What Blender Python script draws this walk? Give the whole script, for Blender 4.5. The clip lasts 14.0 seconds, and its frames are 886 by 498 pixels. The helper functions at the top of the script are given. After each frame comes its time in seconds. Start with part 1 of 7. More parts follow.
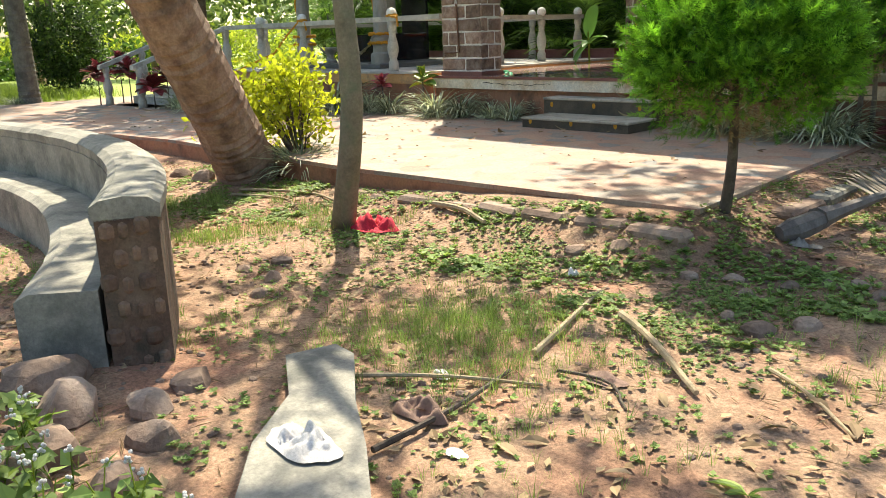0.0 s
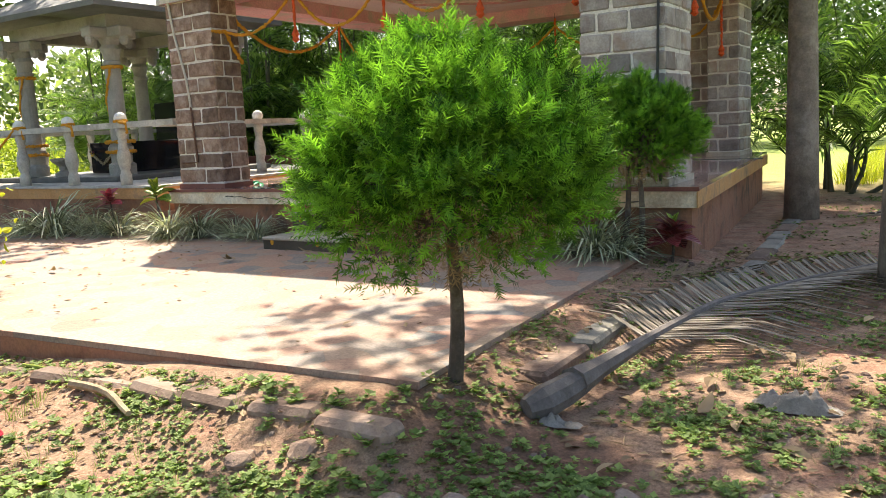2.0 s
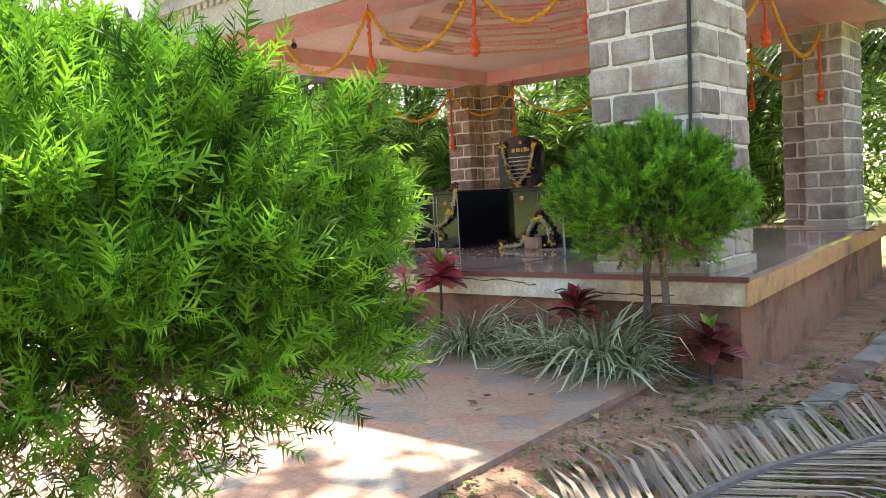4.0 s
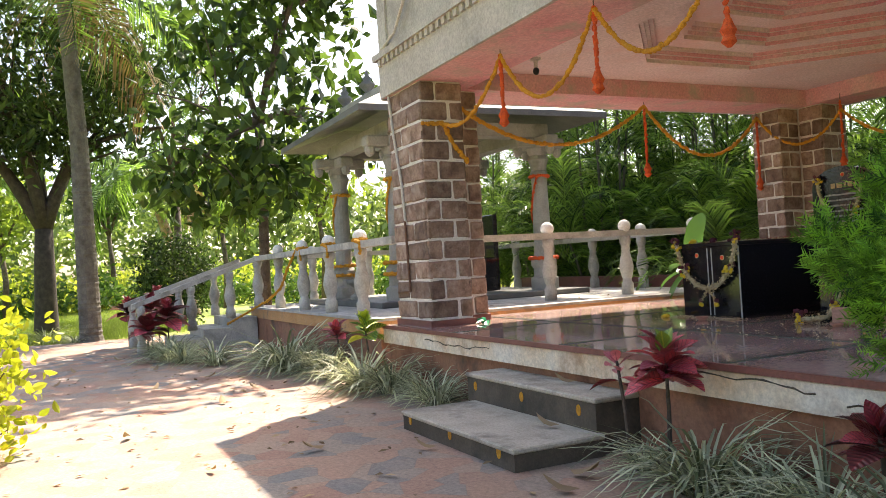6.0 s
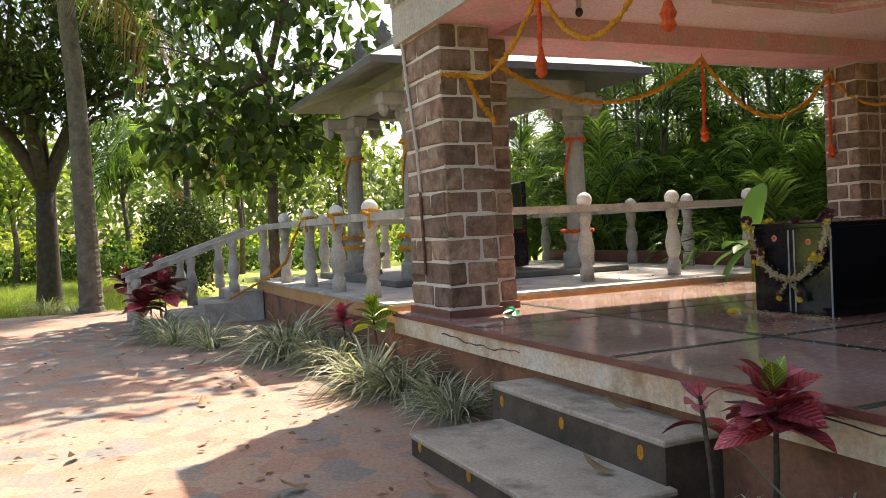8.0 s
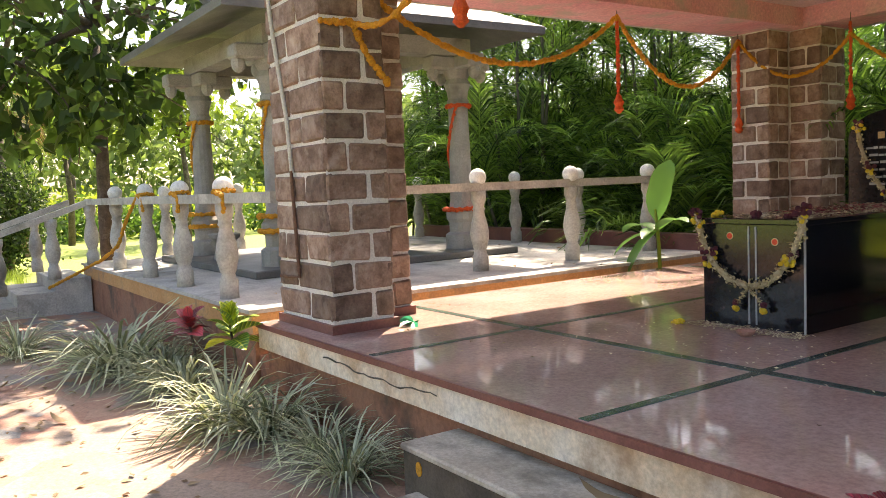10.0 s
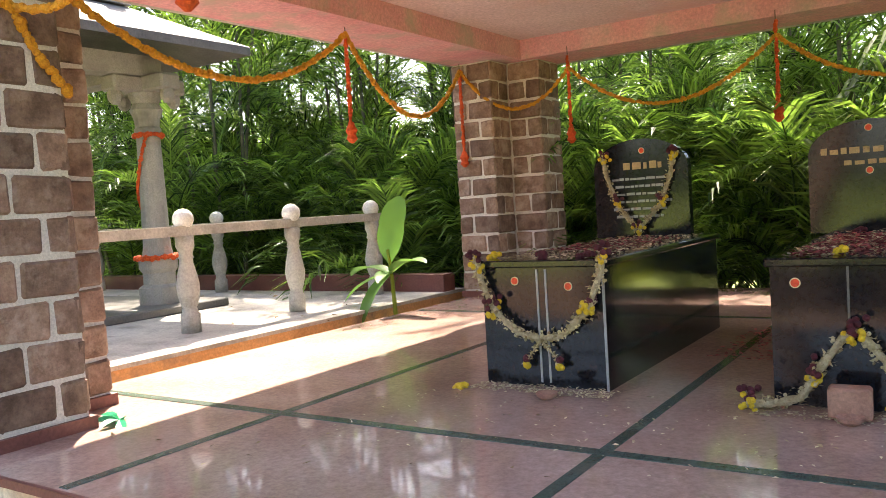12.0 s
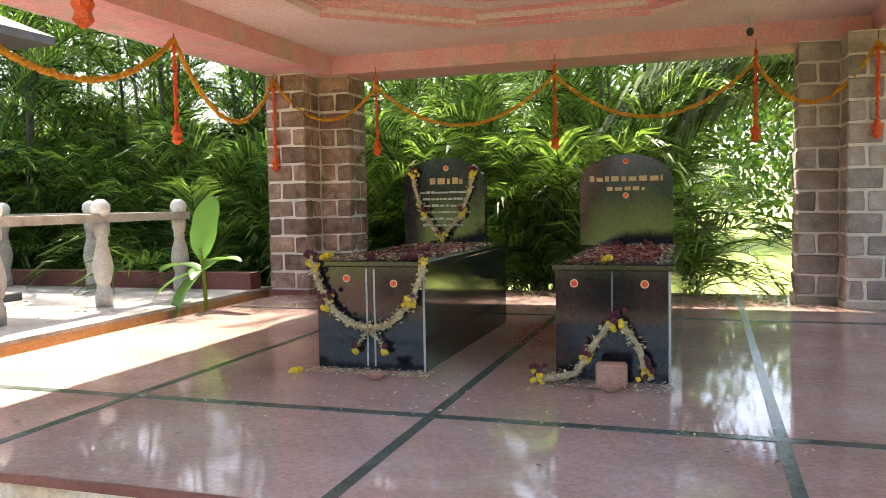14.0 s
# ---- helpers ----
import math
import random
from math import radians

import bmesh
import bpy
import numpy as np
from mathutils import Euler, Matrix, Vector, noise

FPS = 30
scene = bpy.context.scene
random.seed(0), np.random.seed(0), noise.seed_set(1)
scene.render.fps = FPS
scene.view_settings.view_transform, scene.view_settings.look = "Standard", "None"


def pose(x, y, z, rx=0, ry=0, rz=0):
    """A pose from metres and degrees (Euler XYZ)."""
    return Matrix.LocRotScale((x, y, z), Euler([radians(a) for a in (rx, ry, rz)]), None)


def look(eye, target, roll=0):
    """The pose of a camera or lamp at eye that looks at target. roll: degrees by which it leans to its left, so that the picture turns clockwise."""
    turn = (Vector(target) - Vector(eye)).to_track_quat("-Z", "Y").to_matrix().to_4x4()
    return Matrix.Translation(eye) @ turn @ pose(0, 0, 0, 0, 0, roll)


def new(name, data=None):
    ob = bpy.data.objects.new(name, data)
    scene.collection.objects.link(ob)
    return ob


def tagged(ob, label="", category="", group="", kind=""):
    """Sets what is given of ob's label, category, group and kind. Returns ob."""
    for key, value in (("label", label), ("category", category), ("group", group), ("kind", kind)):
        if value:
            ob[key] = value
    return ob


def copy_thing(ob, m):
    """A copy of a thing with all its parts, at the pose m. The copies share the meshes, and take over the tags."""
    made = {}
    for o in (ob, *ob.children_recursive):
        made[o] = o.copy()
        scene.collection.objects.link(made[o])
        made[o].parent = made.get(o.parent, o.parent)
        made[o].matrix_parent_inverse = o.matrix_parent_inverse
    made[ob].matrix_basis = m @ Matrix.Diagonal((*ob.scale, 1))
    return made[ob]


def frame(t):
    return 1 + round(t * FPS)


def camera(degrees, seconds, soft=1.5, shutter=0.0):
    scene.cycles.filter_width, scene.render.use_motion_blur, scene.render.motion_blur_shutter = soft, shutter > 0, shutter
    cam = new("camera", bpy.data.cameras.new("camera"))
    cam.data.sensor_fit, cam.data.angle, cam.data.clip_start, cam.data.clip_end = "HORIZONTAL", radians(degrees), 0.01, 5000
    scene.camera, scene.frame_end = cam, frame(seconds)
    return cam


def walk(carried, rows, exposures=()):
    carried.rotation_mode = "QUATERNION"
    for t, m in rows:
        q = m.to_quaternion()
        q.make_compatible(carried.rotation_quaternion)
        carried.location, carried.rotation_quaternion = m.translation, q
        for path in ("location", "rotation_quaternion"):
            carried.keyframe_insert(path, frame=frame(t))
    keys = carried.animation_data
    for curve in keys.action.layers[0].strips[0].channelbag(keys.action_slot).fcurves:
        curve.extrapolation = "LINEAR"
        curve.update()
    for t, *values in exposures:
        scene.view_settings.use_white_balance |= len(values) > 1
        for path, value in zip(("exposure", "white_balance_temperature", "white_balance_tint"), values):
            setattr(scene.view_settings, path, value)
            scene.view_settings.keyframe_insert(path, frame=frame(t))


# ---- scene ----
cam = camera(57.1, 14.0, 0.8)
PATH = [
    (0, (0.696, 0.417, 1.442), (-0.676, 1.781, 0.934), -1.9),
    (0.5, (0.68, 0.789, 1.401), (-0.516, 2.317, 0.917), -2.8),
    (1, (0.579, 1.232, 1.401), (-0.486, 2.869, 0.971), -2.9),
    (1.5, (0.464, 1.696, 1.433), (-0.584, 3.361, 1.071), -2.6),
    (2, (0.312, 2.154, 1.455), (-0.748, 3.825, 1.162), -2.9),
    (2.2, (0.279, 2.337, 1.439), (-0.785, 4.008, 1.168), -3.2),
    (4.3, (0.252, 4.574, 1.427), (-1.134, 6.012, 1.334), -3.0),
    (4.5, (0.155, 4.785, 1.407), (-1.292, 6.164, 1.336), -2.9),
    (5, (0.014, 5.203, 1.411), (-1.598, 6.387, 1.409), -1.7),
    (5.5, (-0.153, 5.636, 1.435), (-1.898, 6.612, 1.465), -2.2),
    (6, (-0.459, 5.959, 1.433), (-2.26, 6.827, 1.471), -3.3),
    (6.5, (-0.739, 6.224, 1.461), (-2.61, 6.928, 1.543), -2.8),
    (7, (-0.921, 6.388, 1.498), (-2.833, 6.968, 1.569), -2.0),
    (7.5, (-1.141, 6.438, 1.49), (-3.039, 7.068, 1.51), -2.1),
    (8, (-1.49, 6.482, 1.554), (-3.318, 7.293, 1.505), -2.7),
    (8.2, (-1.617, 6.539, 1.574), (-3.418, 7.407, 1.509), -3.0),
    (10.3, (-2.915, 6.956, 1.746), (-4.517, 8.145, 1.598), -2.4),
    (10.5, (-3.024, 7.022, 1.737), (-4.581, 8.27, 1.602), -2.5),
    (11, (-3.324, 7.093, 1.75), (-4.753, 8.486, 1.609), -3.1),
    (11.5, (-3.576, 7.221, 1.752), (-4.887, 8.727, 1.638), -4.0),
    (12, (-3.716, 7.319, 1.767), (-4.825, 8.98, 1.662), -3.6),
    (12.5, (-3.729, 7.168, 1.794), (-4.556, 8.983, 1.65), -2.6),
    (13, (-3.736, 7.045, 1.811), (-4.366, 8.939, 1.686), -1.3),
    (13.5, (-3.698, 6.878, 1.803), (-4.267, 8.793, 1.713), -0.7),
    (14, (-3.711, 6.643, 1.807), (-4.326, 8.542, 1.688), -1.0),
]
LIGHTNESS = [
    (0.0, 1.3, 6950, 4), (1.0, 1.45, 6950, 7), (2.0, 1.45, 6950, 11), (4.5, 2.45, 6950, 13), (5.0, 2.5, 6950, 15), (5.5, 2.25, 6950, 16), (6.0, 1.8, 7000, 16),
    (7.0, 1.25, 7100, 17), (7.5, 1.15, 7200, 17), (8.2, 1.5, 7250, 17), (10.5, 2.1, 7300, 17), (11.0, 2.35, 7300, 17), (12.0, 2.4, 7100, 16), (12.5, 2.55, 6900, 15), (13.0, 2.55, 6800, 14), (14.0, 2.5, 6900, 15)]
walk(cam, [(t, look(eye, target, roll)) for t, eye, target, roll in PATH], LIGHTNESS)

# ---- world and sun ----
SUN_DIR = Vector((-0.5, 0.525, 1.0)).normalized()
world = bpy.data.worlds.new("sky")
scene.world = world
world.use_nodes = True
wn = world.node_tree.nodes
sky = wn.new("ShaderNodeTexSky")
sky.sky_type, sky.sun_disc = "NISHITA", False
sky.sun_elevation, sky.sun_rotation = radians(54), radians(-43.6)
sky.dust_density, sky.air_density = 2.5, 1.0
wn["Background"].inputs["Strength"].default_value = 0.135
world.node_tree.links.new(sky.outputs["Color"], wn["Background"].inputs["Color"])
sun_data = bpy.data.lights.new("sun", "SUN")
sun_data.energy, sun_data.angle, sun_data.color = 4.4, radians(0.6), (1.0, 0.93, 0.8)
sun = new("sun", sun_data)
sun.matrix_world = look(SUN_DIR * 60, (0, 0, 0))

# ---- helpers for meshes ----
rng = np.random.default_rng(7)
rnd = random.Random(11)


class Geo:
    """Vertices and faces gathered for one mesh."""

    def __init__(self):
        self.v, self.f, self.n = [], [], 0

    def add(self, verts, faces):
        self.v.append(np.asarray(verts, float).reshape(-1, 3))
        self.f.extend([tuple(i + self.n for i in f) for f in faces])
        self.n += len(self.v[-1])
        return self

    def box(self, c, s, rz=0.0, bevel=0.0):
        x, y, z = s[0] / 2, s[1] / 2, s[2] / 2
        if bevel:
            b = bevel
            ring = [(-x + b, -y), (x - b, -y), (x, -y + b), (x, y - b), (x - b, y), (-x + b, y), (-x, y - b), (-x, -y + b)]
            inn = [(-x + b, -y + b), (x - b, -y + b), (x - b, -y + b), (x - b, y - b), (x - b, y - b), (-x + b, y - b), (-x + b, y - b), (-x + b, -y + b)]
            v = [(p[0], p[1], -z) for p in inn] + [(p[0], p[1], -z + b) for p in ring] + [(p[0], p[1], z - b) for p in ring] + [(p[0], p[1], z) for p in inn]
            f = [(k * 8 + i, k * 8 + (i + 1) % 8, k * 8 + 8 + (i + 1) % 8, k * 8 + 8 + i) for k in range(3) for i in range(8)]
            f += [tuple(range(24, 32)), tuple(range(7, -1, -1))]
        else:
            v = [(-x, -y, -z), (x, -y, -z), (x, y, -z), (-x, y, -z), (-x, -y, z), (x, -y, z), (x, y, z), (-x, y, z)]
            f = [(0, 3, 2, 1), (4, 5, 6, 7), (0, 1, 5, 4), (1, 2, 6, 5), (2, 3, 7, 6), (3, 0, 4, 7)]
        v = np.array(v)
        if rz:
            a, b_ = math.cos(rz), math.sin(rz)
            v = np.c_[v[:, 0] * a - v[:, 1] * b_, v[:, 0] * b_ + v[:, 1] * a, v[:, 2]]
        return self.add(v + np.array(c), f)

    def span(self, lo, hi, bevel=0.0):
        lo, hi = np.array(lo, float), np.array(hi, float)
        return self.box((lo + hi) / 2, hi - lo, 0.0, bevel)

    def prism(self, poly, z0, z1):
        n = len(poly)
        v = [(p[0], p[1], z0) for p in poly] + [(p[0], p[1], z1) for p in poly]
        f = [tuple(range(n - 1, -1, -1)), tuple(range(n, 2 * n))] + [(i, (i + 1) % n, n + (i + 1) % n, n + i) for i in range(n)]
        return self.add(v, f)

    def lathe(self, c, prof, n=16, sq=0.0):
        """prof: (radius, z) from the bottom up."""
        k = len(prof)
        a = np.arange(n) * 2 * math.pi / n + math.pi / n
        v = [(c[0] + r * math.cos(t), c[1] + r * math.sin(t), c[2] + z) for r, z in prof for t in a]
        f = [(j * n + i, j * n + (i + 1) % n, (j + 1) * n + (i + 1) % n, (j + 1) * n + i) for j in range(k - 1) for i in range(n)]
        f += [tuple(range(n - 1, -1, -1)), tuple((k - 1) * n + i for i in range(n))]
        return self.add(v, f)

    def tube(self, pts, radii, n=8):
        pts = np.asarray(pts, float)
        radii = np.broadcast_to(radii, (len(pts),))
        d = np.gradient(pts, axis=0)
        d /= np.linalg.norm(d, axis=1)[:, None] + 1e-9
        up = np.array([0.0, 0, 1]) if abs(d[0][2]) < 0.9 else np.array([1.0, 0, 0])
        v = []
        for p, r, t in zip(pts, radii, d):
            a = np.cross(t, up)
            a /= np.linalg.norm(a) + 1e-9
            b = np.cross(t, a)
            for i in range(n):
                w = 2 * math.pi * i / n
                v.append(p + r * (math.cos(w) * a + math.sin(w) * b))
        k = len(pts)
        f = [(j * n + i, j * n + (i + 1) % n, (j + 1) * n + (i + 1) % n, (j + 1) * n + i) for j in range(k - 1) for i in range(n)]
        f += [tuple(range(n - 1, -1, -1)), tuple((k - 1) * n + i for i in range(n))]
        return self.add(v, f)

    def ribbon(self, pts, widths, side, fold=0.0):
        """A blade along pts; side: its width's direction; fold lifts the edges."""
        pts, side = np.asarray(pts, float), np.asarray(side, float)
        side = side / (np.linalg.norm(side) + 1e-9)
        w = np.asarray(widths)[:, None] * side / 2
        k = len(pts)
        if fold:
            lift = np.array([0, 0, 1.0]) * (np.asarray(widths)[:, None] * fold)
            v = np.concatenate([pts - w + lift, pts, pts + w + lift])
            f = [(i, i + 1, k + i + 1, k + i) for i in range(k - 1)] + [(k + i, k + i + 1, 2 * k + i + 1, 2 * k + i) for i in range(k - 1)]
        else:
            v = np.concatenate([pts - w, pts + w])
            f = [(i, i + 1, k + i + 1, k + i) for i in range(k - 1)]
        return self.add(v, f)

    def many(self, verts, faces, where, mats, scales):
        """Copies of a small shape at the places, turned by the 3x3 matrices."""
        verts = np.asarray(verts, float)
        out = np.einsum("nij,kj->nki", mats, verts) * np.asarray(scales)[:, None, None] + np.asarray(where)[:, None, :]
        k = len(verts)
        base = self.n
        self.v.append(out.reshape(-1, 3))
        for i in range(len(where)):
            o = base + i * k
            self.f.extend([tuple(o + j for j in f) for f in faces])
        self.n += k * len(where)
        return self

    def ball(self, c, r, sz=1.0, n=12, m=8):
        prof = [(max(1e-4, r * math.sin(math.pi * j / m)), -r * sz * math.cos(math.pi * j / m)) for j in range(m + 1)]
        return self.lathe(c, prof, n)

    def mesh(self, name, smooth=False):
        me = bpy.data.meshes.new(name)
        me.from_pydata(np.concatenate(self.v).tolist() if self.v else [], [], self.f)
        if smooth:
            me.polygons.foreach_set("use_smooth", [True] * len(me.polygons))
        me.update()
        return me


def rand_rots(n, r, tilt=None):
    """n random turns; tilt: how far (radians) the z axis leans at most."""
    yaw = r.uniform(0, 2 * math.pi, n)
    lean = r.uniform(0, math.pi if tilt is None else tilt, n)
    az = r.uniform(0, 2 * math.pi, n)
    out = np.empty((n, 3, 3))
    for i in range(n):
        axis = Vector((math.cos(az[i]), math.sin(az[i]), 0))
        out[i] = np.array((Matrix.Rotation(lean[i], 3, axis) @ Matrix.Rotation(yaw[i], 3, "Z")))
    return out


def part(name, geo, mat, parent=None, label="", smooth=False, kind=""):
    me = geo if isinstance(geo, bpy.types.Mesh) else geo.mesh(name, smooth)
    if mat and not me.materials:
        me.materials.append(mat)
    ob = new(name, me)
    if parent:
        ob.parent = parent
        ob.matrix_parent_inverse = parent.matrix_basis.inverted()
    return tagged(ob, label=label, kind=kind)


def thing(name, label, category, at=(0, 0, 0), group="", kind=""):
    ob = new(name)
    ob.location = at
    ob.empty_display_size = 0.1
    return tagged(ob, label, category, group, kind)


# ---- materials ----
def ramp(nt, stops, fac=None):
    r = nt.nodes.new("ShaderNodeValToRGB")
    while len(r.color_ramp.elements) < len(stops):
        r.color_ramp.elements.new(0.5)
    for e, (p, c) in zip(r.color_ramp.elements, stops):
        e.position, e.color = p, (*c, 1)
    if fac is not None:
        nt.links.new(fac, r.inputs["Fac"])
    return r.outputs["Color"]


def tex_noise(nt, scale, detail=6, rough=0.6, coord=None):
    n = nt.nodes.new("ShaderNodeTexNoise")
    n.inputs["Scale"].default_value, n.inputs["Detail"].default_value, n.inputs["Roughness"].default_value = scale, detail, rough
    if coord is not None:
        nt.links.new(coord, n.inputs["Vector"])
    return n.outputs["Fac"]


def mix(nt, a, b, fac, how="MIX"):
    m = nt.nodes.new("ShaderNodeMix")
    m.data_type, m.blend_type = "RGBA", how
    for sock, val in ((m.inputs["Factor"], fac), (m.inputs["A"], a), (m.inputs["B"], b)):
        if isinstance(val, bpy.types.NodeSocket):
            nt.links.new(val, sock)
        elif isinstance(val, (int, float)):
            sock.default_value = val
        else:
            sock.default_value = (*val, 1)
    return m.outputs["Result"]


def start(name, rough=0.8, metal=0.0):
    m = bpy.data.materials.new(name)
    m.use_nodes = True
    nt = m.node_tree
    b = nt.nodes["Principled BSDF"]
    b.inputs["Roughness"].default_value, b.inputs["Metallic"].default_value = rough, metal
    tc = nt.nodes.new("ShaderNodeTexCoord").outputs["Object"]
    return m, nt, b, tc


def bump(nt, b, height, strength=0.3, dist=0.02):
    n = nt.nodes.new("ShaderNodeBump")
    n.inputs["Strength"].default_value, n.inputs["Distance"].default_value = strength, dist
    nt.links.new(height, n.inputs["Height"])
    nt.links.new(n.outputs["Normal"], b.inputs["Normal"])


def surface(name, cols, scale=6.0, rough=0.85, fine=60.0, bumpy=0.3, spots=None, spot_scale=2.0, vary=0.0, metal=0.0, spec=None):
    """A worn surface: colours blended by coarse noise, fine grain over it, stains, and a change from piece to piece."""
    m, nt, b, tc = start(name, rough, metal)
    if vary:
        shift = nt.nodes.new("ShaderNodeVectorMath")
        shift.operation = "MULTIPLY_ADD"
        nt.links.new(nt.nodes.new("ShaderNodeObjectInfo").outputs["Random"], shift.inputs[0])
        shift.inputs[1].default_value = (37.0, 53.0, 71.0)
        nt.links.new(tc, shift.inputs[2])
        tc = shift.outputs["Vector"]
    n1 = tex_noise(nt, scale, 5, 0.6, tc)
    n2 = tex_noise(nt, fine, 4, 0.7, tc)
    k = len(cols)
    c = ramp(nt, [(0.3 + 0.4 * i / max(1, k - 1), col) for i, col in enumerate(cols)], n1)
    c = mix(nt, c, ramp(nt, [(0.3, (0.52, 0.52, 0.52)), (0.7, (1.28, 1.28, 1.28))], n2), 0.55, "MULTIPLY")
    if spots:
        s = tex_noise(nt, spot_scale, 8, 0.65, tc)
        c = mix(nt, c, spots, ramp(nt, [(0.52, (0, 0, 0)), (0.68, (0.85, 0.85, 0.85))], s))
    if vary:
        info = nt.nodes.new("ShaderNodeObjectInfo").outputs["Random"]
        c = mix(nt, c, ramp(nt, [(0.0, (1 - vary,) * 3), (1.0, (1 + vary,) * 3)], info), 1.0, "MULTIPLY")
    nt.links.new(c, b.inputs["Base Color"])
    if spec is not None:
        b.inputs["Specular IOR Level"].default_value = spec
    bump(nt, b, n2, bumpy, 0.01)
    return m


def foliage(name, dark, light, rough=0.55, thin=0.35, patches=1.3, depth=0.65):
    """Leaves: colour changes from leaf to leaf, and light shines through them."""
    m, nt, b, tc = start(name, rough)
    g = nt.nodes.new("ShaderNodeNewGeometry").outputs["Random Per Island"]
    n1 = tex_noise(nt, patches, 3, 0.6, tc)
    c = ramp(nt, [(0.0, dark), (0.75, light), (1.0, tuple(min(1, 1.35 * v) for v in light))], g)
    c = mix(nt, c, ramp(nt, [(0.3, (depth, depth, depth)), (0.7, (1.85 - depth, 1.85 - depth, 1.75 - depth))], n1), 0.8, "MULTIPLY")
    nt.links.new(c, b.inputs["Base Color"])
    tr = nt.nodes.new("ShaderNodeBsdfTranslucent")
    nt.links.new(mix(nt, c, (1.25, 1.3, 0.55), 0.6, "MULTIPLY"), tr.inputs["Color"])
    mx = nt.nodes.new("ShaderNodeMixShader")
    mx.inputs["Fac"].default_value = thin
    out = nt.nodes["Material Output"]
    nt.links.new(b.outputs["BSDF"], mx.inputs[1])
    nt.links.new(tr.outputs["BSDF"], mx.inputs[2])
    nt.links.new(mx.outputs["Shader"], out.inputs["Surface"])
    b.inputs["Specular IOR Level"].default_value = 0.35
    return m


M_BROWN = surface("brown_stone", [(0.14, 0.085, 0.06), (0.27, 0.175, 0.13), (0.38, 0.27, 0.21)], 9, 0.85, 60, 1.0, spots=(0.42, 0.33, 0.27), spot_scale=7, vary=0.36)
M_GREY = surface("grey_stone", [(0.23, 0.185, 0.165), (0.36, 0.315, 0.29), (0.47, 0.43, 0.395)], 5, 0.85, 55, 0.8, spots=(0.27, 0.185, 0.14), spot_scale=2.6, vary=0.3)
M_MORTAR = surface("mortar", [(0.62, 0.58, 0.52), (0.78, 0.74, 0.68)], 8, 0.9, 90, 0.3)
M_CONC = surface("pale_concrete", [(0.36, 0.34, 0.3), (0.5, 0.47, 0.42), (0.6, 0.57, 0.5)], 3, 0.85, 50, 0.25, spots=(0.2, 0.19, 0.16), spot_scale=2.2)
M_FASCIA = surface("fascia_plaster", [(0.42, 0.39, 0.35), (0.55, 0.52, 0.46)], 2.5, 0.9, 40, 0.2, spots=(0.24, 0.23, 0.2), spot_scale=1.4)
M_PINK = surface("pink_paint", [(0.66, 0.28, 0.31), (0.72, 0.37, 0.39), (0.72, 0.47, 0.47)], 1.6, 0.75, 40, 0.15, spots=(0.42, 0.38, 0.31), spot_scale=2.3)
M_CEIL = surface("ceiling_paint", [(0.67, 0.52, 0.52), (0.74, 0.61, 0.61)], 1.5, 0.8, 40, 0.12, spots=(0.68, 0.42, 0.38), spot_scale=0.9)
M_CREAM = surface("cream_edge", [(0.62, 0.42, 0.24), (0.74, 0.64, 0.49), (0.75, 0.71, 0.62)], 2.2, 0.85, 40, 0.25, spots=(0.3, 0.17, 0.09), spot_scale=2.0)
M_ORANGE = surface("orange_edge", [(0.55, 0.27, 0.1), (0.68, 0.4, 0.18)], 3, 0.85, 50, 0.25, spots=(0.2, 0.13, 0.1), spot_scale=3)
M_WALLRED = surface("red_earth_wall", [(0.2, 0.085, 0.05), (0.36, 0.17, 0.1), (0.3, 0.16, 0.1)], 3, 0.95, 45, 0.5, spots=(0.09, 0.07, 0.05), spot_scale=2.4)
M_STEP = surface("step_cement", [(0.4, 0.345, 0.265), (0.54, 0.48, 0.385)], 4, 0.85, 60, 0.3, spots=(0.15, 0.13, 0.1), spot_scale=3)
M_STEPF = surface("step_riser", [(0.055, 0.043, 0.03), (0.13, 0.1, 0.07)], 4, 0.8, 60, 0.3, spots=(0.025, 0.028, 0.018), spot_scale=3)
M_REDLINE = surface("red_oxide", [(0.16, 0.05, 0.04), (0.24, 0.09, 0.07)], 4, 0.5, 60, 0.1)
M_BLACK = surface("black_granite", [(0.008, 0.008, 0.011), (0.018, 0.018, 0.022)], 40, 0.08, 200, 0.01, spec=0.45)
M_STONE = surface("carved_granite", [(0.3, 0.29, 0.26), (0.42, 0.4, 0.36)], 5, 0.85, 80, 0.35, spots=(0.17, 0.16, 0.14), spot_scale=2.5)
M_DARKST = surface("dark_slab", [(0.09, 0.09, 0.085), (0.16, 0.155, 0.145)], 4, 0.6, 60, 0.2)
M_BARK2 = surface("smooth_bark", [(0.16, 0.13, 0.085), (0.26, 0.22, 0.15)], 6, 0.9, 45, 0.4, spots=(0.12, 0.14, 0.08), spot_scale=4)
M_BARK = surface("bark", [(0.06, 0.045, 0.033), (0.14, 0.105, 0.08)], 9, 0.95, 40, 0.9, spots=(0.2, 0.17, 0.13), spot_scale=5)
M_PALMB = surface("palm_bark", [(0.15, 0.085, 0.06), (0.29, 0.185, 0.13), (0.38, 0.27, 0.2)], 7, 0.95, 45, 0.8, spots=(0.09, 0.06, 0.045), spot_scale=4)
M_WHITE = surface("white_ball", [(0.7, 0.67, 0.6), (0.8, 0.78, 0.72)], 5, 0.6, 50, 0.1)


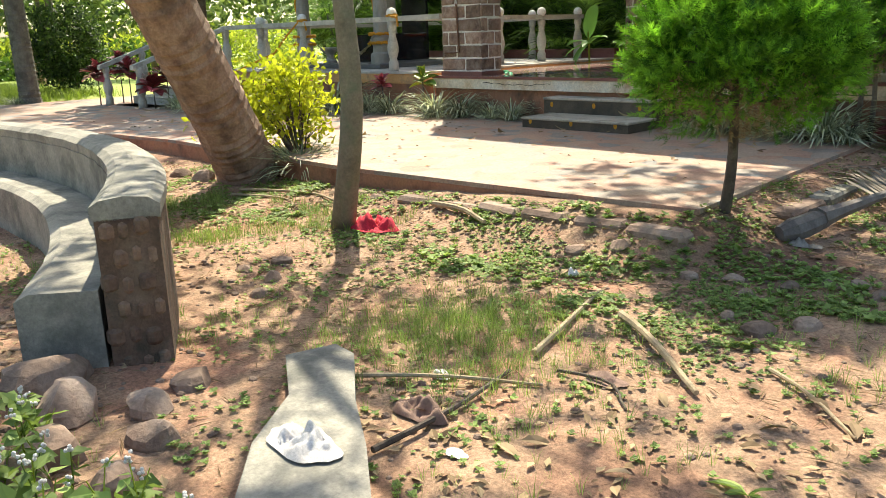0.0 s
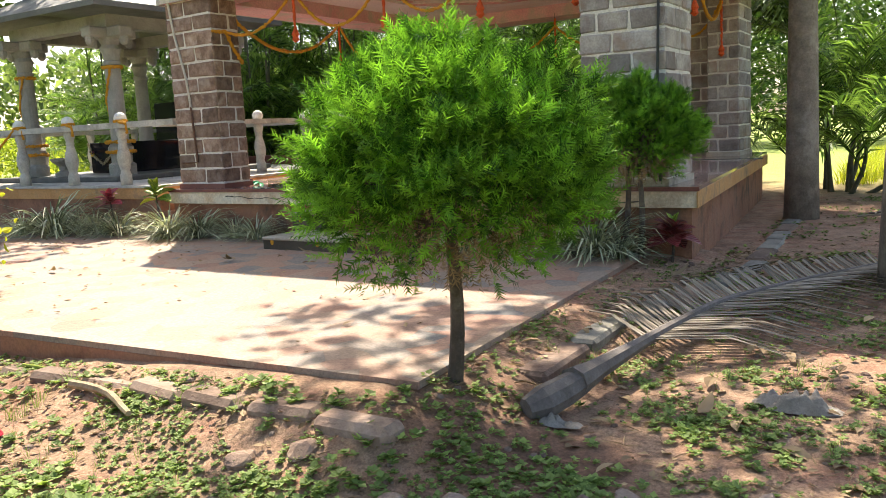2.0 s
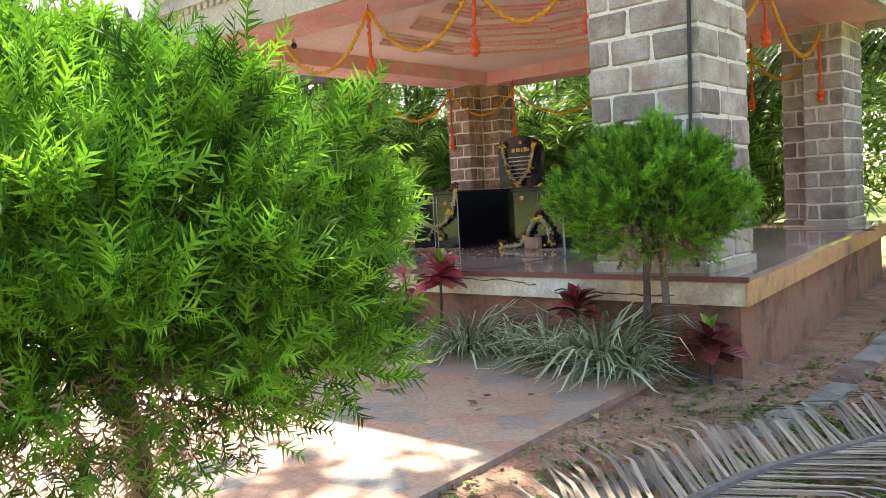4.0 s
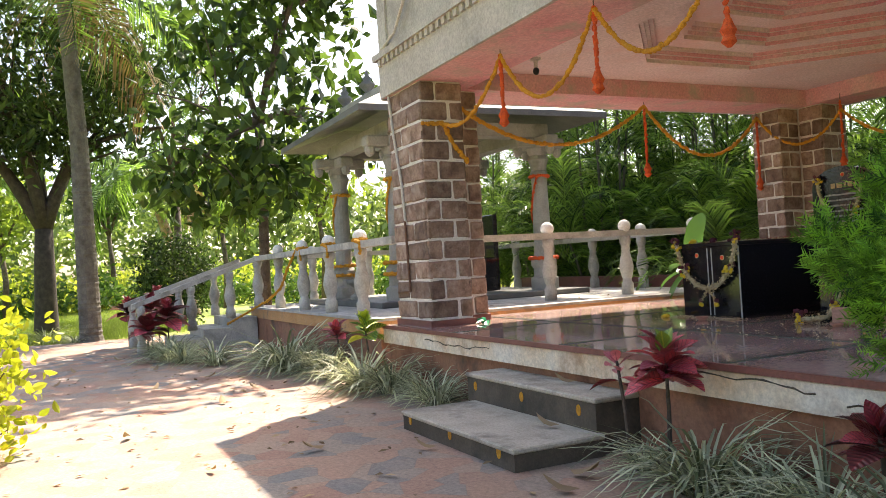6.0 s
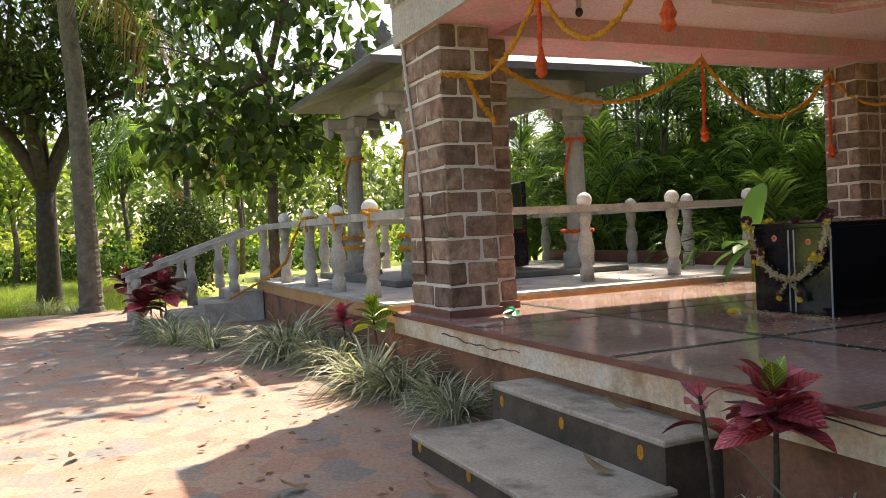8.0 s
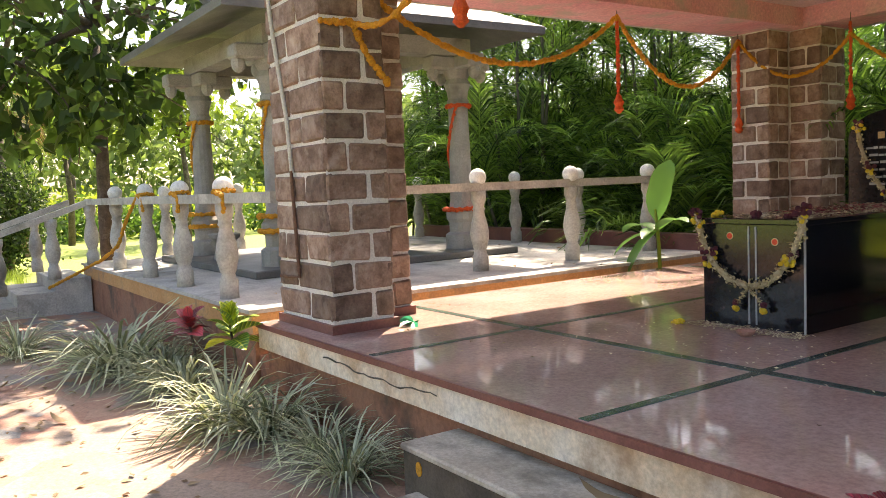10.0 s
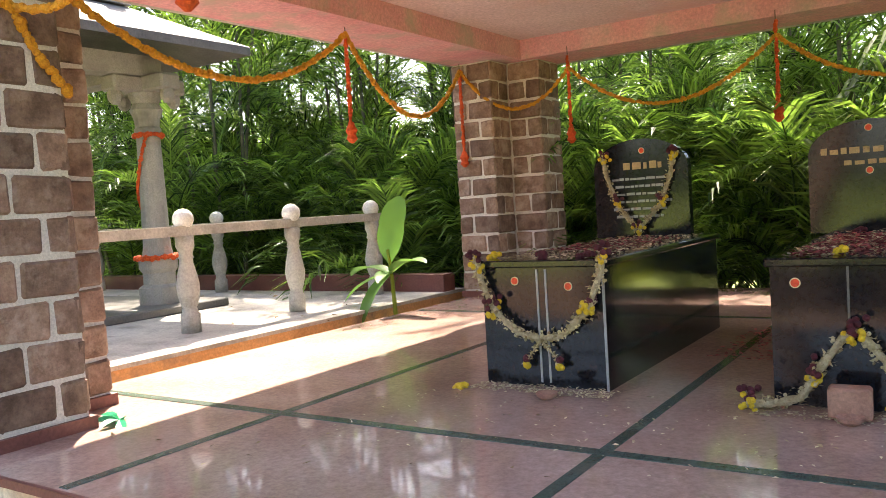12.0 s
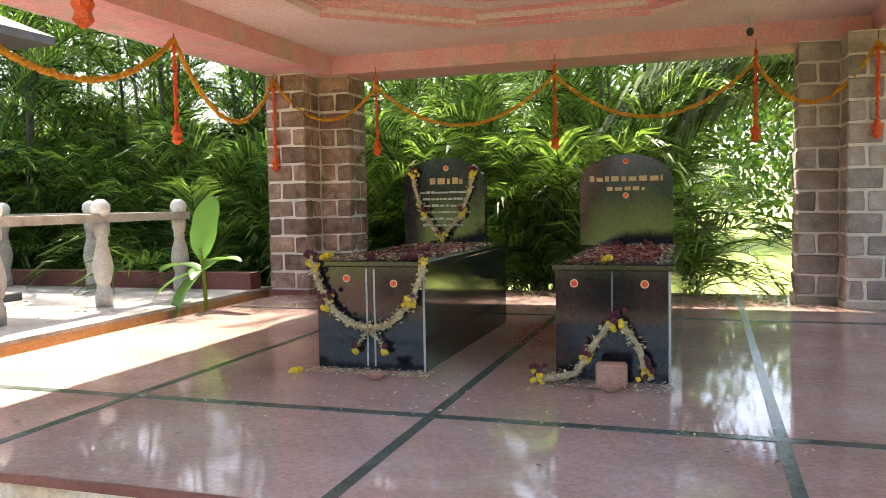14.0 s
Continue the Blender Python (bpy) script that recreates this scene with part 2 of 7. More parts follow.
def floor_mat():
    """Polished red-brown stone floor."""
    m, nt, b, tc = start("polished_floor", 0.12)
    n1, n2 = tex_noise(nt, 1.4, 6, 0.6, tc), tex_noise(nt, 45, 4, 0.7, tc)
    c = ramp(nt, [(0.3, (0.4, 0.255, 0.21)), (0.55, (0.52, 0.36, 0.305)), (0.75, (0.6, 0.46, 0.4))], n1)
    c = mix(nt, c, ramp(nt, [(0.35, (0.7, 0.7, 0.7)), (0.7, (1.2, 1.2, 1.2))], n2), 0.7, "MULTIPLY")
    nt.links.new(c, b.inputs["Base Color"])
    n3 = tex_noise(nt, 3.0, 6, 0.7, tc)
    nt.links.new(ramp(nt, [(0.35, (0.02, 0.02, 0.02)), (0.7, (0.09, 0.09, 0.09))], n3), b.inputs["Roughness"])
    bump(nt, b, n3, 0.03, 0.01)
    return m


def paving_mat():
    """Worn stamped paving in red, grey and buff patches with thin joints."""
    m, nt, b, tc = start("stamped_paving", 0.75)
    vor = nt.nodes.new("ShaderNodeTexVoronoi")
    vor.inputs["Scale"].default_value = 5.0
    nt.links.new(tc, vor.inputs["Vector"])
    edge = nt.nodes.new("ShaderNodeTexVoronoi")
    edge.feature = "DISTANCE_TO_EDGE"
    edge.inputs["Scale"].default_value = 5.0
    nt.links.new(tc, edge.inputs["Vector"])
    sep = nt.nodes.new("ShaderNodeSeparateColor")
    nt.links.new(vor.outputs["Color"], sep.inputs["Color"])
    c = ramp(nt, [(0.0, (0.31, 0.15, 0.105)), (0.35, (0.4, 0.22, 0.15)), (0.55, (0.36, 0.26, 0.19)), (0.78, (0.24, 0.215, 0.19)), (0.95, (0.15, 0.165, 0.17))], sep.outputs["Red"])
    n1, n2 = tex_noise(nt, 0.8, 6, 0.65, tc), tex_noise(nt, 38, 6, 0.8, tc)
    c = mix(nt, c, (0.38, 0.27, 0.2), ramp(nt, [(0.35, (0.05,) * 3), (0.68, (0.7,) * 3)], n1))
    c = mix(nt, c, ramp(nt, [(0.3, (0.4, 0.4, 0.4)), (0.7, (1.4, 1.4, 1.4))], n2), 0.7, "MULTIPLY")
    c = mix(nt, (0.16, 0.12, 0.1), c, ramp(nt, [(0.0, (0.72,) * 3), (0.03, (1, 1, 1))], edge.outputs["Distance"]))
    nt.links.new(c, b.inputs["Base Color"])
    bump(nt, b, n2, 0.25, 0.01)
    return m


def soil_mat():
    """Bare reddish earth, littered and partly green, turning to grass far off."""
    m, nt, b, tc = start("earth", 0.95)
    n1, n2, n3 = tex_noise(nt, 0.9, 8, 0.68, tc), tex_noise(nt, 6, 6, 0.7, tc), tex_noise(nt, 55, 5, 0.75, tc)
    c = ramp(nt, [(0.28, (0.2, 0.108, 0.07)), (0.42, (0.33, 0.185, 0.12)), (0.52, (0.41, 0.27, 0.18)), (0.62, (0.39, 0.2, 0.13)), (0.75, (0.29, 0.175, 0.115))], n1)
    c = mix(nt, c, ramp(nt, [(0.35, (0.5, 0.48, 0.45)), (0.65, (1.15, 1.12, 1.08))], n2), 0.75, "MULTIPLY")
    c = mix(nt, c, ramp(nt, [(0.3, (0.3, 0.28, 0.25)), (0.7, (1.5, 1.5, 1.5))], n3), 0.8, "MULTIPLY")
    grass = mix(nt, (0.2, 0.27, 0.05), (0.35, 0.42, 0.09), n2)
    sep = nt.nodes.new("ShaderNodeSeparateXYZ")
    nt.links.new(tc, sep.inputs["Vector"])
    far = nt.nodes.new("ShaderNodeVectorMath")
    far.operation = "DISTANCE"
    far.inputs[1].default_value = (-4.5, 6.5, 0.2)
    nt.links.new(tc, far.inputs[0])
    mr = nt.nodes.new("ShaderNodeMapRange")
    mr.inputs["From Min"].default_value, mr.inputs["From Max"].default_value = 9.0, 15.0
    nt.links.new(far.outputs["Value"], mr.inputs["Value"])
    c = mix(nt, c, grass, mr.outputs["Result"])
    nt.links.new(c, b.inputs["Base Color"])
    bump(nt, b, n3, 0.6, 0.02)
    return m


M_FLOOR, M_PAVE, M_SOIL = floor_mat(), paving_mat(), soil_mat()
M_LEAF_DARK = foliage("dark_leaves", (0.012, 0.026, 0.009), (0.065, 0.11, 0.03), 0.5, 0.38)
M_LEAF_MID = foliage("green_leaves", (0.04, 0.085, 0.018), (0.1, 0.18, 0.04), 0.5, 0.4)
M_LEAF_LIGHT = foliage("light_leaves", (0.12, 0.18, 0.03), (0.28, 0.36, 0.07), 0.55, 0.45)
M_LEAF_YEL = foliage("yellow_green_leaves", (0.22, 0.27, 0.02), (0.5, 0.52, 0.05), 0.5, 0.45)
M_PALMLEAF = foliage("palm_leaves", (0.02, 0.056, 0.017), (0.2, 0.33, 0.075), 0.33, 0.54)
M_CONIF = foliage("conifer_sprays", (0.022, 0.08, 0.009), (0.2, 0.43, 0.045), 0.6, 0.42, 8.0, 0.45)
M_GRASSV = foliage("variegated_blades", (0.1, 0.13, 0.065), (0.6, 0.62, 0.45), 0.5, 0.25)
M_WEED = foliage("weed_leaves", (0.11, 0.17, 0.04), (0.27, 0.36, 0.11), 0.6, 0.35)
M_DRY = foliage("dry_leaves", (0.14, 0.085, 0.045), (0.38, 0.27, 0.16), 0.8, 0.1)
M_CROTON = foliage("red_leaves", (0.2, 0.022, 0.035), (0.6, 0.11, 0.14), 0.4, 0.25)
M_GROLD = surface("marigold", [(0.5, 0.2, 0.01), (0.68, 0.34, 0.02)], 30, 0.8, 120, 0.6)
M_GRRED = surface("orange_red_flowers", [(0.55, 0.06, 0.01), (0.75, 0.12, 0.02)], 30, 0.8, 120, 0.6)

# ---- ground ----
ZP, ZS, ZM = 0.88, 0.345, 0.925


def ground_z(x, y):
    t = min(1, max(0, (y - 2.0) / 7.0))
    z = 0.06 + 0.14 * t * t * (3 - 2 * t) + 0.12 * min(1, max(0, (-x - 6.0) / 8.0))
    # banked up against the forecourt's edge
    dx, dy = max(0.0, x + 1.8), max(0.0, 4.92 - y)
    if y < 9.5 and x > -18:
        d = math.hypot(dx, dy)
        k = max(0.0, 1 - d / 0.75) * min(1.0, max(0.25, (x + 6.0) / 3.5))
        z += (0.31 - z) * k * k * (3 - 2 * k)
    near = max(0.0, 1 - math.hypot(x + 2, y - 4) / 14)
    return z + 0.035 * near * noise.noise(Vector((x * 0.9, y * 0.9, 0))) + 0.018 * near * noise.noise(Vector((x * 3.1, y * 3.1, 4)))


def build_ground():
    def axis(lo, hi, step, far):
        a = list(np.arange(lo, hi + 1e-6, step))
        d, out = step, []
        while a[-1] < far:
            d *= 1.35
            a.append(a[-1] + d)
        d = step
        while a[0] > -far:
            d *= 1.35
            a.insert(0, a[0] - d)
        return a
    xs, ys = axis(-10, 4, 0.12, 900), axis(-2, 16, 0.12, 900)
    v = [(x, y, ground_z(x, y)) for y in ys for x in xs]
    n = len(xs)
    f = [(j * n + i, j * n + i + 1, (j + 1) * n + i + 1, (j + 1) * n + i) for j in range(len(ys) - 1) for i in range(n - 1)]
    ob = part("ground", Geo().add(v, f), M_SOIL, smooth=True)
    tagged(ob, "bare reddish earth with weeds and litter", "ground", kind="structure")


build_ground()

# ---- paved forecourt ----
pave = part("pavement", Geo().prism([(-17.8, 4.2), (-12.5, 4.6), (-8.5, 5.0), (-4.9, 4.86), (-1.68, 5.03), (-1.87, 8.9), (-17.2, 9.2)], -0.1, ZS), M_PAVE)
tagged(pave, "worn stamped concrete forecourt in red and grey", "pavement", kind="structure")

# ---- main pavilion ----
AX, AY = -7.80, 8.99
PIL = 0.75
LEG = 0.42
PTOP = 3.09


def quad_poly(dy=0.0, dx=0.0):
    return [(-7.87, 8.84 + dy), (-1.46 - dx, 8.84 + dy), (-2.02 - dx, 14.75), (-7.87, 14.75)]


floor_ob = part("floor", Geo().prism(quad_poly(), ZP - 0.035, ZP), M_FLOOR)
tagged(floor_ob, "polished red-brown stone floor with green joint strips", "floor", kind="structure")
part("nosing", Geo().prism([(-7.87, 8.822), (-1.44, 8.822), (-1.44, 8.842), (-7.87, 8.842)], ZP - 0.03, ZP + 0.002), M_REDLINE, floor_ob, "red oxide nosing")
plinth = part("platform", Geo().prism(quad_poly(0.06, 0.06), -0.1, ZP - 0.17), M_WALLRED)
tagged(plinth, "earth-stained masonry platform base", "platform", kind="structure")
part("edge_band", Geo().prism(quad_poly(0.0, 0.0), ZP - 0.17, ZP - 0.037), M_CREAM, plinth, "cracked cream painted edge")
part("edge_band", Geo().prism([(-1.462, 8.83), (-1.452, 8.83), (-2.012, 14.76), (-2.022, 14.76)], ZP - 0.17, ZP - 0.035), M_ORANGE, plinth, "orange painted edge")
M_GREENST = surface("green_strip", [(0.05, 0.085, 0.07), (0.1, 0.135, 0.115)], 6, 0.2, 60, 0.05)
for a, b_ in (((-6.40, 8.86), (-6.352, 14.7)), ((-4.86, 8.86), (-4.812, 14.7)), ((-3.46, 8.86), (-3.412, 14.7))):
    part("joint_strip", Geo().span((a[0], a[1], ZP - 0.01), (b_[0], b_[1], ZP + 0.003)), M_GREENST, floor_ob, "dark green joint strip")
for y0 in (9.885, 13.0):
    part("joint_strip", Geo().span((-7.8, y0, ZP - 0.01), (-1.75, y0 + 0.055, ZP + 0.0035)), M_GREENST, floor_ob, "dark green joint strip")

BLOCKS = {}


def block_mesh(lx, ly, lz, mat, kind_):
    """A rough-hewn block with slightly uneven corners; three shapes of each size."""
    key = (round(lx, 2), round(ly, 2), round(lz, 3), mat.name, kind_)
    if key not in BLOCKS:
        g = Geo().box((0, 0, 0), key[:3], 0.0, 0.012)
        v = np.concatenate(g.v)
        q = np.random.default_rng(len(BLOCKS) + 5)
        corner = q.uniform(-0.006, 0.006, (2, 2, 2, 3))
        idx = (v > 0).astype(int)
        v = v + corner[idx[:, 0], idx[:, 1], idx[:, 2]] + q.uniform(-0.0015, 0.0015, v.shape)
        BLOCKS[key] = Geo().add(v, g.f).mesh("stone_block")
        BLOCKS[key].materials.append(mat)
    return BLOCKS[key]


def pillar(ox, oy, sx, sy, mat, label, seed):
    """An L-shaped pillar; ox, oy: its outer corner; sx, sy: the way its legs point."""
    r = random.Random(seed)
    p = thing("pillar", label, "pillar", (ox, oy, ZP), "stone pillars of the pavilion")
    j = 0.006
    # legs as rectangles (x0, x1, y0, y1) in outward-corner coordinates
    def rect(u0, u1, v0, v1):
        xs, ys = sorted((ox + sx * u0, ox + sx * u1)), sorted((oy + sy * v0, oy + sy * v1))
        return xs[0], xs[1], ys[0], ys[1]
    core = Geo()
    for u0, u1, v0, v1 in ((0, PIL, 0, LEG), (0, LEG, LEG, PIL)):
        x0, x1, y0, y1 = rect(u0, u1, v0, v1)
        core.span((x0 + j, y0 + j, ZP), (x1 - j, y1 - j, PTOP))
    xx = rect(0.05, LEG - 0.02, LEG - 0.1, LEG + 0.1)
    core.span((xx[0], xx[2], ZP), (xx[1], xx[3], PTOP - 0.001))
    part("mortar_core", core, M_MORTAR, p, "pale mortar joints")
    base = Geo()
    for u0, u1, v0, v1 in ((-0.02, PIL + 0.02, -0.02, LEG + 0.02), (-0.02, LEG + 0.02, LEG + 0.02, PIL + 0.02)):
        x0, x1, y0, y1 = rect(u0, u1, v0, v1)
        base.span((x0, y0, ZP), (x1, y1, ZP + 0.055))
    part("base_trim", base, M_REDLINE if mat is M_BROWN else M_STEP, p, "red oxide skirting")
    faces = [  # axis along which it runs, fixed coordinate, start, end, outward sign (in leg coordinates)
        ("u", 0.0, 0.0, PIL, -1), ("u", LEG, LEG, PIL, 1), ("u", PIL, 0.0, LEG, 1),
        ("v", 0.0, 0.0, PIL, -1), ("v", LEG, LEG, PIL, 1), ("v", PIL, 0.0, LEG, 1)]
    rows = 12
    h0 = ZP + 0.06
    step = (PTOP - h0) / rows
    depth = 0.05
    for k in range(rows):
        z = h0 + (k + 0.5) * step
        for ax, fix, a, b_, sg in faces:
            ln = b_ - a
            if ln > 0.6:
                cuts = [a, a + ln * (0.36 + 0.06 * r.random()) if k % 2 else a + ln * (0.58 + 0.06 * r.random()), b_]
                if r.random() < 0.35:
                    cuts.insert(1, a + ln * 0.16) if k % 2 == 0 else cuts.insert(2, a + ln * 0.8)
            elif ln > 0.4:
                cuts = [a, a + ln * (0.35 if k % 2 else 0.66), b_]
            else:
                cuts = [a, b_] if k % 2 else [a, a + ln * 0.55, b_]
            for c0, c1 in zip(cuts, cuts[1:]):
                e0 = 0.0 if c0 in (a,) else 0.01
                e1 = 0.0 if c1 in (b_,) else 0.01
                if c0 == LEG and a == LEG:
                    e0 = 0.01
                m0, m1 = c0 + e0, c1 - e1
                mid, l = (m0 + m1) / 2, m1 - m0
                f0 = fix - sg * (depth / 2 - 0.004 - 0.005 * r.random())
                u, v = (mid, f0) if ax == "u" else (f0, mid)
                me = block_mesh(l if ax == "u" else depth, depth if ax == "u" else l, step - 0.02, mat, r.randrange(3))
                ob = new("stone_block", me)
                ob.location = (ox + sx * u, oy + sy * v, z)
                ob.parent = p
                ob.matrix_parent_inverse = p.matrix_basis.inverted()
    return p


pillar(-7.80, 8.99, 1, 1, M_BROWN, "brown stone block pillar with pale mortar joints", 1)
pillar(-7.92, 14.70, 1, -1, M_BROWN, "brown stone block pillar behind the tombs", 2)
pillar(-2.22, 14.60, -1, -1, M_GREY, "grey-brown stone block pillar at the back corner", 3)
pillar(-1.75, 8.99, -1, 1, M_GREY, "grey stone block pillar behind a clipped shrub", 4)

# ceiling, beams and parapet
ZC = 3.27
ceil_poly = [(-7.9, 8.9), (-1.68, 8.9), (-2.15, 14.78), (-7.9, 14.78)]


def lintel(name, lo, hi, mat):
    ob = part(name, Geo().span(lo, hi), mat)
    return tagged(ob, "pink painted concrete beam", "beam", kind="structure")


lintel("beam_front", (-7.84, 8.97, PTOP), (-1.72, 9.6, ZC + 0.02), M_PINK)
lintel("beam_left", (-7.9, 9.6, PTOP), (-7.3, 14.2, ZC + 0.02), M_PINK)
lintel("beam_back", (-7.9, 14.2, PTOP), (-2.2, 14.72, ZC + 0.02), M_PINK)
lintel("beam_right", (-2.42, 9.6, PTOP), (-1.8, 14.2, ZC + 0.02), M_PINK)

cg = Geo()
cx, cy = -4.87, 11.9


def ring(r, z):
    k = 0.42
    return [(cx + a * r[0], cy + b_ * r[1], z) for a, b_ in ((-1, -k), (-k, -1), (k, -1), (1, -k), (1, k), (k, 1), (-k, 1), (-1, k))]


z = ZC
tiers = [ring((1.75, 1.6), ZC)]
r0 = np.array((1.75, 1.6))
for s in range(3):
    for q in range(4):
        z += 0.035
        tiers.append(ring(r0, z))
        r0 = r0 - 0.035
        tiers.append(ring(r0, z))
    r0 = r0 - 0.22
    tiers.append(ring(r0, z))
outer = [(-7.3, 9.6, ZC), (-2.42, 9.6, ZC), (-2.42, 14.2, ZC), (-7.3, 14.2, ZC)]
v = outer + [p for t_ in tiers for p in t_]
f = [(0, 1, 6, 5), (1, 2, 8, 7), (2, 3, 10, 9), (3, 0, 4, 11), (0, 5, 4), (1, 7, 6), (2, 9, 8), (3, 11, 10)]
for k in range(len(tiers) - 1):
    for i in range(8):
        a, b_ = 4 + k * 8 + i, 4 + k * 8 + (i + 1) % 8
        f.append((a, b_, b_ + 8, a + 8))
f.append(tuple(4 + (len(tiers) - 1) * 8 + i for i in range(8)))
ceiling = part("ceiling", Geo().add(v, f), M_CEIL)
ceiling.data.materials.append(M_PINK)
for pl in ceiling.data.polygons:
    if abs(pl.normal.z) < 0.5 and pl.index % 3:
        pl.material_index = 1
tagged(ceiling, "pale pink stepped ceiling with an eight-sided recess", "ceiling", kind="structure")
roof = part("roof", Geo().span((-7.86, 8.98, ZC + 0.9), (-1.72, 14.74, 4.12)), M_FASCIA)
tagged(roof, "flat concrete pavilion roof", "roof", kind="structure")


def parapet(name, lo, hi):
    """A fascia, a ledge with dentils and a set-back parapet with piers, along x or y."""
    ob = thing(name, "grey plastered fascia with a dentil ledge and parapet", "parapet", ((lo[0] + hi[0]) / 2, (lo[1] + hi[1]) / 2, PTOP), kind="structure")
    along_x = hi[0] - lo[0] > hi[1] - lo[1]
    (x0, y0), (x1, y1) = lo, hi
    part("fascia", Geo().span((x0, y0, PTOP - 0.002), (x1, y1, PTOP + 0.36)), M_FASCIA, ob)
    g = Geo()
    n = int((x1 - x0 if along_x else y1 - y0) / 0.11)
    for i in range(n):
        t_ = 0.05 + i * 0.11
        if along_x:
            g.span((x0 + t_, y0 - 0.03, PTOP + 0.30), (x0 + t_ + 0.06, y0 + 0.02, PTOP + 0.36))
        else:
            g.span((x0 - 0.03, y0 + t_, PTOP + 0.30), (x1 + 0.03, y0 + t_ + 0.06, PTOP + 0.36))
    part("dentils", g, M_FASCIA, ob)
    ins = 0.06
    if along_x:
        part("ledge", Geo().span((x0 - 0.04, y0 - 0.05, PTOP + 0.36), (x1 + 0.04, y1, PTOP + 0.42)), M_FASCIA, ob)
        part("parapet_wall", Geo().span((x0, y0 + ins, PTOP + 0.42), (x1, y1, 4.17)), M_FASCIA, ob)
        part("cap", Geo().span((x0 - 0.05, y0 - 0.03, 4.17), (x1 + 0.05, y1, 4.23)), M_FASCIA, ob)
        for px in (x0 + 0.01, (x0 + x1) / 2 - 0.1, x1 - 0.21):
            part("pier", Geo().span((px, y0 + 0.005, PTOP + 0.42), (px + 0.2, y0 + 0.1, 4.17)), M_FASCIA, ob)
    else:
        part("ledge", Geo().span((x0 - 0.05, y0, PTOP + 0.36), (x1 + 0.05, y1, PTOP + 0.42)), M_FASCIA, ob)
        part("parapet_wall", Geo().span((x0 + 0.02, y0, PTOP + 0.42), (x1 - 0.02, y1, 4.17)), M_FASCIA, ob)
        part("cap", Geo().span((x0 - 0.03, y0, 4.17), (x1 + 0.03, y1, 4.23)), M_FASCIA, ob)


parapet("parapet_front", (-7.86, 8.94), (-1.70, 8.97))
parapet("parapet_left", (-7.94, 8.98), (-7.90, 14.75))
parapet("parapet_right", (-1.80, 8.98), (-1.70, 14.75))
parapet("parapet_back", (-7.9, 14.72), (-1.8, 14.8))

# ---- steps ----
for nm, lo, hi in (("step_lower", (-5.56, 8.05, 0.3), (-4.10, 8.62, 0.468)), ("step_upper", (-5.66, 8.60, 0.3), (-4.14, 8.90, 0.655))):
    s = thing(nm, "weathered cement step with painted orange dots", "step", ((lo[0] + hi[0]) / 2, lo[1], ZS), kind="structure")
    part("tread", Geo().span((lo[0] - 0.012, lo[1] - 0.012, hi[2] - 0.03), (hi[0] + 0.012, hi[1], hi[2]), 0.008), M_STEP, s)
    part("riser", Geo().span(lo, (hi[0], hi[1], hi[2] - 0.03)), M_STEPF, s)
    for k in range(3):
        px = lo[0] + 0.12 + k * (hi[0] - lo[0] - 0.28) / 2
        d = Geo()
        a = np.arange(12) * math.pi / 6
        cz = (0.42 if nm == "step_lower" else 0.57)
        d.add([(px + 0.022 * math.cos(w), lo[1] - 0.004, cz + 0.032 * math.sin(w)) for w in a] + [(px + 0.022 * math.cos(w), lo[1] + 0.01, cz + 0.032 * math.sin(w)) for w in a],
              [tuple(range(12))] + [(i, 12 + i, 12 + (i + 1) % 12, (i + 1) % 12) for i in range(12)])
        part("painted_dot", d, M_GROLD, s, "orange painted dot")

# ---- raised side terrace ----
terrace = part("terrace", Geo().prism([(-14.0, 8.92), (-8.155, 8.92), (-8.155, 14.3), (-14.0, 14.3)], -0.1, ZM - 0.175), M_WALLRED)
tagged(terrace, "orange edged masonry terrace base", "terrace", kind="structure")
part("orange_band", Geo().prism([(-14.01, 8.905), (-8.145, 8.905), (-8.145, 14.3), (-14.01, 14.3)], ZM - 0.175, ZM - 0.03), M_ORANGE, terrace, "orange painted edge band")
tf = part("terrace_floor", Geo().prism([(-14.02, 8.88), (-8.13, 8.88), (-8.13, 14.3), (-14.02, 14.3)], ZM - 0.03, ZM), M_CONC, terrace)

BAL_PROF = [(0.075, 0.0), (0.075, 0.14), (0.058, 0.16), (0.06, 0.175), (0.052, 0.19), (0.062, 0.21), (0.085, 0.30), (0.088, 0.36), (0.075, 0.44), (0.052, 0.53), (0.05, 0.56), (0.062, 0.575), (0.05, 0.59), (0.055, 0.62), (0.07, 0.66), (0.07, 0.74)]


def baluster(at, h, ball=True):
    """A turned cement baluster under the rail."""
    b = thing("baluster", "turned grey cement baluster", "baluster", at, "balusters of the terrace railing")
    k = h / 0.74
    part("shaft", Geo().lathe(at, [(r, z_ * k) for r, z_ in BAL_PROF], 16), M_CONC, b, smooth=True)
    if ball:
        part("ball", Geo().lathe((at[0], at[1], at[2] + h + 0.07), [(0.05, 0), (0.05, 0.02)], 12).ball((at[0], at[1], at[2] + h + 0.125), 0.082, 1.0, 14, 9), M_WHITE, b, "whitewashed round knob", smooth=True)
    return b


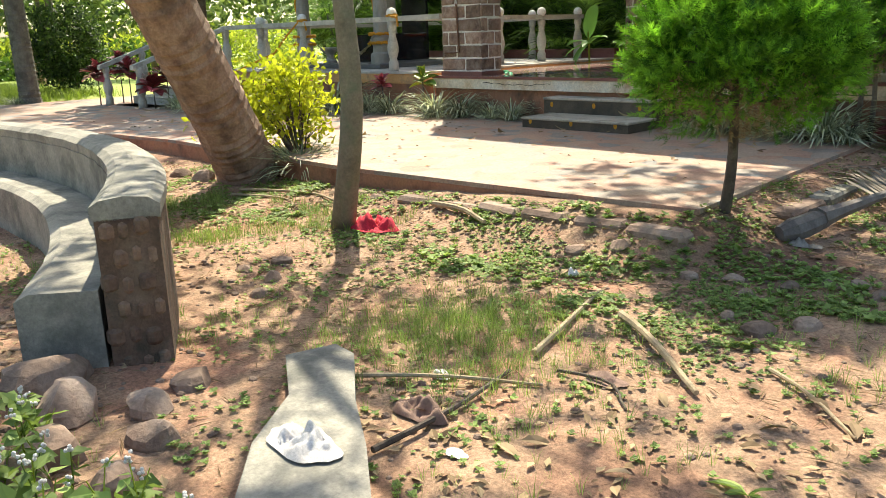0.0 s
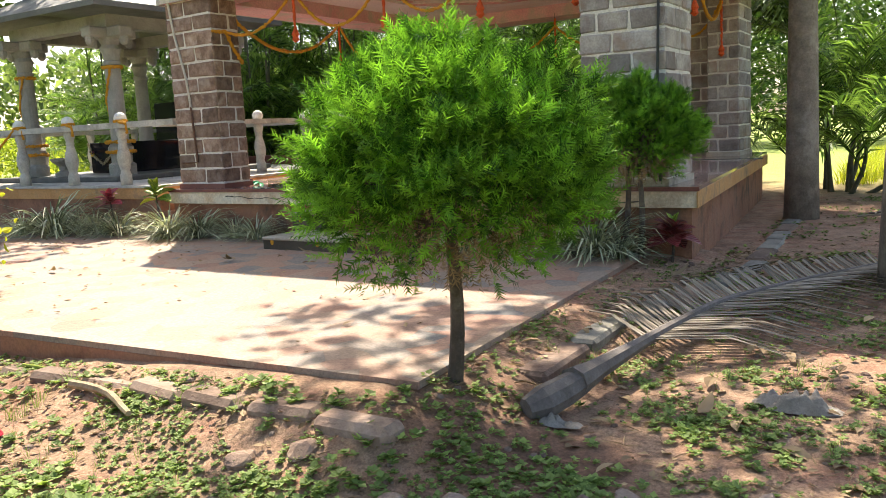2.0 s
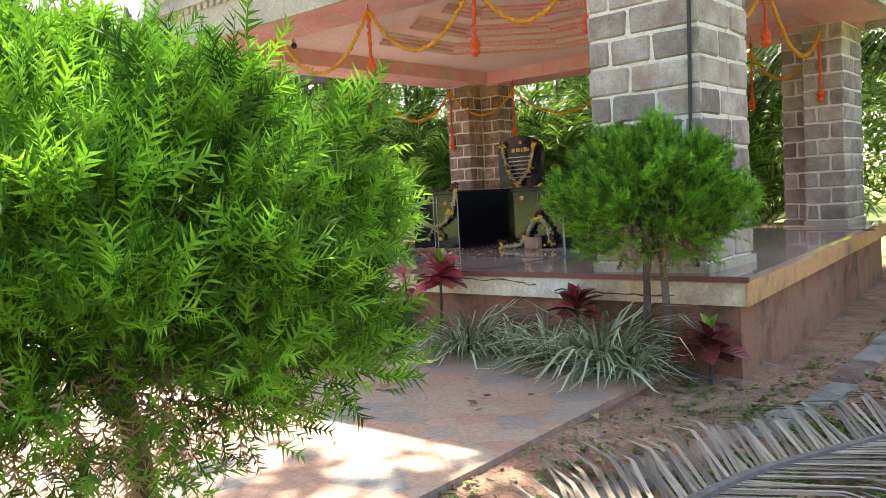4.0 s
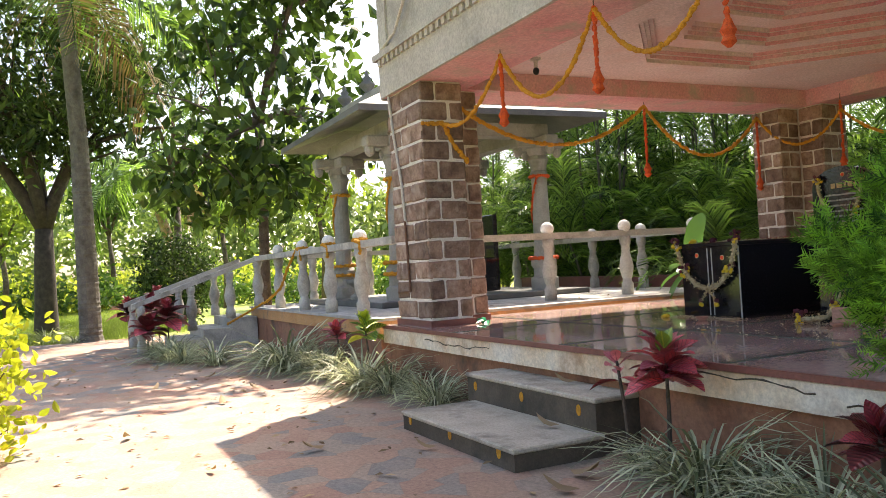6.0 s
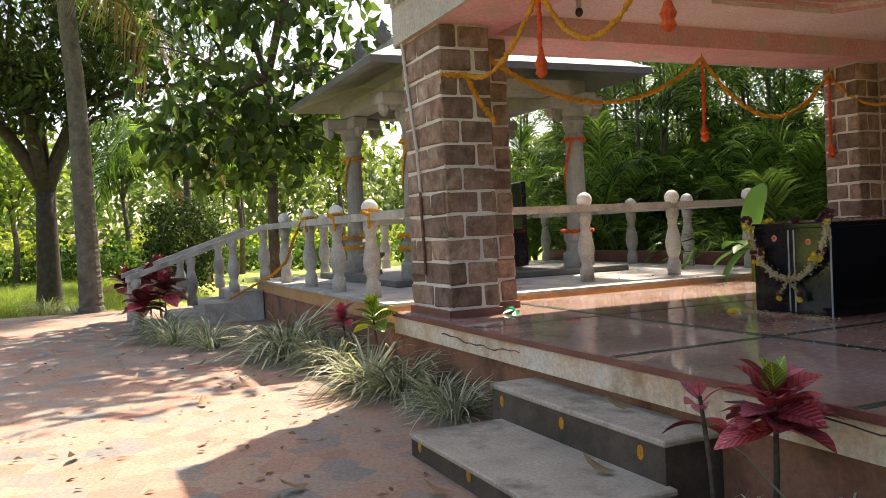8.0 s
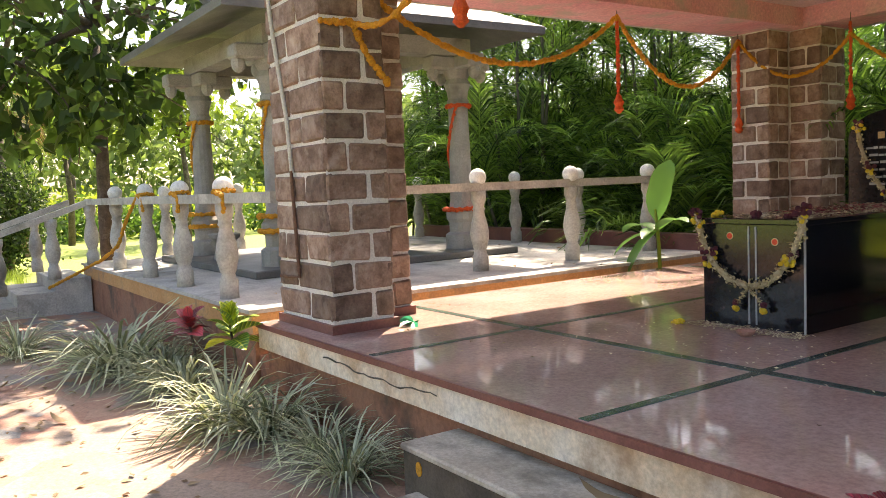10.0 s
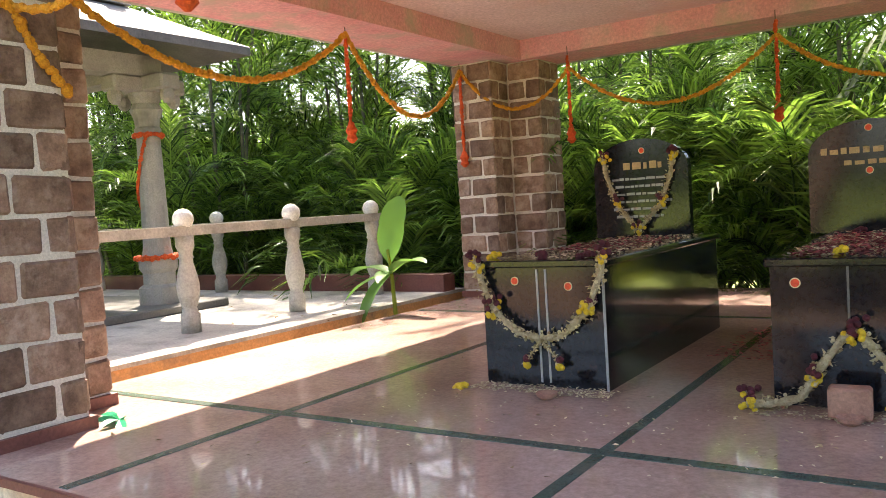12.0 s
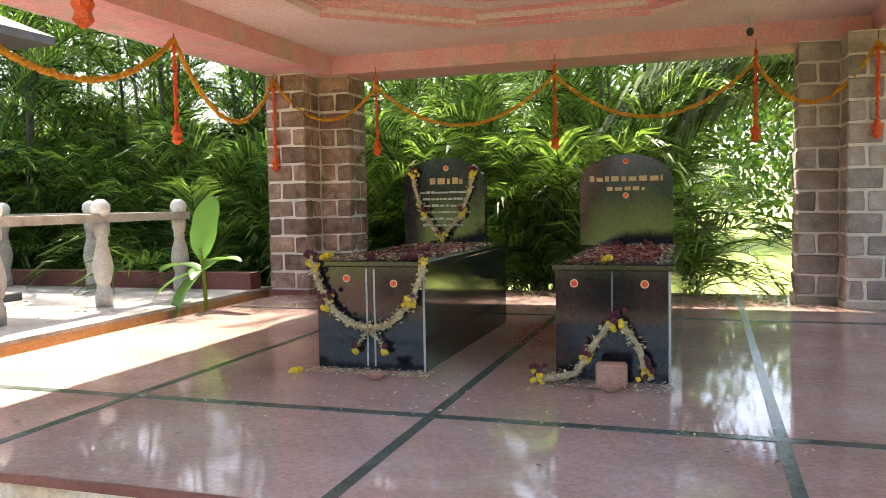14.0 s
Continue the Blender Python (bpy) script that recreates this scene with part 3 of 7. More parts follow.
def rail(a, b_, w=0.13, h=0.075):
    a, b_ = Vector(a), Vector(b_)
    d = b_ - a
    side = Vector((-d.y, d.x, 0)).normalized() * w / 2
    up = Vector((0, 0, h))
    v = [a - side, a + side, b_ + side, b_ - side]
    g = Geo().add([tuple(p) for p in v] + [tuple(p + up) for p in v], [(0, 3, 2, 1), (4, 5, 6, 7), (0, 1, 5, 4), (1, 2, 6, 5), (2, 3, 7, 6), (3, 0, 4, 7)])
    ob = part("handrail", g, M_CONC)
    return tagged(ob, "pale cement handrail over turned balusters", "railing")


BH = 0.74
for x in (-8.9, -10.03, -11.2, -12.5):
    baluster((x, 9.02, ZM), BH)
for x in (-13.6,):
    baluster((x, 8.95, ZM), BH, False)
rail((-7.82, 9.02, ZM + BH), (-13.68, 8.97, ZM + BH))
for y in (11.38, 12.54):
    baluster((-8.78, y, ZM), BH)
baluster((-8.83, 13.72, ZM), BH, True)
rail((-8.76, 9.45, ZM + BH), (-8.83, 13.82, ZM + BH))
for x in (-10.0, -11.2, -12.4, -13.6):
    baluster((x, 13.8, ZM), BH)
rail((-8.9, 13.8, ZM + BH), (-13.7, 13.8, ZM + BH))
for y in (9.9, 10.9, 11.9, 12.9):
    baluster((-13.7, y, ZM), BH)
rail((-13.7, 9.8, ZM + BH), (-13.7, 13.7, ZM + BH))
curb = part("terrace_kerb", Geo().span((-13.9, 13.95, ZM), (-8.16, 14.15, ZM + 0.17)), M_REDLINE)
gap_bed = part("planting_gap", Geo().span((-8.153, 8.95, -0.1), (-7.872, 14.3, 0.6)), M_WALLRED)
tagged(gap_bed, "narrow earth bed between terrace and platform", "bed", kind="structure")
tagged(curb, "dark red kerb along the terrace back", "kerb", kind="structure")

# stair down from the terrace, with sloping rails
for i in range(4):
    y1 = 8.9 - i * 0.42
    st = part("terrace_stair", Geo().span((-15.05, y1 - 0.42, 0.2), (-13.55, y1, ZM - 0.145 * (i + 1)), 0.006), M_CONC)
    tagged(st, "pale cement stair step", "step", kind="structure")
for x in (-13.62, -15.0):
    rail((x, 8.95, ZM + BH), (x, 7.02, 1.02))
    for i, (y, zb) in enumerate(((8.5, 0.78), (7.9, 0.63), (7.15, ZS))):
        zt = 1.02 + (ZM + BH - 1.02) * (y - 7.02) / 1.93
        baluster((x, y, zb), zt - zb, False)

# ---- small shrine pavilion on the terrace ----
shrine = thing("shrine_pavilion", "small grey granite pavilion with carved columns", "pavilion", (-11.6, 11.3, ZM))
SX0, SX1, SY0, SY1 = -12.65, -10.4, 10.1, 12.35
part("plinth", Geo().span((SX0 - 0.45, SY0 - 0.45, ZM), (SX1 + 0.45, SY1 + 0.45, ZM + 0.075), 0.01), M_DARKST, shrine, "dark stone plinth")
COL_R = 0.76
COLP = [(0.26, 0.0), (0.26, 0.16), (0.2, 0.19), (0.2, 0.3), (0.24, 0.34), (0.24, 0.42), (0.19, 0.47), (0.17, 0.55), (0.155, 1.2), (0.145, 1.62), (0.165, 1.64), (0.165, 1.68), (0.145, 1.7), (0.16, 1.78), (0.2, 1.86), (0.16, 1.92), (0.2, 1.98), (0.21, 2.02)]
for x in (SX0, SX1):
    for y in (SY0, SY1):
        part("column", Geo().lathe((x, y, ZM + 0.075), [(r_c * COL_R, z_c) for r_c, z_c in COLP], 16), M_STONE, shrine, "carved granite column")
        cap = Geo().span((x - 0.4, y - 0.11, 3.02), (x + 0.4, y + 0.11, 3.17), 0.02).span((x - 0.11, y - 0.4, 3.02), (x + 0.11, y + 0.4, 3.168), 0.02)
        for dx, dy in ((0.33, 0), (-0.33, 0), (0, 0.33), (0, -0.33)):
            cap.ball((x + dx, y + dy, 2.98), 0.07, 1.3, 8, 6)
        part("capital", cap, M_STONE, shrine, "bracket capital")
for lo, hi in (((SX0 - 0.12, SY0 - 0.12), (SX1 + 0.12, SY0 + 0.12)), ((SX0 - 0.12, SY1 - 0.12), (SX1 + 0.12, SY1 + 0.12)), ((SX0 - 0.12, SY0 + 0.12), (SX0 + 0.12, SY1 - 0.12)), ((SX1 - 0.12, SY0 + 0.12), (SX1 + 0.12, SY1 - 0.12))):
    part("lintel", Geo().span((*lo, 3.17), (*hi, 3.36)), M_STONE, shrine)
E_ = 0.72
# the eave is a darker grey than the columns
M_EAVE = surface("dark_eave", [(0.1, 0.098, 0.094), (0.2, 0.195, 0.185)], 2.5, 0.6, 50, 0.25, spots=(0.12, 0.115, 0.105), spot_scale=2)
ex0, ex1, ey0, ey1 = SX0 - E_, SX1 + E_, SY0 - E_, SY1 + E_
tx0, tx1, ty0, ty1 = SX0 + 0.1, SX1 - 0.1, SY0 + 0.1, SY1 - 0.1
lo_, up_ = [(ex0, ey0), (ex1, ey0), (ex1, ey1), (ex0, ey1)], [(tx0, ty0), (tx1, ty0), (tx1, ty1), (tx0, ty1)]
v = [(*p, 3.36) for p in lo_] + [(*p, 3.44) for p in lo_] + [(*p, 3.86) for p in up_] + [(*p, 3.62) for p in up_]
f = [(0, 1, 5, 4), (1, 2, 6, 5), (2, 3, 7, 6), (3, 0, 4, 7)] + [(4 + i, 4 + (i + 1) % 4, 8 + (i + 1) % 4, 8 + i) for i in range(4)] + [(8, 9, 10, 11)] + [((i + 1) % 4, i, 12 + i, 12 + (i + 1) % 4) for i in range(4)] + [(15, 14, 13, 12)]
part("eave_roof", Geo().add(v, f), M_EAVE, shrine, "sloping cement eave")
part("upper_tier", Geo().span((tx0 - 0.06, ty0 - 0.06, 3.861), (tx1 + 0.06, ty1 + 0.06, 3.95)).span((tx0 + 0.3, ty0 + 0.3, 3.95), (tx1 - 0.3, ty1 - 0.3, 4.06)), M_STONE, shrine, "stepped upper roof tier")
for x in (tx0 + 0.02, (tx0 + tx1) / 2, tx1 - 0.02):
    for y in (ty0 + 0.02, ty1 - 0.02):
        part("finial", Geo().lathe((x, y, 3.95), [(0.06, 0), (0.06, 0.03), (0.035, 0.05), (0.11, 0.13), (0.12, 0.17), (0.05, 0.22), (0.07, 0.25), (0.03, 0.29), (0.035, 0.32), (0.004, 0.38)], 12), M_DARKST, shrine, "dark pot-shaped finial", smooth=True)

# ---- tombs ----
def tomb(at, w, length, h, stone_w, stone_h, stone_x, stone_y):
    """A polished black granite tomb with a round-topped headstone."""
    x, y = at
    t_ = thing("tomb", "polished black granite tomb with round-topped headstone", "tomb", (x, y, ZP), "black granite tombs")
    body = Geo()
    v = []
    for z_, inset in ((0.0, 0.0), (h - 0.03, 0.0)):
        v += [(x - w / 2, y, ZP + z_), (x + w / 2, y, ZP + z_), (x + w / 2, y + length, ZP + z_), (x - w / 2, y + length, ZP + z_)]
    body.add(v, [(0, 3, 2, 1), (4, 5, 6, 7), (0, 1, 5, 4), (1, 2, 6, 5), (2, 3, 7, 6), (3, 0, 4, 7)])
    part("body", body, M_BLACK, t_)
    part("top_slab", Geo().span((x - w / 2 - 0.02, y - 0.02, ZP + h - 0.03), (x + w / 2 + 0.02, y + length + 0.02, ZP + h + 0.005), 0.006), M_BLACK, t_)
    a = np.linspace(0, math.pi, 17)
    z0, sw = ZP + h, stone_w / 2
    arch = [(stone_x + sw * math.cos(w_), z0 + stone_h - 0.3 * stone_w + 0.3 * stone_w * math.sin(w_)) for w_ in a]
    prof = [(stone_x - sw, z0), (stone_x + sw, z0)] + arch
    n = len(prof)
    v = [(p[0], stone_y, p[1]) for p in prof] + [(p[0], stone_y + 0.07, p[1]) for p in prof]
    part("headstone", Geo().add(v, [tuple(range(n)), tuple(range(2 * n - 1, n - 1, -1))] + [(i, n + i, n + (i + 1) % n, (i + 1) % n) for i in range(n)]), M_BLACK, t_)
    return t_


tomb((-5.47, 10.76), 0.64, 1.85, 0.6, 0.64, 0.65, -5.61, 12.55)
tomb((-4.16, 10.77), 0.57, 1.85, 0.59, 0.64, 0.64, -4.25, 12.5)

# ---- plants ----
LEAF_V = [(0, 0, 0), (0.26, 0.4, 0.06), (0, 1, -0.05), (-0.26, 0.4, 0.06)]
LEAF_F = [(0, 1, 2), (0, 2, 3)]
BIG_V = [(0, 0, 0), (0.16, 0.28, 0.07), (0.2, 0.52, 0.04), (0.13, 0.8, -0.06), (0, 1, -0.2), (-0.13, 0.8, -0.06), (-0.2, 0.52, 0.04), (-0.16, 0.28, 0.07), (0, 0.5, -0.02)]
BIG_F = [(0, 1, 8), (1, 2, 8), (2, 3, 8), (3, 4, 8), (4, 5, 8), (5, 6, 8), (6, 7, 8), (7, 0, 8)]


def spray_shape(fingers, seed):
    """A flat feathery branchlet along +y, 1 long: a tapering axis with side fingers."""
    q = np.random.default_rng(seed)
    v, f = [], []
    for k in range(fingers + 1):
        y, w = k / fingers, 0.03 * (1 - 0.8 * k / fingers)
        z_ = -0.12 * (k / fingers) ** 2
        v += [(-w, y, z_), (w, y, z_)]
    f += [(2 * k, 2 * k + 1, 2 * k + 3, 2 * k + 2) for k in range(fingers)]
    for k in range(fingers):
        for sg in (0, 1):
            u = k / fingers
            l = (0.18 + 0.3 * math.sin(math.pi * (0.2 + 0.66 * u))) * q.uniform(0.7, 1.2)
            a = (0.85 - 0.35 * u + q.uniform(-0.2, 0.2)) * (1 if sg else -1)
            d = np.array((math.sin(a), math.cos(a), q.uniform(-0.35, 0.6)))
            b0 = np.array(v[2 * k + sg])
            i = len(v)
            v += [tuple(b0 + (0, 0.12, 0.02)), tuple(b0 + d * l)]
            f += [(2 * k + sg, i, i + 1)]
    return v, f


SPRAYS = [spray_shape(6, k_) for k_ in range(3)]
SPRAY_V, SPRAY_F = spray_shape(4, 9)


def aligned(dirs, r, jitter=0.5):
    """Turns that bring +y along each direction, with jitter."""
    d = dirs + r.normal(0, jitter, dirs.shape)
    d /= np.linalg.norm(d, axis=1)[:, None] + 1e-9
    ref = r.normal(0, 1, d.shape)
    x = np.cross(d, ref)
    x /= np.linalg.norm(x, axis=1)[:, None] + 1e-9
    z = np.cross(x, d)
    return np.stack([x, d, z], axis=2)


def conifer(name, label, base, stems, c, rad, n, seed, size=0.085):
    r = np.random.default_rng(seed)
    t_ = thing(name, label, "shrub", base)
    g = Geo()
    for sx_, sy_ in stems:
        top = np.array((c[0] + (sx_ - base[0]) * 0.4, c[1] + (sy_ - base[1]) * 0.4, c[2] + rad[2] * 0.2))
        b0 = np.array((sx_, sy_, base[2] - 0.05))
        ss = np.linspace(0, 1, 9)[:, None]
        bend = np.sin(ss * 5.0) * np.array((0.015, 0.012, 0))
        g.tube(b0 + (top - b0) * ss + bend, np.linspace(0.034, 0.016, 9) * (1.15 if len(stems) == 1 else 0.85), 9)
    for _ in range(110):
        d = r.normal(0, 1, 3)
        d[2] = abs(d[2]) * 0.9 - 0.6
        d /= np.linalg.norm(d)
        p0 = np.array(c) + np.array((0, 0, r.uniform(-0.5, 0.1) * rad[2]))
        p1 = np.array(c) + d * np.array(rad) * 0.82
        g.tube([p0, (p0 + p1) / 2 + (0, 0, -0.03), p1], [0.009, 0.006, 0.003], 5)
    part("stem", g, M_BARK, t_, "thin brown stem")
    # plumes: each small bough carries sprays along its outer part, with gaps between the boughs
    nl = max(60, n // 420)
    gold = np.arange(nl) + 0.5
    zz = 1 - 1.75 * gold / nl
    az_ = gold * 2.39996
    ld = np.c_[np.cos(az_) * np.sqrt(np.maximum(0, 1 - zz ** 2)), np.sin(az_) * np.sqrt(np.maximum(0, 1 - zz ** 2)), zz] + r.normal(0, 0.1, (nl, 3))
    ld /= np.linalg.norm(ld, axis=1)[:, None]
    reach = r.uniform(0.8, 1.04, nl) * (1 + 0.12 * (r.random(nl) < 0.2))
    tip = np.array(c) + ld * np.array(rad) * reach[:, None]
    root = np.array(c) + ld * np.array(rad) * (reach * 0.62)[:, None] - np.array((0, 0, 0.04))
    per = 100
    which = np.repeat(np.arange(nl), per)
    which = which[r.random(nl * per) < np.clip(1.1 + 1.9 * ld[which, 2], 0.16, 1.0)]
    m_s = len(which)
    u = r.uniform(0, 1, m_s) ** 0.7
    bow = (tip - root)[which]
    bdir = bow / np.linalg.norm(bow, axis=1)[:, None]
    grow = bdir * 0.8 + np.array((0, 0, 0.55))
    off = r.normal(0, 1, (m_s, 3)) * (0.05 * (1.15 - 0.7 * u))[:, None] * (rad[0] / 0.63)
    pos = root[which] + bow * u[:, None] + off
    grow = grow / np.linalg.norm(grow, axis=1)[:, None] + off * 14
    crown = Geo()
    turns, sizes = aligned(grow, r, 0.3), r.uniform(0.7, 1.25, m_s) * size
    for k_, (sv, sf) in enumerate(SPRAYS):
        crown.many(sv, sf, pos[k_::3], turns[k_::3], sizes[k_::3])
    part("crown", crown, M_CONIF, t_)
    m_ = n // 90
    d2 = r.normal(0, 1, (m_, 3))
    d2[:, 2] = -np.abs(d2[:, 2]) * 0.6 - 0.35
    d2 /= np.linalg.norm(d2, axis=1)[:, None]
    p2 = np.array(c) + d2 * np.array(rad) * r.uniform(0.55, 0.85, m_)[:, None]
    part("dry_sprays", Geo().many(SPRAY_V, SPRAY_F, p2, aligned(d2 * 0.4 + (0, 0, -0.7), r, 0.3), r.uniform(0.6, 1.1, m_) * size * 0.9), M_DRY, t_, "withered brown sprays underneath")
    return t_


conifer("conifer_shrub", "clipped bright green conifer shrub on a bare stem", (-1.63, 5.26, ground_z(-1.63, 5.26)), [(-1.63, 5.26)], (-1.51, 5.12, 1.28), (0.63, 0.63, 0.56), 66000, 3, 0.078)
conifer("conifer_shrub", "rounded green conifer shrub with two bare stems", (-1.97, 8.62, ZS), [(-2.02, 8.62), (-1.88, 8.66)], (-1.88, 8.56, 1.32), (0.52, 0.48, 0.46), 44000, 4, 0.07)


def frond(g, base, az, elev, length, droop, nleaf, leaf, width, r, hang=0.35, keep=1.0, stem=None):
    """A feather palm frond; its leaflets go into g, its midrib into stem."""
    k = 14
    pts, p = [np.array(base, float)], np.array(base, float)
    for i in range(k):
        a = elev - droop * ((i + 0.5) / k) ** 1.3
        p = p + length / k * np.array((math.cos(az) * math.cos(a), math.sin(az) * math.cos(a), math.sin(a)))
        pts.append(p)
    pts = np.array(pts)
    (stem or g).tube(pts, np.linspace(0.018, 0.004, k + 1) * (length / 2.2), 5)
    tang = np.gradient(pts, axis=0)
    tang /= np.linalg.norm(tang, axis=1)[:, None]
    side0 = np.array((-math.sin(az), math.cos(az), 0.0))
    for i in range(nleaf):
        s = 0.12 + 0.88 * i / (nleaf - 1)
        f_ = s * k
        j = min(k - 1, int(f_))
        p0 = pts[j] + (pts[j + 1] - pts[j]) * (f_ - j)
        t_ = tang[j]
        for sg in (-1, 1):
            if r.random() > keep:
                continue
            ll = leaf * (0.45 + 0.75 * math.sin(math.pi * (0.12 + 0.8 * s))) * r.uniform(0.85, 1.1)
            d = t_ * (0.45 + 0.5 * s) + side0 * sg * 0.9 + np.array((0, 0, 0.25))
            d = d + r.normal(0, 0.07, 3)
            d /= np.linalg.norm(d)
            mid = p0 + d * ll * 0.5
            tip = p0 + d * ll + np.array((0, 0, -hang * ll))
            g.ribbon([p0, mid, tip], [width * 0.7, width, width * 0.12], np.cross(d, (0, 0, 1)) + np.array((0, 0, 0.25 * sg)))
    return pts


def areca_mesh(seed, h, n_canes, n_fronds, length):
    """Canes and crown meshes of a clump of slender palms, base at the origin."""
    r = np.random.default_rng(seed)
    crown, canes = Geo(), Geo()
    for s in range(n_canes):
        a = s * 2.4 + r.uniform(-0.4, 0.4)
        b0 = np.array((math.cos(a), math.sin(a), 0)) * r.uniform(0.05, 0.45)
        hh = h * r.uniform(0.25, 1.05)
        top = b0 * (1.5 + 1.2 * r.random()) + np.array((0, 0, hh))
        ss = np.linspace(0, 1, 8)[:, None]
        pts = b0 + (top - b0) * ss + np.sin(ss * math.pi) * np.array((r.normal(0, 0.06), r.normal(0, 0.06), 0))
        canes.tube(pts, np.linspace(0.03, 0.02, 8), 7)
        for k in range(n_fronds):
            az = a + r.normal(0, 1.5)
            el = r.uniform(0.75, 1.45)
            ln = length * r.uniform(0.7, 1.15)
            n, droop = 12, r.uniform(1.2, 2.3)
            low = 1.0 if k % 2 == 0 else r.uniform(0.45, 0.95)
            p = np.array([np.interp(low, ss[:, 0], pts[:, q_]) for q_ in range(3)]) - np.array((0, 0, 0.04 * k))
            rib = [p]
            for i in range(n):
                e = el - droop * ((i + 0.5) / n) ** 1.6
                p = p + ln / n * np.array((math.cos(az) * math.cos(e), math.sin(az) * math.cos(e), math.sin(e)))
                rib.append(p)
            rib = np.array(rib)
            crown.tube(rib, np.linspace(0.011, 0.003, n + 1), 4)
            tang = np.gradient(rib, axis=0)
            tang /= np.linalg.norm(tang, axis=1)[:, None]
            side = np.array((-math.sin(az), math.cos(az), 0.0))
            nleaf = int(34 * ln / length)
            for i in range(nleaf):
                u = 0.2 + 0.8 * i / (nleaf - 1)
                j = min(n - 1, int(u * n))
                p0 = rib[j] + (rib[j + 1] - rib[j]) * (u * n - j)
                t_ = tang[j]
                nrm = np.cross(t_, side)
                nrm = nrm if nrm[2] > 0 else -nrm
                for sg in (-1, 1):
                    ll = 0.46 * (0.4 + 0.75 * math.sin(math.pi * (0.2 + 0.72 * u))) * r.uniform(0.8, 1.1)
                    d = t_ * (0.5 + 0.5 * u) + side * sg * 0.8 + nrm * 0.45 + r.normal(0, 0.1, 3)
                    d /= np.linalg.norm(d)
                    w = np.cross(d, nrm) + nrm * sg * r.uniform(-0.2, 0.9)
                    crown.ribbon([p0, p0 + d * ll * 0.5, p0 + d * ll + np.array((0, 0, -0.3 * ll))], [0.011, 0.021, 0.002], w)
    return canes.mesh("canes", True), crown.mesh("crown")


M_CANE = surface("palm_cane", [(0.07, 0.075, 0.045), (0.15, 0.14, 0.09)], 6, 0.85, 40, 0.4)
palms = []
for seed, args in enumerate(((2.7, 9, 6, 1.6), (3.7, 9, 7, 1.75), (1.3, 9, 5, 1.35), (4.8, 8, 8, 1.85))):
    st_me, cr_me = areca_mesh(40 + seed, *args)
    p = thing("areca_palm", "dense clump of slender feathery palms", "palm", (0, 0, 0), "palms behind the pavilion")
    part("trunk", st_me, M_CANE, p)
    part("crown", cr_me, M_PALMLEAF, p)
    palms.append(p)
spots = []
for i in range(11):
    spots.append((-15.2 + i * 1.42 + rnd.uniform(-0.3, 0.3), 16.3 + rnd.uniform(-0.5, 0.6), i % 4))
for i in range(9):
    spots.append((-16 + i * 1.75 + rnd.uniform(-0.3, 0.3), 18.4 + rnd.uniform(-0.5, 0.6), 3 if i % 2 else 1))
for i in range(7):
    spots.append((-13.2 + i * 1.35, 15.9 + rnd.uniform(-0.1, 0.3), 2))
for i in range(10):
    spots.append((-15.6 + i * 1.05 + rnd.uniform(-0.3, 0.3), 17.2 + rnd.uniform(-0.4, 0.5), 3 if i % 3 else 0))
for i in range(12):
    spots.append((-12.6 + i * 1.05 + rnd.uniform(-0.2, 0.2), 15.75 + rnd.uniform(0, 0.5), 2))
spots += [(-19.2, 16.2, 1), (-18.0, 15.6, 3), (-17.0, 16.6, 3), (-16.4, 15.3, 2), (-15.4, 16.0, 3), (-14.6, 15.3, 1), (-17.6, 18.0, 3), (-12.6, 15.0, 3)]
spots = [q for q in spots if q[0] < -4.5 or (-1.5 < q[0] < -0.9)] + [(-4.7, 16.4, 2), (-4.9, 16.9, 3)]
# young coconut palm arching over the platform's back corner
M_PALMDARK = foliage("dark_palm_leaves", (0.015, 0.04, 0.012), (0.11, 0.18, 0.04), 0.35, 0.42)
ap = thing("coconut_palm", "young coconut palm with dark arching fronds", "palm", (-1.7, 16.3, 0.1))
g, r_ = Geo(), np.random.default_rng(404)
for k in range(20):
    frond(g, (-1.7, 16.3, 2.4 + 0.05 * k), 3.2 + r_.uniform(-0.7, 0.6) if k < 13 else r_.uniform(-1, 1.6), r_.uniform(0.3, 1.2), r_.uniform(2.4, 3.8), r_.uniform(1.3, 2.0), 50, 0.62, 0.034, r_, 0.5)
part("crown", g, M_PALMDARK, ap)
part("trunk", Geo().tube([(-1.7, 16.3, 0.0), (-1.72, 16.3, 1.3), (-1.7, 16.3, 2.8)], [0.17, 0.14, 0.13], 12), M_CANE, ap)
used = [False] * 4
for x, y, k in spots:
    sc = rnd.uniform(0.85, 1.2)
    if k != 2 and -9.5 < x < -1.0:
        y, sc = max(y, 17.2), min(sc, 1.0)
    m = Matrix.Translation((x, y, ground_z(x, y) - 0.03)) @ Matrix.Rotation(rnd.uniform(0, 6.28), 4, "Z") @ Matrix.Diagonal((sc, sc, sc * rnd.uniform(0.9, 1.1), 1))
    if used[k]:
        copy_thing(palms[k], m)
    else:
        palms[k].matrix_basis, used[k] = m, True


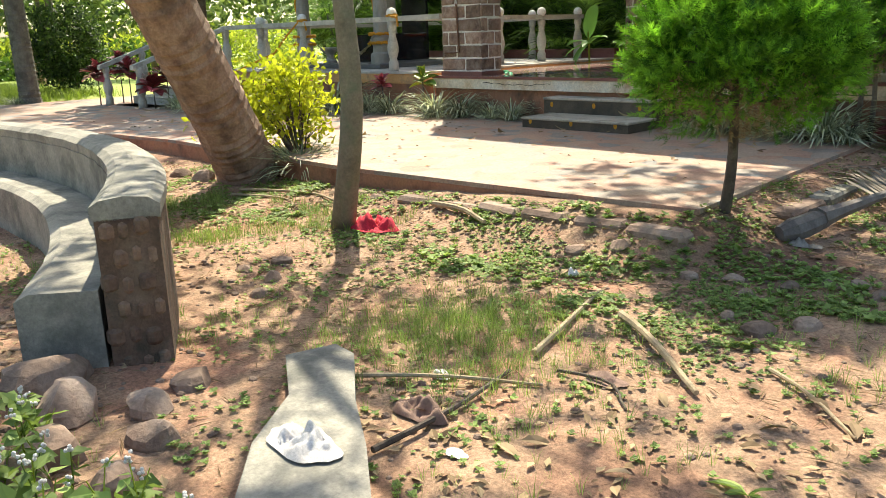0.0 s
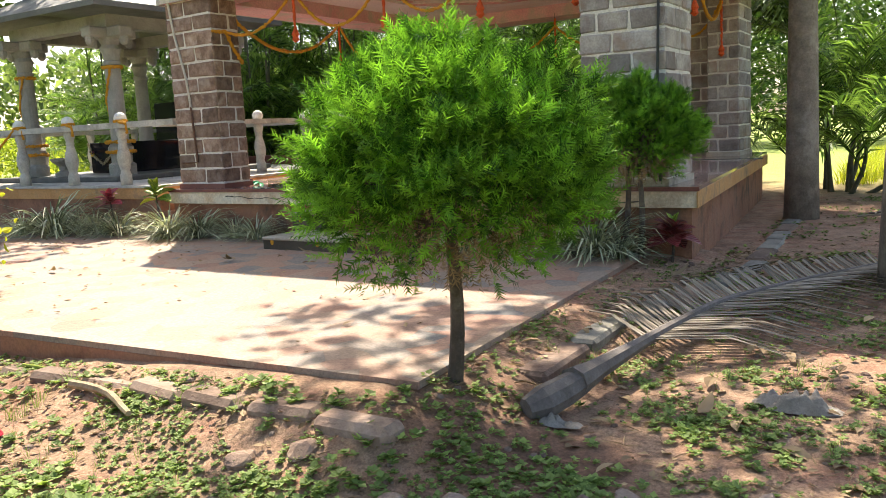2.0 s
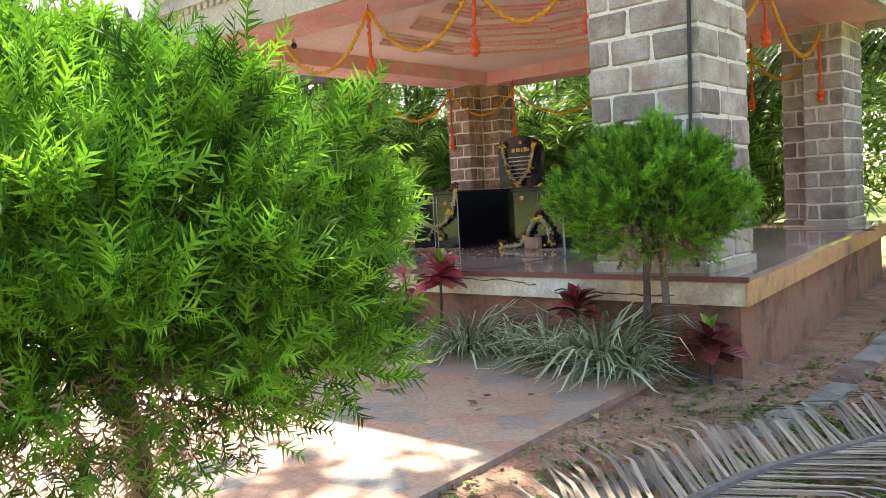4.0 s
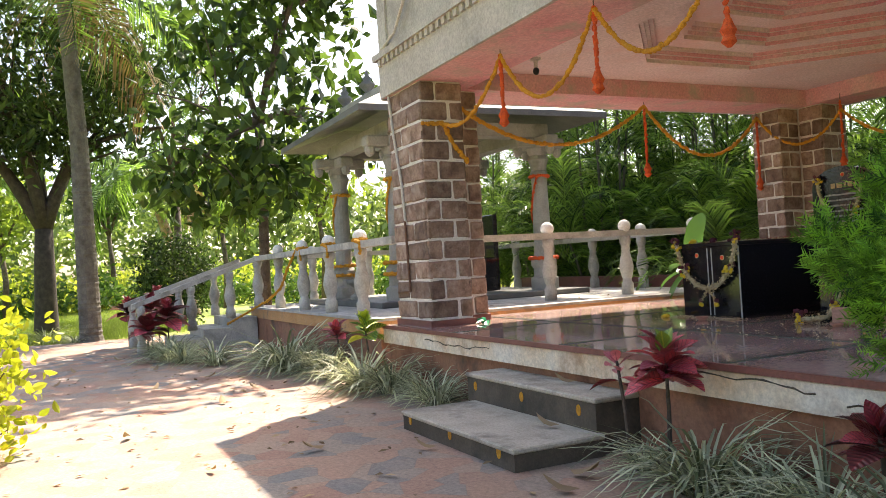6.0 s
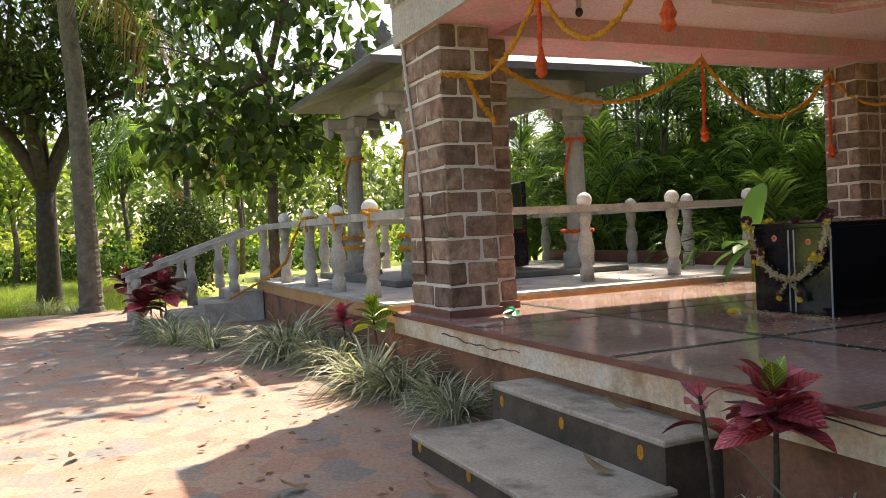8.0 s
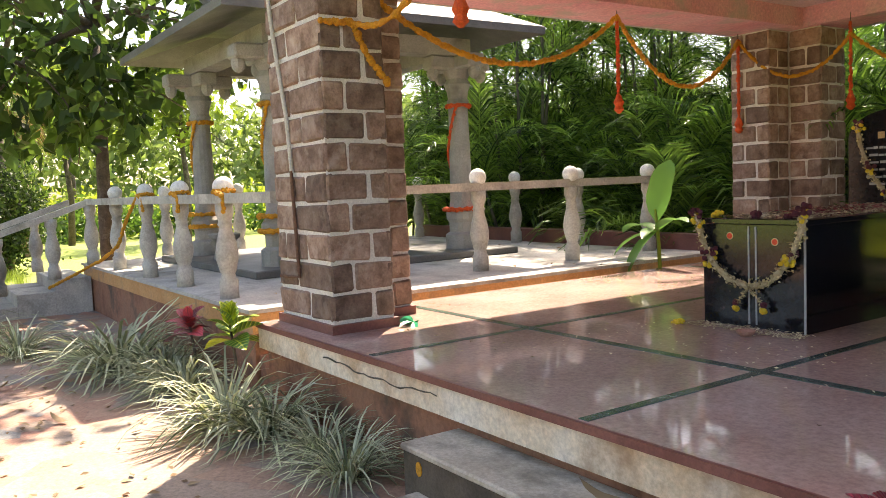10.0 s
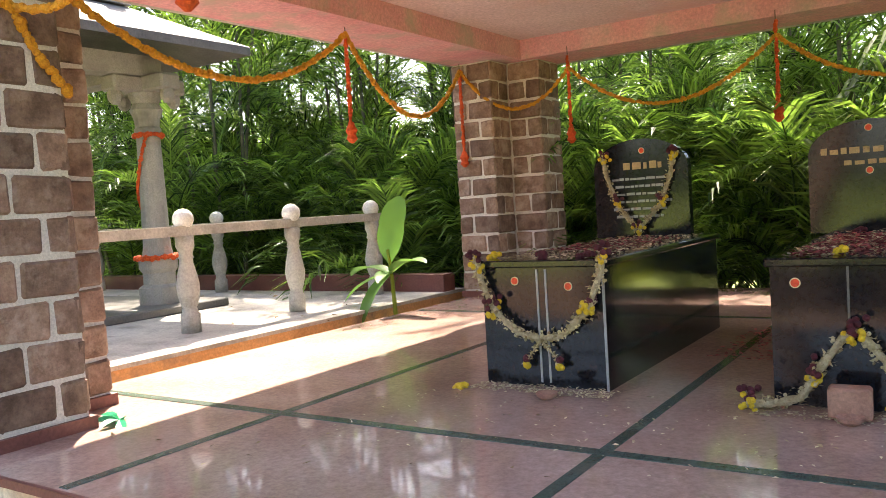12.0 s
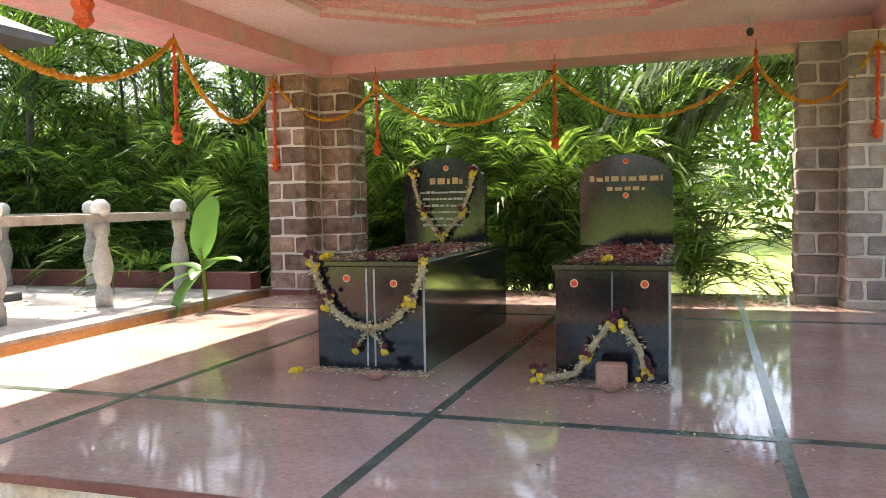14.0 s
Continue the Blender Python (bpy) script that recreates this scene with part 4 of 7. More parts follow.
def leaf_cloud(clumps, per, size, r, spread=0.3, down=0.0, wide=1.0, big=False):
    """Leaves in loose clumps. clumps: rows of x, y, z, radius."""
    cl = np.asarray(clumps)
    n = len(cl) * per
    which = np.repeat(np.arange(len(cl)), per)
    pos = cl[which, :3] + r.normal(0, 1, (n, 3)) * cl[which, 3:4] * spread
    d = r.normal(0, 1, (n, 3)) + np.array((0, 0, -down))
    v = np.array(BIG_V if big else LEAF_V) * np.array((wide, 1, 1))
    return Geo().many(v, BIG_F if big else LEAF_F, pos, aligned(d, r, 0.2), r.uniform(0.65, 1.3, n) * size)


def crown_clumps(c, rad, n, r, hollow=0.5, size=0.9):
    d = r.normal(0, 1, (n, 3))
    d /= np.linalg.norm(d, axis=1)[:, None]
    k = hollow + (1 - hollow) * r.uniform(0, 1, n) ** 0.5
    return np.c_[np.array(c) + d * np.array(rad) * k[:, None], np.full(n, size) * r.uniform(0.6, 1.3, n)]


def limbs(g, start_, ends, r0, r):
    for e in ends:
        s_, e = np.array(start_, float), np.array(e, float)
        t_ = np.linspace(0, 1, 7)[:, None]
        pts = s_ + (e - s_) * t_ + np.sin(t_ * math.pi) * np.array((0, 0, 0.12 * np.linalg.norm(e - s_))) + r.normal(0, 0.03, (7, 3)) * t_
        g.tube(pts, np.linspace(r0, r0 * 0.2, 7), 8)


def broad_tree(label, base, trunk, r0, ends, clumps, per, size, mat, seed, down=0.3, wide=1.0, spread=0.42, category="tree", bark=None):
    r = np.random.default_rng(seed)
    t_ = thing("tree", label, category, base)
    g = Geo()
    g.tube(trunk, np.linspace(r0, r0 * 0.65, len(trunk)), 12)
    limbs(g, trunk[-1], ends, r0 * 0.6, r)
    for e in ends:
        e = np.array(e, float)
        sub = [e + r.normal(0, 1, 3) * np.array((0.9, 0.9, 0.7)) for _ in range(4)]
        limbs(g, np.array(trunk[-1]) * 0.35 + e * 0.65, sub, r0 * 0.22, r)
    part("trunk", g, bark or M_BARK, t_, smooth=True)
    part("crown", leaf_cloud(clumps, per, size, r, spread, down, wide, size > 0.3 and wide > 1), mat, t_)
    return t_


M_BARKD = surface("dark_bark", [(0.035, 0.028, 0.022), (0.08, 0.062, 0.05)], 9, 0.95, 40, 0.9)
M_BARKG = surface("grey_bark", [(0.15, 0.12, 0.095), (0.28, 0.23, 0.185)], 6, 0.95, 40, 0.8, spots=(0.33, 0.29, 0.24), spot_scale=4)
M_LEAF_BIG = foliage("large_leaves", (0.018, 0.04, 0.012), (0.09, 0.15, 0.035), 0.45, 0.45)


def R_(seed):
    return np.random.default_rng(seed)


# dark forked tree by the end of the forecourt
broad_tree("dark-leaved forked tree by the paved yard", (-21.0, 5.8, 0.3), [(-21.0, 5.8, 0.15), (-21.0, 5.81, 0.5), (-21.0, 5.82, 1.0), (-20.98, 5.83, 2.0), (-21.0, 5.85, 2.75)], 0.29,
           [(-20.6, 3.9, 5.4), (-20.5, 7.3, 5.6), (-21.6, 5.6, 6.2), (-19.8, 5.0, 6.4), (-20.8, 6.8, 4.6), (-20.6, 4.4, 4.8)],
           crown_clumps((-20.8, 5.3, 6.5), (2.6, 4.0, 2.3), 135, R_(1), 0.3, 0.85), 80, 0.25, M_LEAF_DARK, 61, 0.4, 0.75, bark=M_BARKD)
# large-leaved tree behind the stair rails
broad_tree("tall tree with large hanging leaves", (-15.4, 9.5, 0.3), [(-15.4, 9.5, 0.1), (-15.4, 9.5, 1.5), (-15.35, 9.53, 3.0), (-15.3, 9.5, 4.2)], 0.11,
           [(-14.7, 8.4, 4.2), (-15.0, 10.6, 4.4), (-15.5, 8.9, 6.0), (-14.8, 10.1, 6.4), (-15.4, 9.6, 3.1), (-13.2, 10.3, 7.0), (-15.3, 8.2, 3.2)],
           # the 7.4 m high clumps are an unseen extension, added to dapple the forecourt
           np.r_[crown_clumps((-15.2, 9.6, 4.9), (1.5, 2.2, 2.3), 62, R_(2), 0.35, 0.75), crown_clumps((-15.3, 9.0, 3.0), (1.0, 1.5, 0.7), 20, R_(3), 0.3, 0.5), crown_clumps((-14.4, 10.0, 7.4), (2.0, 2.0, 1.1), 44, R_(33), 0.2, 0.9), crown_clumps((-13.0, 10.3, 7.2), (1.7, 1.6, 0.7), 46, R_(34), 0.2, 0.9)], 24, 0.3, M_LEAF_BIG, 62, 0.9, 1.15)
# feathery tree over the gap between them
broad_tree("slim tree with drooping fine leaves", (-22.0, 8.9, 0.3), [(-22, 8.9, 0.1), (-22, 8.9, 2.0), (-22, 8.9, 4.0)], 0.12,
           [(-21.4, 8.0, 6.2), (-21.5, 9.8, 6.4), (-22.2, 9.0, 7.2)], crown_clumps((-21.6, 9.0, 7.2), (2.0, 2.6, 1.5), 70, R_(4), 0.3, 0.9), 60, 0.2, M_LEAF_MID, 63, 0.7, 0.5)
# dark round bush by the rails
b_ = thing("round_bush", "dark green rounded bush behind the railing", "bush", (-20.5, 8.7, 0.3))
part("foliage", leaf_cloud(crown_clumps((-20.5, 8.6, 1.45), (0.7, 0.75, 1.0), 110, R_(5), 0.6, 0.35), 60, 0.11, R_(6), 0.5, -0.2), M_LEAF_DARK, b_)
part("stem", Geo().tube([(-20.5, 8.75, 0.15), (-20.5, 8.75, 1.1)], [0.06, 0.03]), M_BARK, b_)


M_PALMG = surface("grey_palm_bark", [(0.1, 0.09, 0.075), (0.18, 0.165, 0.14)], 7, 0.95, 45, 0.8, spots=(0.06, 0.055, 0.045), spot_scale=4)


def coconut(label, base, pts, r0, n_f, length, seed, dry=4, bark=None):
    r = np.random.default_rng(seed)
    t_ = thing("coconut_palm", label, "palm", base)
    pts = np.asarray(pts, float)
    # smooth spine with leaf-scar rings
    s = np.linspace(0, len(pts) - 1, 180)
    spine = np.stack([np.interp(s, np.arange(len(pts)), pts[:, k]) for k in range(3)], 1)
    for _ in range(40):
        spine[1:-1] = (spine[:-2] + 2 * spine[1:-1] + spine[2:]) / 4
    rad = np.linspace(r0, r0 * 0.66, 180) * (1 + 0.035 * (np.arange(180) % 3 == 0) + 0.02 * np.sin(np.arange(180) * 1.7))
    rad[:10] *= np.linspace(1.42, 1.03, 10)
    part("trunk", Geo().tube(spine, rad, 14), bark or M_PALMB, t_, "ringed palm trunk")
    top = spine[-1]
    g, gd = Geo(), Geo()
    for k in range(n_f):
        frond(g, top, k * 2.4 + r.uniform(-0.3, 0.3), r.uniform(-0.2, 1.2), length * r.uniform(0.8, 1.1), r.uniform(1.0, 1.7), 44, length * 0.24, 0.045, r, 0.55)
    for k in range(dry):
        frond(gd, top, k * 1.7 + r.uniform(0, 1), r.uniform(-0.5, 0.0), length * 0.85, 1.0, 40, length * 0.24, 0.04, r, 0.8)
    part("crown", g, M_PALMLEAF, t_)
    if dry:
        part("dry_fronds", gd, M_DRY, t_, "yellowed hanging fronds")
    return t_


coconut("tall coconut palm with ringed grey trunk", (-17.6, 6.6, 0.3), [(-17.6, 6.6, 0.15), (-17.62, 6.58, 2.0), (-17.6, 6.55, 4.2), (-17.4, 6.4, 7.0)], 0.21, 15, 3.3, 71, 3, M_PALMG)
coconut("small coconut palm in the far yard", (-26, 9.6, 0.3), [(-26, 9.9, 0.1), (-25.8, 9.5, 1.6), (-25.6, 8.9, 3.4), (-25.5, 8.6, 4.8)], 0.17, 13, 3.0, 72, 2)
coconut("coconut palm at the yard's edge", (-22.0, 2.2, 0.3), [(-22.0, 2.2, 0.1), (-22.1, 2.3, 2.0), (-22.1, 2.5, 4.4)], 0.18, 13, 3.0, 73, 0)
coconut("leaning palm with thick ringed trunk", (-6.55, 4.72, 0.15), [(-6.4, 4.82, 0.05), (-6.15, 4.4, 0.75), (-5.8, 3.75, 1.75), (-5.45, 3.0, 3.2), (-5.2, 2.5, 5.0), (-5.1, 2.3, 6.5)], 0.30, 13, 2.9, 74, 0)

# slender tree in the foreground
sl = [(-3.96, 4.0, 0.02), (-3.9, 4.0, 0.25), (-3.84, 4.0, 0.5), (-3.785, 4.0, 0.75), (-3.75, 4.0, 1.0), (-3.75, 4.0, 1.3), (-3.775, 4.0, 1.6), (-3.81, 4.01, 1.9), (-3.86, 4.03, 2.6), (-3.9, 4.05, 3.4)]
broad_tree("slender smooth-barked young tree", (-3.96, 4.0, ground_z(-3.96, 4.0)), sl, 0.092,
           [(-4.9, 4.6, 5.0), (-3.2, 3.6, 5.1), (-4.0, 5.4, 5.5), (-2.9, 4.6, 5.4), (-5.3, 5.6, 5.6)], crown_clumps((-4.3, 4.8, 5.5), (2.3, 2.2, 0.9), 105, R_(7), 0.2, 0.6), 12, 0.19, M_LEAF_MID, 64, 0.4, bark=M_BARK2)
# two trunks right of the pavilion, with spreading crowns; each gets an added, unseen long branch for dappled shade
for nm, base, top, r0, sd, shade_limb in (("straight grey-barked tree beside the platform", (-1.2, 12.4), (-1.3, 12.9), 0.2, 8, (-5.0, 9.2, 7.2)), ("thick pale tree trunk by the fallen frond", (0.13, 8.6), (0.5, 9.0), 0.27, 9, (-2.6, 8.0, 6.5))):
    zb = ground_z(*base)
    clumps_ = np.r_[crown_clumps((top[0], top[1], 7.2), (2.1, 2.1, 1.2), 90, R_(sd), 0.2, 0.8), crown_clumps(shade_limb, (1.7, 1.4, 0.6), 34, R_(sd + 50), 0.2, 0.6)]
    broad_tree(nm, (*base, zb), [(*base, zb - 0.1), (base[0], base[1], zb + 0.9), ((base[0] + top[0]) / 2, (base[1] + top[1]) / 2, 3.0), (*top, 5.2)], r0,
               [(top[0] - 1, top[1] + 0.6, 6.8), (top[0] + 1.0, top[1] - 0.5, 6.9), (top[0], top[1] + 1.2, 7.2), shade_limb], clumps_, 22, 0.22, M_LEAF_MID, 65 + sd, 0.4, bark=M_BARKG)

# far woods and thickets round the place
def far_belt(name, label, a0, a1, dist, h, n, mat, seed, size, depth=5.0, zlo=0.2):
    r = np.random.default_rng(seed)
    ang = r.uniform(a0, a1, n)
    dd = dist + r.uniform(0, depth, n)
    top = h * (0.55 + 0.45 * np.array([noise.noise(Vector((a * 9, dist, seed))) * 0.5 + 0.5 for a in ang]) * 2 ** 0.5)
    zz = zlo + r.uniform(0, 1, n) ** 0.8 * top
    cl = np.c_[-4 + np.cos(ang) * dd, 8 + np.sin(ang) * dd, zz, np.full(n, 0.07 * h + 0.3)]
    ob = part(name, leaf_cloud(cl, 26, size, r, 0.6), mat)
    return tagged(ob, label, "woods", kind="stuff")


D_ = math.pi / 180
# the distance haze over the far woods is mixed into this leaf colour
M_LEAF_HAZE = foliage("hazed_leaves", (0.1, 0.15, 0.05), (0.25, 0.32, 0.12), 0.6, 0.4)
# brighter, yellower leaf colour carries the sunlight on the thicket
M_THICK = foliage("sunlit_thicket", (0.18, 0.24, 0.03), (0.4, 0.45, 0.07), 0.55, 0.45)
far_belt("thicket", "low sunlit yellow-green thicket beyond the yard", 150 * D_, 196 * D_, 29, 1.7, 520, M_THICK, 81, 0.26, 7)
far_belt("far_woods", "distant trees beyond the yard, leaf colour paled for haze", 120 * D_, 215 * D_, 44, 7.0, 1000, M_LEAF_HAZE, 82, 0.62, 9, 0.3)
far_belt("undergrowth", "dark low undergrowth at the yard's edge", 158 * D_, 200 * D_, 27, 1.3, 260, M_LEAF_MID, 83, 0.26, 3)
far_belt("woods_behind", "sunlit trees behind the palms", 30 * D_, 120 * D_, 24, 6.5, 1900, M_LEAF_MID, 84, 0.32, 10, 1.2)
far_belt("woods_around", "trees round the rest of the ground", 196 * D_, 390 * D_, 34, 7.0, 520, M_LEAF_MID, 85, 0.7, 8)
for i, (x, y, h) in enumerate(((-31, 4.5, 5.5), (-34, 8, 6.5), (-30, 11.5, 6.0), (-36, 1.0, 6.0), (-28, 14.5, 6.5), (-38, 13, 8.0))):
    broad_tree("slim far tree in the bright yard", (x, y, 0.3), [(x, y, 0.1), (x, y + 0.1, h * 0.3), (x, y, h * 0.5)], 0.11, [(x + 0.3, y - 1, h * 0.75), (x, y + 1, h * 0.8), (x, y, h)],
               crown_clumps((x, y, h * 0.78), (1.6, 1.6, h * 0.26), 50, R_(20 + i), 0.2, 0.8), 30, 0.3, M_LEAF_MID if i % 2 else M_LEAF_LIGHT, 90 + i, 0.3)


# variegated grass clumps along the platform
def clump_mesh(seed, n=170):
    r = np.random.default_rng(seed)
    g = Geo()
    for _ in range(n):
        a = r.uniform(0, 6.28)
        l = r.uniform(0.26, 0.5)
        e = r.uniform(0.55, 1.5)
        p = np.array((math.cos(a), math.sin(a), 0)) * r.uniform(0, 0.09)
        pts = [p]
        for k in range(5):
            ang = e - (k + 0.5) / 5 * r.uniform(1.1, 2.2)
            p = p + l / 5 * np.array((math.cos(a) * math.cos(ang), math.sin(a) * math.cos(ang), math.sin(ang)))
            if p[2] < 0.012:
                p[2] = 0.012
            pts.append(p)
        g.ribbon(pts, np.array((0.7, 1, 1, 0.85, 0.55, 0.08)) * r.uniform(0.008, 0.014), (-math.sin(a), math.cos(a), 0), 0.18)
    return g.mesh("blades")


clumps = []
for s in range(3):
    t_ = thing("spider_grass", "tuft of striped grey-green spider grass", "grass tuft", (0, 0, 0), "grass tufts along the platform")
    part("blades", clump_mesh(200 + s), M_GRASSV, t_)
    clumps.append(t_)
where = [(-6.2, 8.6, 0.72), (-6.6, 8.66, 0.7), (-7.1, 8.58, 1.0), (-7.45, 8.45, 1.05), (-8.9, 8.5, 0.95), (-9.5, 8.3, 1.08), (-9.15, 8.45, 0.8), (-10.1, 8.25, 0.9), (-8.45, 8.5, 0.7), (-10.9, 7.75, 0.9), (-11.5, 7.45, 0.9), (-12.0, 7.35, 0.8), (-12.8, 7.4, 0.8),
         (-3.75, 8.6, 0.5), (-3.3, 8.56, 0.85), (-2.98, 8.6, 0.7), (-2.6, 8.5, 0.95), (-2.22, 8.5, 1.0), (-1.98, 8.42, 0.7), (-18.3, 5.95, 1.0), (-18.9, 5.8, 1.1), (-17.6, 6.3, 0.9), (-6.3, 5.2, 1.1), (-5.9, 5.05, 1.0), (-6.45, 4.95, 0.9)]
for i, (x, y, sc) in enumerate(where):
    sc *= 1.0 if y < 7 else 1.38 if x < -5 else 1.22
    zb = ZS if y > 5.6 and x > -17.2 else ground_z(x, y)
    m = Matrix.Translation((x, y, zb)) @ Matrix.Rotation(rnd.uniform(0, 6.28), 4, "Z") @ Matrix.Scale(sc, 4)
    if i < 3:
        clumps[i].matrix_basis = m
    else:
        copy_thing(clumps[i % 3], m)

M_CROTG = foliage("croton_green", (0.08, 0.14, 0.02), (0.3, 0.36, 0.04), 0.4, 0.25)
M_CROTR = foliage("croton_maroon", (0.1, 0.015, 0.018), (0.3, 0.05, 0.05), 0.35, 0.2)
M_CROTD = foliage("croton_dark", (0.05, 0.02, 0.02), (0.16, 0.05, 0.05), 0.4, 0.2)


def veined(name, dark, light, vein, rough=0.35):
    """A broad leaf with side veins across it; its colour changes from leaf to leaf."""
    m, nt, b, tc = start(name, rough)
    info = nt.nodes.new("ShaderNodeObjectInfo").outputs["Random"]
    sep = nt.nodes.new("ShaderNodeSeparateXYZ")
    nt.links.new(tc, sep.inputs["Vector"])

    def calc(op, a, b_):
        n = nt.nodes.new("ShaderNodeMath")
        n.operation = op
        for sock, val in zip(n.inputs, (a, b_)):
            if isinstance(val, bpy.types.NodeSocket):
                nt.links.new(val, sock)
            else:
                sock.default_value = val
        return n.outputs[0]

    ax = calc("ABSOLUTE", sep.outputs["X"], 0.0)
    wave = calc("SINE", calc("MULTIPLY", calc("SUBTRACT", sep.outputs["Y"], calc("MULTIPLY", ax, 0.9)), 52.0), 0.0)
    c = ramp(nt, [(0.0, dark), (0.7, light), (1.0, tuple(min(1, 1.3 * v) for v in light))], info)
    c = mix(nt, c, ramp(nt, [(0.3, (0.6, 0.6, 0.6)), (0.7, (1.3, 1.25, 1.2))], tex_noise(nt, 4, 4, 0.6, tc)), 0.8, "MULTIPLY")
    c = mix(nt, c, vein, ramp(nt, [(0.72, (0, 0, 0)), (0.95, (0.75, 0.75, 0.75))], wave))
    c = mix(nt, vein, c, ramp(nt, [(0.008, (0.1, 0.1, 0.1)), (0.02, (1, 1, 1))], ax))
    nt.links.new(c, b.inputs["Base Color"])
    bump(nt, b, wave, 0.3, 0.01)
    return m


M_V_RED = veined("veined_red", (0.26, 0.025, 0.045), (0.6, 0.1, 0.12), (0.16, 0.02, 0.03))
M_V_PINK = veined("veined_pink", (0.4, 0.1, 0.13), (0.65, 0.22, 0.24), (0.3, 0.04, 0.06))
M_V_GREEN = veined("veined_green", (0.07, 0.17, 0.02), (0.17, 0.3, 0.03), (0.6, 0.6, 0.06))
M_V_DARK = veined("veined_maroon", (0.05, 0.015, 0.018), (0.2, 0.035, 0.035), (0.3, 0.05, 0.05))
M_V_YEL = veined("veined_yellow", (0.3, 0.4, 0.03), (0.6, 0.66, 0.06), (0.3, 0.42, 0.04))
LEAF_MESH = {}


def leaf_mesh(mat):
    """One broad oval leaf, 1 long, cupped along its midrib and drooping at the tip."""
    if mat.name not in LEAF_MESH:
        v, f = [], []
        ws = (0.015, 0.14, 0.25, 0.29, 0.27, 0.18, 0.02)
        for k, w in enumerate(ws):
            y = 0.0 if k == 0 else 0.12 + 0.88 * (k - 1) / 5
            z = 0.1 * math.sin(y * 2.2) - 0.15 * y * y
            v += [(-w, y, z + 0.28 * w), (0, y, z), (w, y, z + 0.28 * w)]
        for k in range(len(ws) - 1):
            f += [(3 * k, 3 * k + 1, 3 * k + 4, 3 * k + 3), (3 * k + 1, 3 * k + 2, 3 * k + 5, 3 * k + 4)]
        me = Geo().add(v, f).mesh("leaf", True)
        me.materials.append(mat)
        LEAF_MESH[mat.name] = me
    return LEAF_MESH[mat.name]


def croton(base, top, n, size, seed, label, mats=(M_V_RED, M_V_PINK, M_V_GREEN), young=3):
    r = np.random.default_rng(seed)
    t_ = thing("croton", label, "plant", base)
    base, top = np.array(base, float), np.array(top, float)
    part("stem", Geo().tube([base - (0, 0, 0.03), (base + top) / 2 + (0.01, 0, 0), top], [0.014, 0.011, 0.008], 6), M_BARK, t_)
    for i in range(n + young):
        u = min(1.0, i / max(1, n - 1))
        e = 1.15 + 0.2 * r.random() if i >= n else -0.25 + 1.0 * u + r.uniform(-0.2, 0.2)
        a = i * 2.4 + r.uniform(-0.3, 0.3)
        mat = mats[2] if i >= n else mats[1] if r.random() < 0.22 else mats[0]
        p = base + (top - base) * (0.78 + 0.22 * u)
        sz = size * (r.uniform(0.55, 0.7) if i >= n else r.uniform(0.75, 1.1) * (1.05 - 0.25 * u))
        ob = part("leaf", leaf_mesh(mat), mat, t_)
        ob.matrix_basis = Matrix.Translation(p) @ Matrix.Rotation(a, 4, "Z") @ Matrix.Rotation(e, 4, "X") @ Matrix.Rotation(r.uniform(-0.4, 0.4), 4, "Y") @ Matrix.Scale(sz, 4)
    return t_


croton((-3.68, 8.7, ZS), (-3.57, 8.62, 0.93), 32, 0.22, 1, "red and pink veined croton plant by the steps")
croton((-3.85, 8.6, ZS), (-3.9, 8.58, 0.88), 8, 0.15, 12, "small side shoot of red croton leaves", (M_V_PINK, M_V_RED, M_V_RED), 0)
croton((-2.5, 8.7, ZS), (-2.48, 8.66, 0.72), 18, 0.21, 2, "dark red croton plant below the platform edge", (M_V_DARK, M_V_RED, M_V_RED), 2)
croton((-1.62, 8.66, ZS - 0.1), (-1.6, 8.64, 0.55), 18, 0.24, 3, "dark purple-leaved plant at the platform corner", (M_V_DARK, M_V_DARK, M_V_GREEN), 2)
croton((-8.82, 8.72, ZS), (-8.8, 8.66, 0.8), 15, 0.2, 4, "bright red-leaved plant beside the terrace", (M_V_RED, M_V_PINK, M_V_RED), 2)
croton((-7.95, 8.72, ZS), (-7.9, 8.66, 0.88), 13, 0.26, 5, "yellow-green broad-leaved plant at the pillar's foot", (M_V_GREEN, M_V_YEL, M_V_YEL), 6)
for i, (x, y, zt) in enumerate(((-13.3, 7.5, 0.95), (-13.25, 7.2, 0.75), (-14.6, 7.4, 1.05), (-15.3, 7.1, 1.0), (-15.4, 7.6, 1.15))):
    croton((x, y, ZS), (x, y, zt), 22, 0.36, 6 + i, "dark red cordyline beside the stair", (M_V_DARK, M_V_RED, M_V_RED), 5)

# yellow-green bush beside the forecourt
yb = thing("golden_bush", "yellow-green leafy bush beside the paved yard", "bush", (-6.25, 5.35, 0.2))
r = R_(31)
g = Geo()
ends = [np.array((-6.25, 5.3, 0.2)) + np.array((r.normal(-0.12, 0.24), r.normal(-0.05, 0.24), r.uniform(0.15, 0.95))) for _ in range(26)]
for e in ends:
    g.tube([(-6.25, 5.3, 0.12), (np.array((-6.25, 5.3, 0.2)) + e) / 2 + (0, 0, 0.08), e], [0.012, 0.008, 0.004], 5)
part("stem", g, M_BARK, yb)
part("foliage", leaf_cloud(np.c_[np.array(ends), np.full(26, 0.3)], 75, 0.075, r, 0.4, -0.4, 1.5, True), M_LEAF_YEL, yb)

